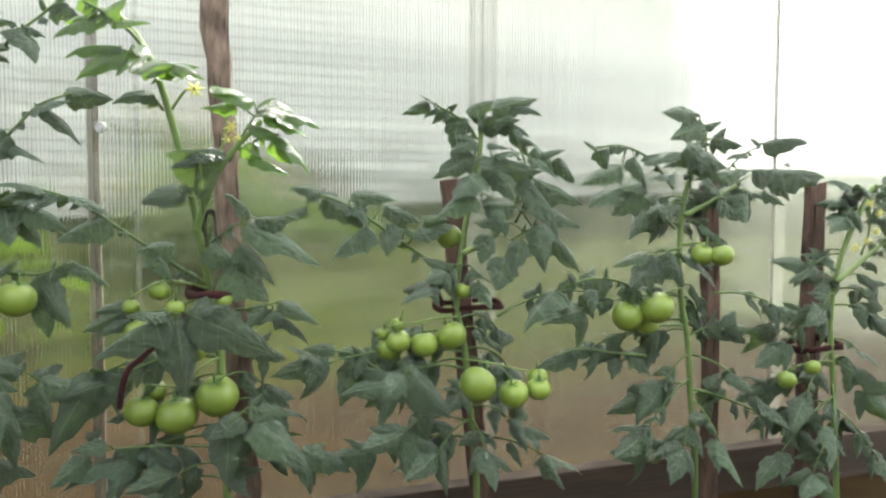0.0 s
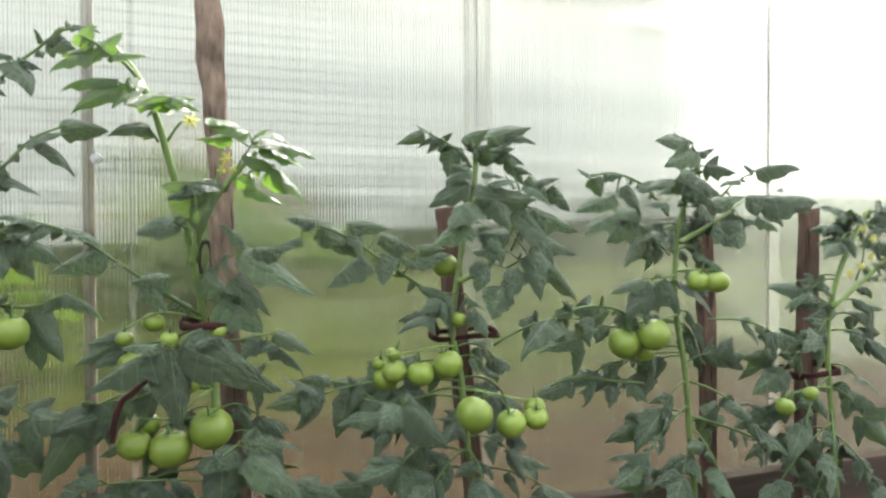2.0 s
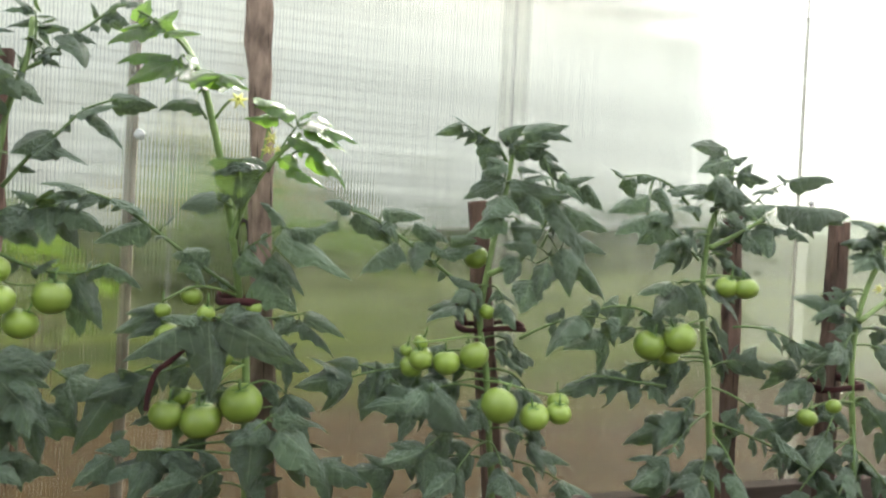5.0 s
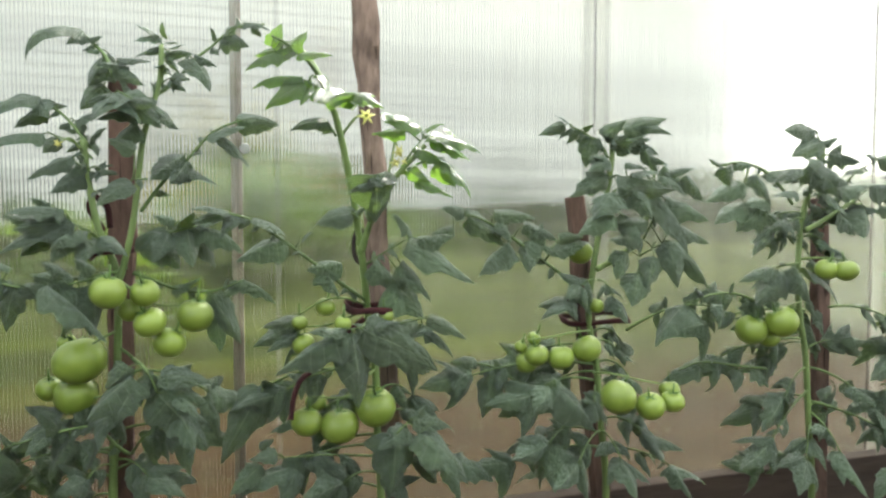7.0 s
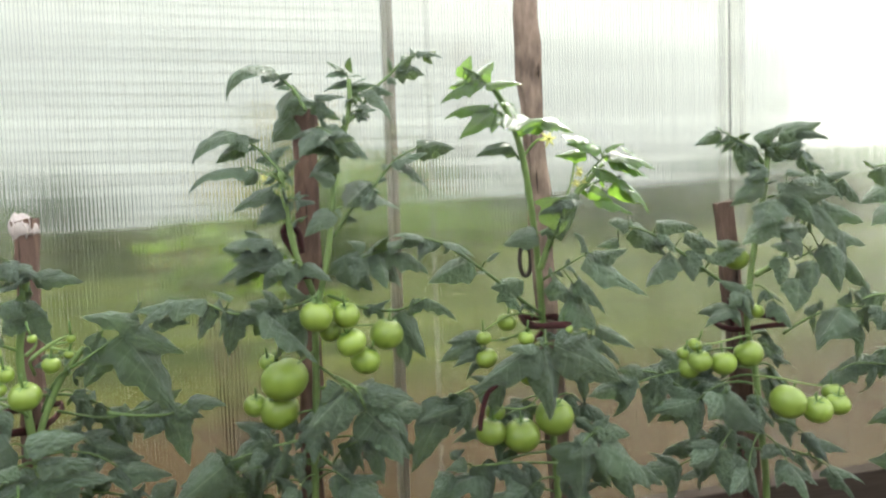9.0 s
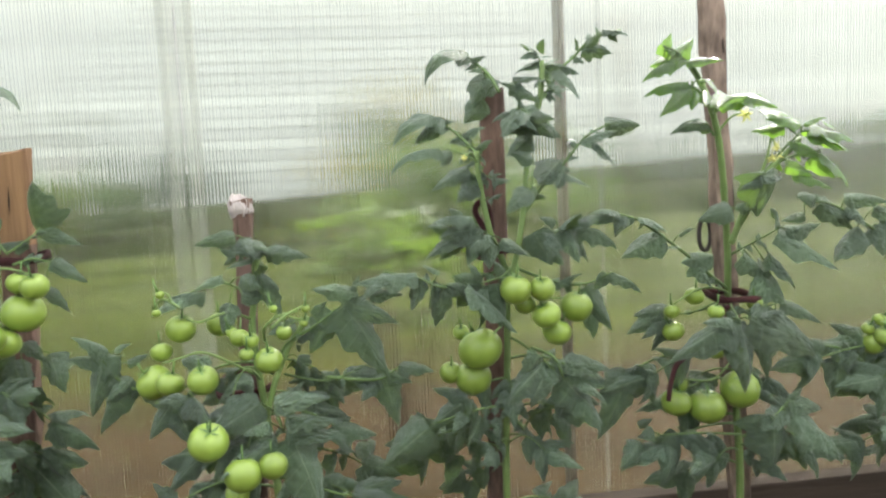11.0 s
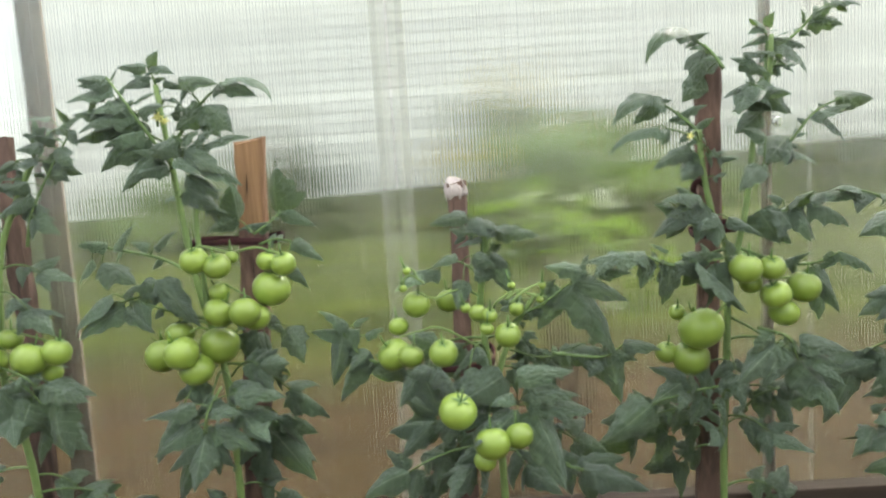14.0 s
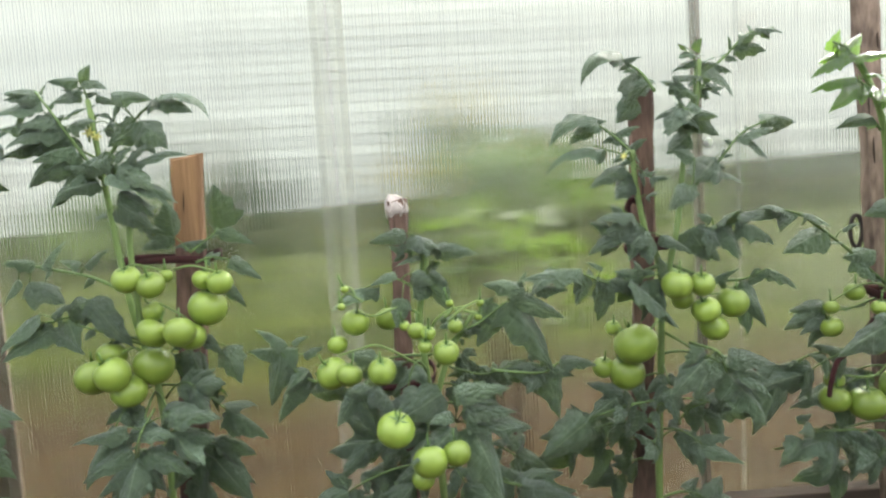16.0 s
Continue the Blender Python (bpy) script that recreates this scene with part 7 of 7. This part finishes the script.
sprig(plant_h, [(-1.220, 1.225, 0.317), (-1.190, 1.240, 0.346), (-1.162, 1.240, 0.359)], (-1.162, 1.240, 0.359, -1.090, 1.235, 0.267, 0.55, 0.18), (-1.147, 1.240, 0.365, -1.078, 1.232, 0.350, 0.40, 0.32), (-1.174, 1.240, 0.345, -1.172, 1.229, 0.290, 0.60, 0.37))
sprig(plant_h, [(-1.276, 1.195, 0.839), (-1.306, 1.180, 0.897), (-1.336, 1.180, 0.947), (-1.358, 1.180, 0.981)], (-1.354, 1.180, 0.976, -1.402, 1.179, 0.971, 0.60, 0.32), (-1.350, 1.180, 0.966, -1.426, 1.185, 0.946, 0.50, 0.19), (-1.330, 1.180, 0.937, -1.374, 1.159, 0.925, 0.60, 0.24), (-1.326, 1.180, 0.927, -1.397, 1.159, 0.893, 0.50, 0.42), (-1.314, 1.180, 0.912, -1.378, 1.186, 0.885, 0.60, 0.42), (-1.306, 1.180, 0.893, -1.363, 1.168, 0.869, 0.50, 0.41), (-1.299, 1.180, 0.878, -1.381, 1.189, 0.838, 0.40, 0.38), (-1.291, 1.180, 0.859, -1.345, 1.186, 0.802, 0.40, 0.36), (-1.312, 1.180, 0.926, -1.262, 1.152, 0.928, 0.50, 0.25))
sprig(plant_h, [(-1.268, 1.185, 0.829), (-1.237, 1.160, 0.844), (-1.217, 1.160, 0.861)], (-1.242, 1.160, 0.845, -1.196, 1.142, 0.822, 0.50, 0.31), (-1.236, 1.160, 0.816, -1.191, 1.155, 0.780, 0.50, 0.43), (-1.222, 1.160, 0.852, -1.180, 1.142, 0.884, 0.50, 0.44), (-1.257, 1.160, 0.874, -1.283, 1.138, 0.857, 0.60, 0.39), (-1.252, 1.160, 0.882, -1.259, 1.145, 0.850, 0.60, 0.32))
leaf(plant_h, (-1.233, 1.210, 0.486), (-1.321, 1.110, 0.366), 0.029)
leaf(plant_h, (-1.229, 1.210, 0.476), (-1.228, 1.050, 0.339), 0.029)
leaf(plant_h, (-1.227, 1.210, 0.476), (-1.136, 1.070, 0.384), 0.029)
leaf(plant_h, (-1.211, 1.210, 0.465), (-1.096, 1.130, 0.502), 0.029)
leaf(plant_h, (-1.213, 1.210, 0.407), (-1.084, 1.270, 0.285), 0.019)
leaf(plant_h, (-1.215, 1.210, 0.387), (-1.266, 1.130, 0.303), 0.019)
leaf(plant_h, (-1.213, 1.210, 0.367), (-1.151, 1.250, 0.240), 0.019)
leaf(plant_h, (-1.281, 1.210, 0.871), (-1.226, 1.207, 0.887), 0.008, small=True)
leaf(plant_h, (-1.287, 1.210, 0.928), (-1.238, 1.218, 0.927), 0.008, small=True)
leaf(plant_h, (-1.289, 1.210, 0.941), (-1.285, 1.235, 0.949), 0.008, small=True)
leaf(plant_h, (-1.285, 1.210, 0.908), (-1.253, 1.216, 0.922), 0.008, small=True)
leaf(plant_h, (-1.243, 1.210, 0.752), (-1.215, 1.238, 0.763), 0.008, small=True)
leaf(plant_h, (-1.242, 1.210, 0.757), (-1.187, 1.188, 0.751), 0.008, small=True)
leaf(plant_h, (-1.244, 1.210, 0.745), (-1.251, 1.243, 0.766), 0.008, small=True)
leaf(plant_h, (-1.238, 1.210, 0.781), (-1.198, 1.228, 0.790), 0.008, small=True)
leaf(plant_h, (-1.215, 1.210, 0.234), (-1.366, 1.307, 0.145), 0.030)
leaf(plant_h, (-1.215, 1.210, 0.265), (-1.099, 1.263, 0.185), 0.030)
leaf(plant_h, (-1.215, 1.210, 0.180), (-1.387, 1.253, 0.146), 0.030)
leaf(plant_h, (-1.224, 1.210, 0.488), (-1.047, 1.235, 0.381), 0.030)
leaf(plant_h, (-1.215, 1.210, 0.360), (-1.354, 1.312, 0.292), 0.030)
leaf(plant_h, (-1.215, 1.210, 0.392), (-1.079, 1.261, 0.339), 0.030)
truss(plant_h, [(-1.262, 1.210, 0.686), (-1.235, 1.180, 0.698), (-1.209, 1.180, 0.692), (-1.187, 1.180, 0.685)])
truss(plant_h, [(-1.246, 1.210, 0.601), (-1.208, 1.180, 0.633), (-1.174, 1.180, 0.617), (-1.148, 1.180, 0.598)])
truss(plant_h, [(-1.231, 1.210, 0.524), (-1.240, 1.180, 0.560), (-1.267, 1.180, 0.552), (-1.291, 1.180, 0.539)])
truss(plant_h, [(-1.179, 1.210, 0.683), (-1.142, 1.180, 0.690), (-1.116, 1.180, 0.683), (-1.090, 1.180, 0.673)])
tomato(plant_h, (-1.234, 1.150, 0.677), 0.0233)
tomato(plant_h, (-1.198, 1.150, 0.666), 0.0230)
tomato(plant_h, (-1.183, 1.180, 0.676), 0.0117)
tomato(plant_h, (-1.124, 1.180, 0.666), 0.0174)
tomato(plant_h, (-1.092, 1.160, 0.662), 0.0208)
tomato(plant_h, (-1.120, 1.180, 0.620), 0.0320)
tomato(plant_h, (-1.208, 1.180, 0.619), 0.0178)
tomato(plant_h, (-1.205, 1.160, 0.587), 0.0264)
tomato(plant_h, (-1.153, 1.130, 0.591), 0.0254)
tomato(plant_h, (-1.146, 1.160, 0.579), 0.0261)
tomato(plant_h, (-1.219, 1.190, 0.527), 0.0334)
tomato(plant_h, (-1.264, 1.135, 0.529), 0.0286)
tomato(plant_h, (-1.308, 1.170, 0.519), 0.0308)
tomato(plant_h, (-1.251, 1.160, 0.494), 0.0292)
tomato(plant_h, (-1.285, 1.190, 0.550), 0.0247)

stake_i = stake((-1.618, 1.300, -0.120), (-1.614, 1.300, 0.905), 0.034)
plant_i = plant([(-1.569, 1.210, -0.030), (-1.569, 1.200, 0.266), (-1.583, 1.200, 0.393), (-1.602, 1.200, 0.477), (-1.595, 1.200, 0.599), (-1.579, 1.200, 0.708), (-1.541, 1.200, 0.793), (-1.505, 1.200, 0.858)], [(-1.569, 1.180, 0.690), (-1.618, 1.180, 0.762), (-1.638, 1.180, 0.831)])
sprig(plant_i, [(-1.574, 1.150, 0.520), (-1.506, 1.100, 0.515), (-1.489, 1.100, 0.499)], (-1.540, 1.100, 0.494, -1.615, 1.102, 0.424, 0.50, 0.40), (-1.498, 1.100, 0.472, -1.528, 1.103, 0.408, 0.65, 0.24), (-1.460, 1.100, 0.469, -1.435, 1.086, 0.389, 0.55, 0.43), (-1.475, 1.100, 0.496, -1.404, 1.090, 0.474, 0.45, 0.32), (-1.508, 1.100, 0.501, -1.529, 1.074, 0.501, 0.50, 0.38))
sprig(plant_i, [(-1.527, 1.190, 0.715), (-1.506, 1.180, 0.772), (-1.469, 1.180, 0.836), (-1.433, 1.180, 0.890)], (-1.457, 1.180, 0.922, -1.494, 1.170, 0.920, 0.60, 0.22), (-1.434, 1.180, 0.913, -1.441, 1.171, 0.936, 0.60, 0.21), (-1.431, 1.180, 0.899, -1.410, 1.166, 0.876, 0.50, 0.26), (-1.473, 1.180, 0.879, -1.511, 1.169, 0.872, 0.60, 0.25), (-1.454, 1.180, 0.873, -1.418, 1.159, 0.841, 0.50, 0.40), (-1.486, 1.180, 0.856, -1.523, 1.173, 0.845, 0.60, 0.26), (-1.468, 1.180, 0.845, -1.439, 1.177, 0.819, 0.60, 0.18), (-1.506, 1.180, 0.820, -1.541, 1.164, 0.809, 0.60, 0.26), (-1.452, 1.180, 0.887, -1.485, 1.171, 0.894, 0.50, 0.41), (-1.504, 1.180, 0.801, -1.551, 1.170, 0.767, 0.50, 0.27), (-1.496, 1.180, 0.781, -1.490, 1.176, 0.754, 0.60, 0.38))
leaf(plant_i, (-1.505, 1.200, 0.858), (-1.432, 1.200, 0.825), 0.019)
leaf(plant_i, (-1.508, 1.200, 0.857), (-1.604, 1.200, 0.813), 0.019)
leaf(plant_i, (-1.505, 1.200, 0.860), (-1.433, 1.220, 0.935), 0.019)
leaf(plant_i, (-1.505, 1.200, 0.858), (-1.497, 1.200, 0.929), 0.010)
leaf(plant_i, (-1.548, 1.200, 0.784), (-1.457, 1.150, 0.732), 0.019)
leaf(plant_i, (-1.562, 1.200, 0.756), (-1.614, 1.170, 0.810), 0.019)
leaf(plant_i, (-1.577, 1.200, 0.708), (-1.655, 1.160, 0.689), 0.019)
leaf(plant_i, (-1.581, 1.200, 0.678), (-1.461, 1.200, 0.649), 0.019)
leaf(plant_i, (-1.589, 1.200, 0.639), (-1.479, 1.150, 0.571), 0.019)
leaf(plant_i, (-1.595, 1.200, 0.599), (-1.672, 1.160, 0.574), 0.019)
leaf(plant_i, (-1.603, 1.200, 0.498), (-1.632, 1.100, 0.429), 0.029)
leaf(plant_i, (-1.600, 1.200, 0.488), (-1.429, 1.100, 0.386), 0.029)
leaf(plant_i, (-1.600, 1.200, 0.477), (-1.504, 1.060, 0.421), 0.029)
leaf(plant_i, (-1.600, 1.200, 0.488), (-1.440, 1.160, 0.458), 0.019)
leaf(plant_i, (-1.646, 1.200, 0.802), (-1.703, 1.200, 0.826), 0.010)
leaf(plant_i, (-1.639, 1.200, 0.782), (-1.670, 1.160, 0.719), 0.010)
leaf(plant_i, (-1.524, 1.200, 0.825), (-1.545, 1.154, 0.814), 0.008, small=True)
leaf(plant_i, (-1.510, 1.200, 0.851), (-1.461, 1.196, 0.848), 0.008, small=True)
leaf(plant_i, (-1.538, 1.200, 0.800), (-1.543, 1.148, 0.819), 0.008, small=True)
leaf(plant_i, (-1.523, 1.200, 0.827), (-1.497, 1.229, 0.838), 0.008, small=True)
leaf(plant_i, (-1.518, 1.200, 0.836), (-1.562, 1.223, 0.826), 0.008, small=True)
leaf(plant_i, (-1.555, 1.200, 0.762), (-1.502, 1.217, 0.773), 0.008, small=True)
leaf(plant_i, (-1.512, 1.200, 0.845), (-1.521, 1.220, 0.859), 0.008, small=True)
leaf(plant_i, (-1.619, 1.200, 0.742), (-1.594, 1.159, 0.755), 0.008, small=True)
leaf(plant_i, (-1.620, 1.200, 0.744), (-1.595, 1.229, 0.742), 0.008, small=True)
leaf(plant_i, (-1.633, 1.200, 0.765), (-1.689, 1.185, 0.789), 0.008, small=True)
leaf(plant_i, (-1.647, 1.200, 0.816), (-1.652, 1.236, 0.831), 0.008, small=True)
leaf(plant_i, (-1.610, 1.200, 0.729), (-1.604, 1.218, 0.742), 0.008, small=True)
leaf(plant_i, (-1.620, 1.200, 0.744), (-1.658, 1.183, 0.750), 0.008, small=True)
leaf(plant_i, (-1.620, 1.200, 0.745), (-1.592, 1.167, 0.749), 0.008, small=True)
leaf(plant_i, (-1.576, 1.200, 0.325), (-1.762, 1.222, 0.237), 0.030)
leaf(plant_i, (-1.569, 1.200, 0.190), (-1.357, 1.303, 0.133), 0.030)
leaf(plant_i, (-1.599, 1.200, 0.534), (-1.779, 1.296, 0.501), 0.030)
leaf(plant_i, (-1.571, 1.200, 0.278), (-1.351, 1.237, 0.207), 0.030)
leaf(plant_i, (-1.599, 1.200, 0.520), (-1.792, 1.294, 0.419), 0.030)
leaf(plant_i, (-1.574, 1.200, 0.310), (-1.440, 1.248, 0.207), 0.030)
leaf(plant_i, (-1.569, 1.200, 0.223), (-1.698, 1.301, 0.135), 0.030)
leaf(plant_i, (-1.569, 1.200, 0.226), (-1.398, 1.284, 0.189), 0.030)
leaf(plant_i, (-1.601, 1.200, 0.494), (-1.756, 1.228, 0.395), 0.030)
truss(plant_i, [(-1.597, 1.200, 0.569), (-1.550, 1.170, 0.572), (-1.511, 1.170, 0.559), (-1.488, 1.170, 0.550)])
truss(plant_i, [(-1.597, 1.200, 0.569), (-1.599, 1.170, 0.576), (-1.616, 1.170, 0.562), (-1.627, 1.170, 0.553)])
tomato(plant_i, (-1.517, 1.140, 0.533), 0.0282)
tomato(plant_i, (-1.476, 1.150, 0.540), 0.0236)
tomato(plant_i, (-1.598, 1.160, 0.637), 0.0224)
tomato(plant_i, (-1.569, 1.180, 0.561), 0.0203)
tomato(plant_i, (-1.499, 1.170, 0.502), 0.0176)
tomato(plant_i, (-1.604, 1.140, 0.542), 0.0292)
tomato(plant_i, (-1.596, 1.170, 0.526), 0.0251)


# ---- flowers, ties and what hangs on the stakes ----
flower(plant_a, (0.002, 1.062, 0.872), 0.016)
flower(plant_a, (0.051, 1.060, 0.820), 0.013, (0.4, -1, -0.5))
flower(plant_a, (0.047, 1.062, 0.803), 0.012, (0.1, -1, -0.9))
flower(plant_a, (0.060, 1.065, 0.806), 0.010, (0.8, -0.6, -0.6))
truss(plant_a, [(0.030, 1.085, 0.760), (0.040, 1.070, 0.800), (0.046, 1.065, 0.835), (0.050, 1.062, 0.822)])
truss(plant_a, [(-0.030, 1.095, 0.845), (-0.012, 1.080, 0.870), (0.0, 1.068, 0.874)])
flower(plant_f, (-0.426, 1.150, 0.826), 0.008, (-0.3, -1, -0.5))
truss(plant_f, [(-0.400, 1.185, 0.820), (-0.412, 1.165, 0.835), (-0.424, 1.152, 0.828)])
flower(plant_h, (-1.280, 1.175, 0.912), 0.012, (0.2, -1, -0.7))
flower(plant_h, (-1.268, 1.175, 0.905), 0.010, (0.6, -1, -0.7))
truss(plant_h, [(-1.290, 1.200, 0.900), (-1.284, 1.185, 0.925), (-1.278, 1.178, 0.914)])
for q in ((1.360, 1.120, 0.722), (1.371, 1.110, 0.662), (1.317, 1.115, 0.626), (1.385, 1.115, 0.700), (1.345, 1.110, 0.640)):
    flower(plant_e, q, 0.013, (-0.3, -1, -0.2))
truss(plant_e, [(1.375, 1.150, 0.610), (1.372, 1.130, 0.660), (1.362, 1.122, 0.715)])

tie((0.024, 1.150, 0.574), 0.040, 0.062, -0.004, 0.011)
tie((0.482, 1.230, 0.526), 0.066, 0.062, 0.002, 0.009)
tie((-1.200, 1.270, 0.697), 0.086, 0.068, 0.001, 0.011)
tie((1.310, 1.215, 0.405), 0.062, 0.060, 0.004, 0.013)
tie((-0.366, 1.232, 0.668), 0.034, 0.056, 0.006, 0.010)
tie((-0.800, 1.232, 0.470), 0.050, 0.086, 0.004, 0.010)
cord([(0.025, 1.238, 0.642), (0.031, 1.238, 0.648), (0.035, 1.238, 0.662), (0.035, 1.238, 0.680), (0.031, 1.238, 0.695), (0.025, 1.238, 0.700), (0.018, 1.238, 0.695), (0.014, 1.238, 0.680), (0.014, 1.238, 0.662), (0.018, 1.238, 0.648), (0.025, 1.238, 0.642)],
     CORD, 0.0041, "cord_loop", "black cord knotted in a loop beside the stake", "cord")
cord([(0.010, 1.130, 0.560), (-0.030, 1.118, 0.530), (-0.075, 1.112, 0.486), (-0.094, 1.110, 0.470), (-0.104, 1.110, 0.440), (-0.107, 1.112, 0.412)],
     CLOTH, 0.0046, "cloth_sling", "maroon cloth sling that carries a fruit truss", "plant tie")
cord([(0.418, 1.190, 0.532), (0.410, 1.186, 0.552), (0.402, 1.186, 0.566), (0.395, 1.190, 0.571)], CLOTH, 0.0045, "cloth_end", "loose end of a maroon cloth tie", "plant tie")
cord([(-0.380, 1.228, 0.700), (-0.398, 1.225, 0.735), (-0.390, 1.224, 0.752), (-0.374, 1.226, 0.738), (-0.370, 1.230, 0.705)], CLOTH, 0.0055, "cloth_loop", "dark cloth loop at the stake", "plant tie")


def film_wrap(place, width):
    """A crumpled cap of white film tied on a stake's tip, with loose folds and a peak to one side."""
    ob = thing("film_cap", place, "crumpled white plastic film on the tip of a stake", "plastic film")
    verts, faces = [], []
    n, rows = 22, 9
    for i in range(rows):
        s = i / (rows - 1)
        for k in range(n):
            a = 2 * math.pi * k / n
            r = width * (0.60 + 0.10 * math.sin(3.1 * s)) * (1 - 0.72 * s ** 3.2) * (1 + rng.normal(0, 0.03) + 0.06 * math.sin(5 * a + 4 * s))
            low = 0.014 * max(0, math.cos(a + 0.6)) + 0.005 * math.sin(4 * a) if i == 0 else 0
            verts.append((r * math.copysign(abs(math.cos(a)) ** 0.7, math.cos(a)) - 0.006 * s * s, r * 0.66 * math.sin(a), -0.024 + low + 0.038 * s + 0.003 * math.sin(2 * a + 1) * s + rng.normal(0, 0.0008)))
    for i in range(rows - 1):
        for k in range(n):
            a, b = i * n + k, i * n + (k + 1) % n
            faces.append((a, b, b + n, a + n))
    faces.append(tuple((rows - 1) * n + k for k in range(n)))
    part("film", mesh_of("film", verts, faces, WRAP), ob)
    for x, z, w in ((-0.011, -0.004, 0.004), (0.006, -0.010, 0.005), (0.012, 0.002, 0.003)):
        fold, fold_faces = [], []
        tube(fold, fold_faces, smooth_path([(x, -0.0145, z - 0.014), (x + w * 0.5, -0.0175, z), (x - w, -0.0125, z + 0.013)], 4), w * 0.45, w * 0.2, 6)
        part("fold", mesh_of("fold", fold, fold_faces, WRAP), ob)


film_wrap((-0.801, 1.300, 0.770), 0.0315)


truss(plant_g, [(-0.858, 1.060, 0.630), (-0.876, 1.060, 0.643), (-0.887, 1.060, 0.641), (-0.891, 1.060, 0.630)])
tomato(plant_g, (-0.891, 1.060, 0.625), 0.0062)
truss(plant_g, [(-0.734, 1.060, 0.591), (-0.713, 1.060, 0.608), (-0.696, 1.060, 0.617), (-0.683, 1.060, 0.622)])
tomato(plant_g, (-0.683, 1.060, 0.617), 0.0062)
truss(plant_g, [(-0.738, 1.060, 0.598), (-0.725, 1.060, 0.612), (-0.729, 1.060, 0.625)])
tomato(plant_g, (-0.729, 1.060, 0.620), 0.0062)
truss(plant_g, [(-0.708, 1.060, 0.607), (-0.696, 1.060, 0.603), (-0.687, 1.060, 0.601)])
tomato(plant_g, (-0.687, 1.060, 0.596), 0.0062)
truss(plant_g, [(-0.870, 1.060, 0.641), (-0.874, 1.060, 0.651), (-0.884, 1.060, 0.656)])
tomato(plant_g, (-0.884, 1.060, 0.651), 0.0062)
for centre, normal, turn, length, width in (((-0.046, 1.040, 0.894), (0.42, -0.58, 0.70), 8, 0.068, 0.62), ((-0.062, 1.036, 0.912), (0.42, -0.58, 0.70), 70, 0.034, 0.60),
                                            ((0.104, 1.040, 0.842), (0.33, -0.57, 0.75), 10, 0.046, 0.55), ((0.122, 1.040, 0.826), (0.36, -0.57, 0.74), -70, 0.044, 0.60),
                                            ((0.128, 1.040, 0.850), (0.30, -0.57, 0.76), 150, 0.032, 0.60)):
    level_leaf(plant_a, centre, normal, turn, length, width)
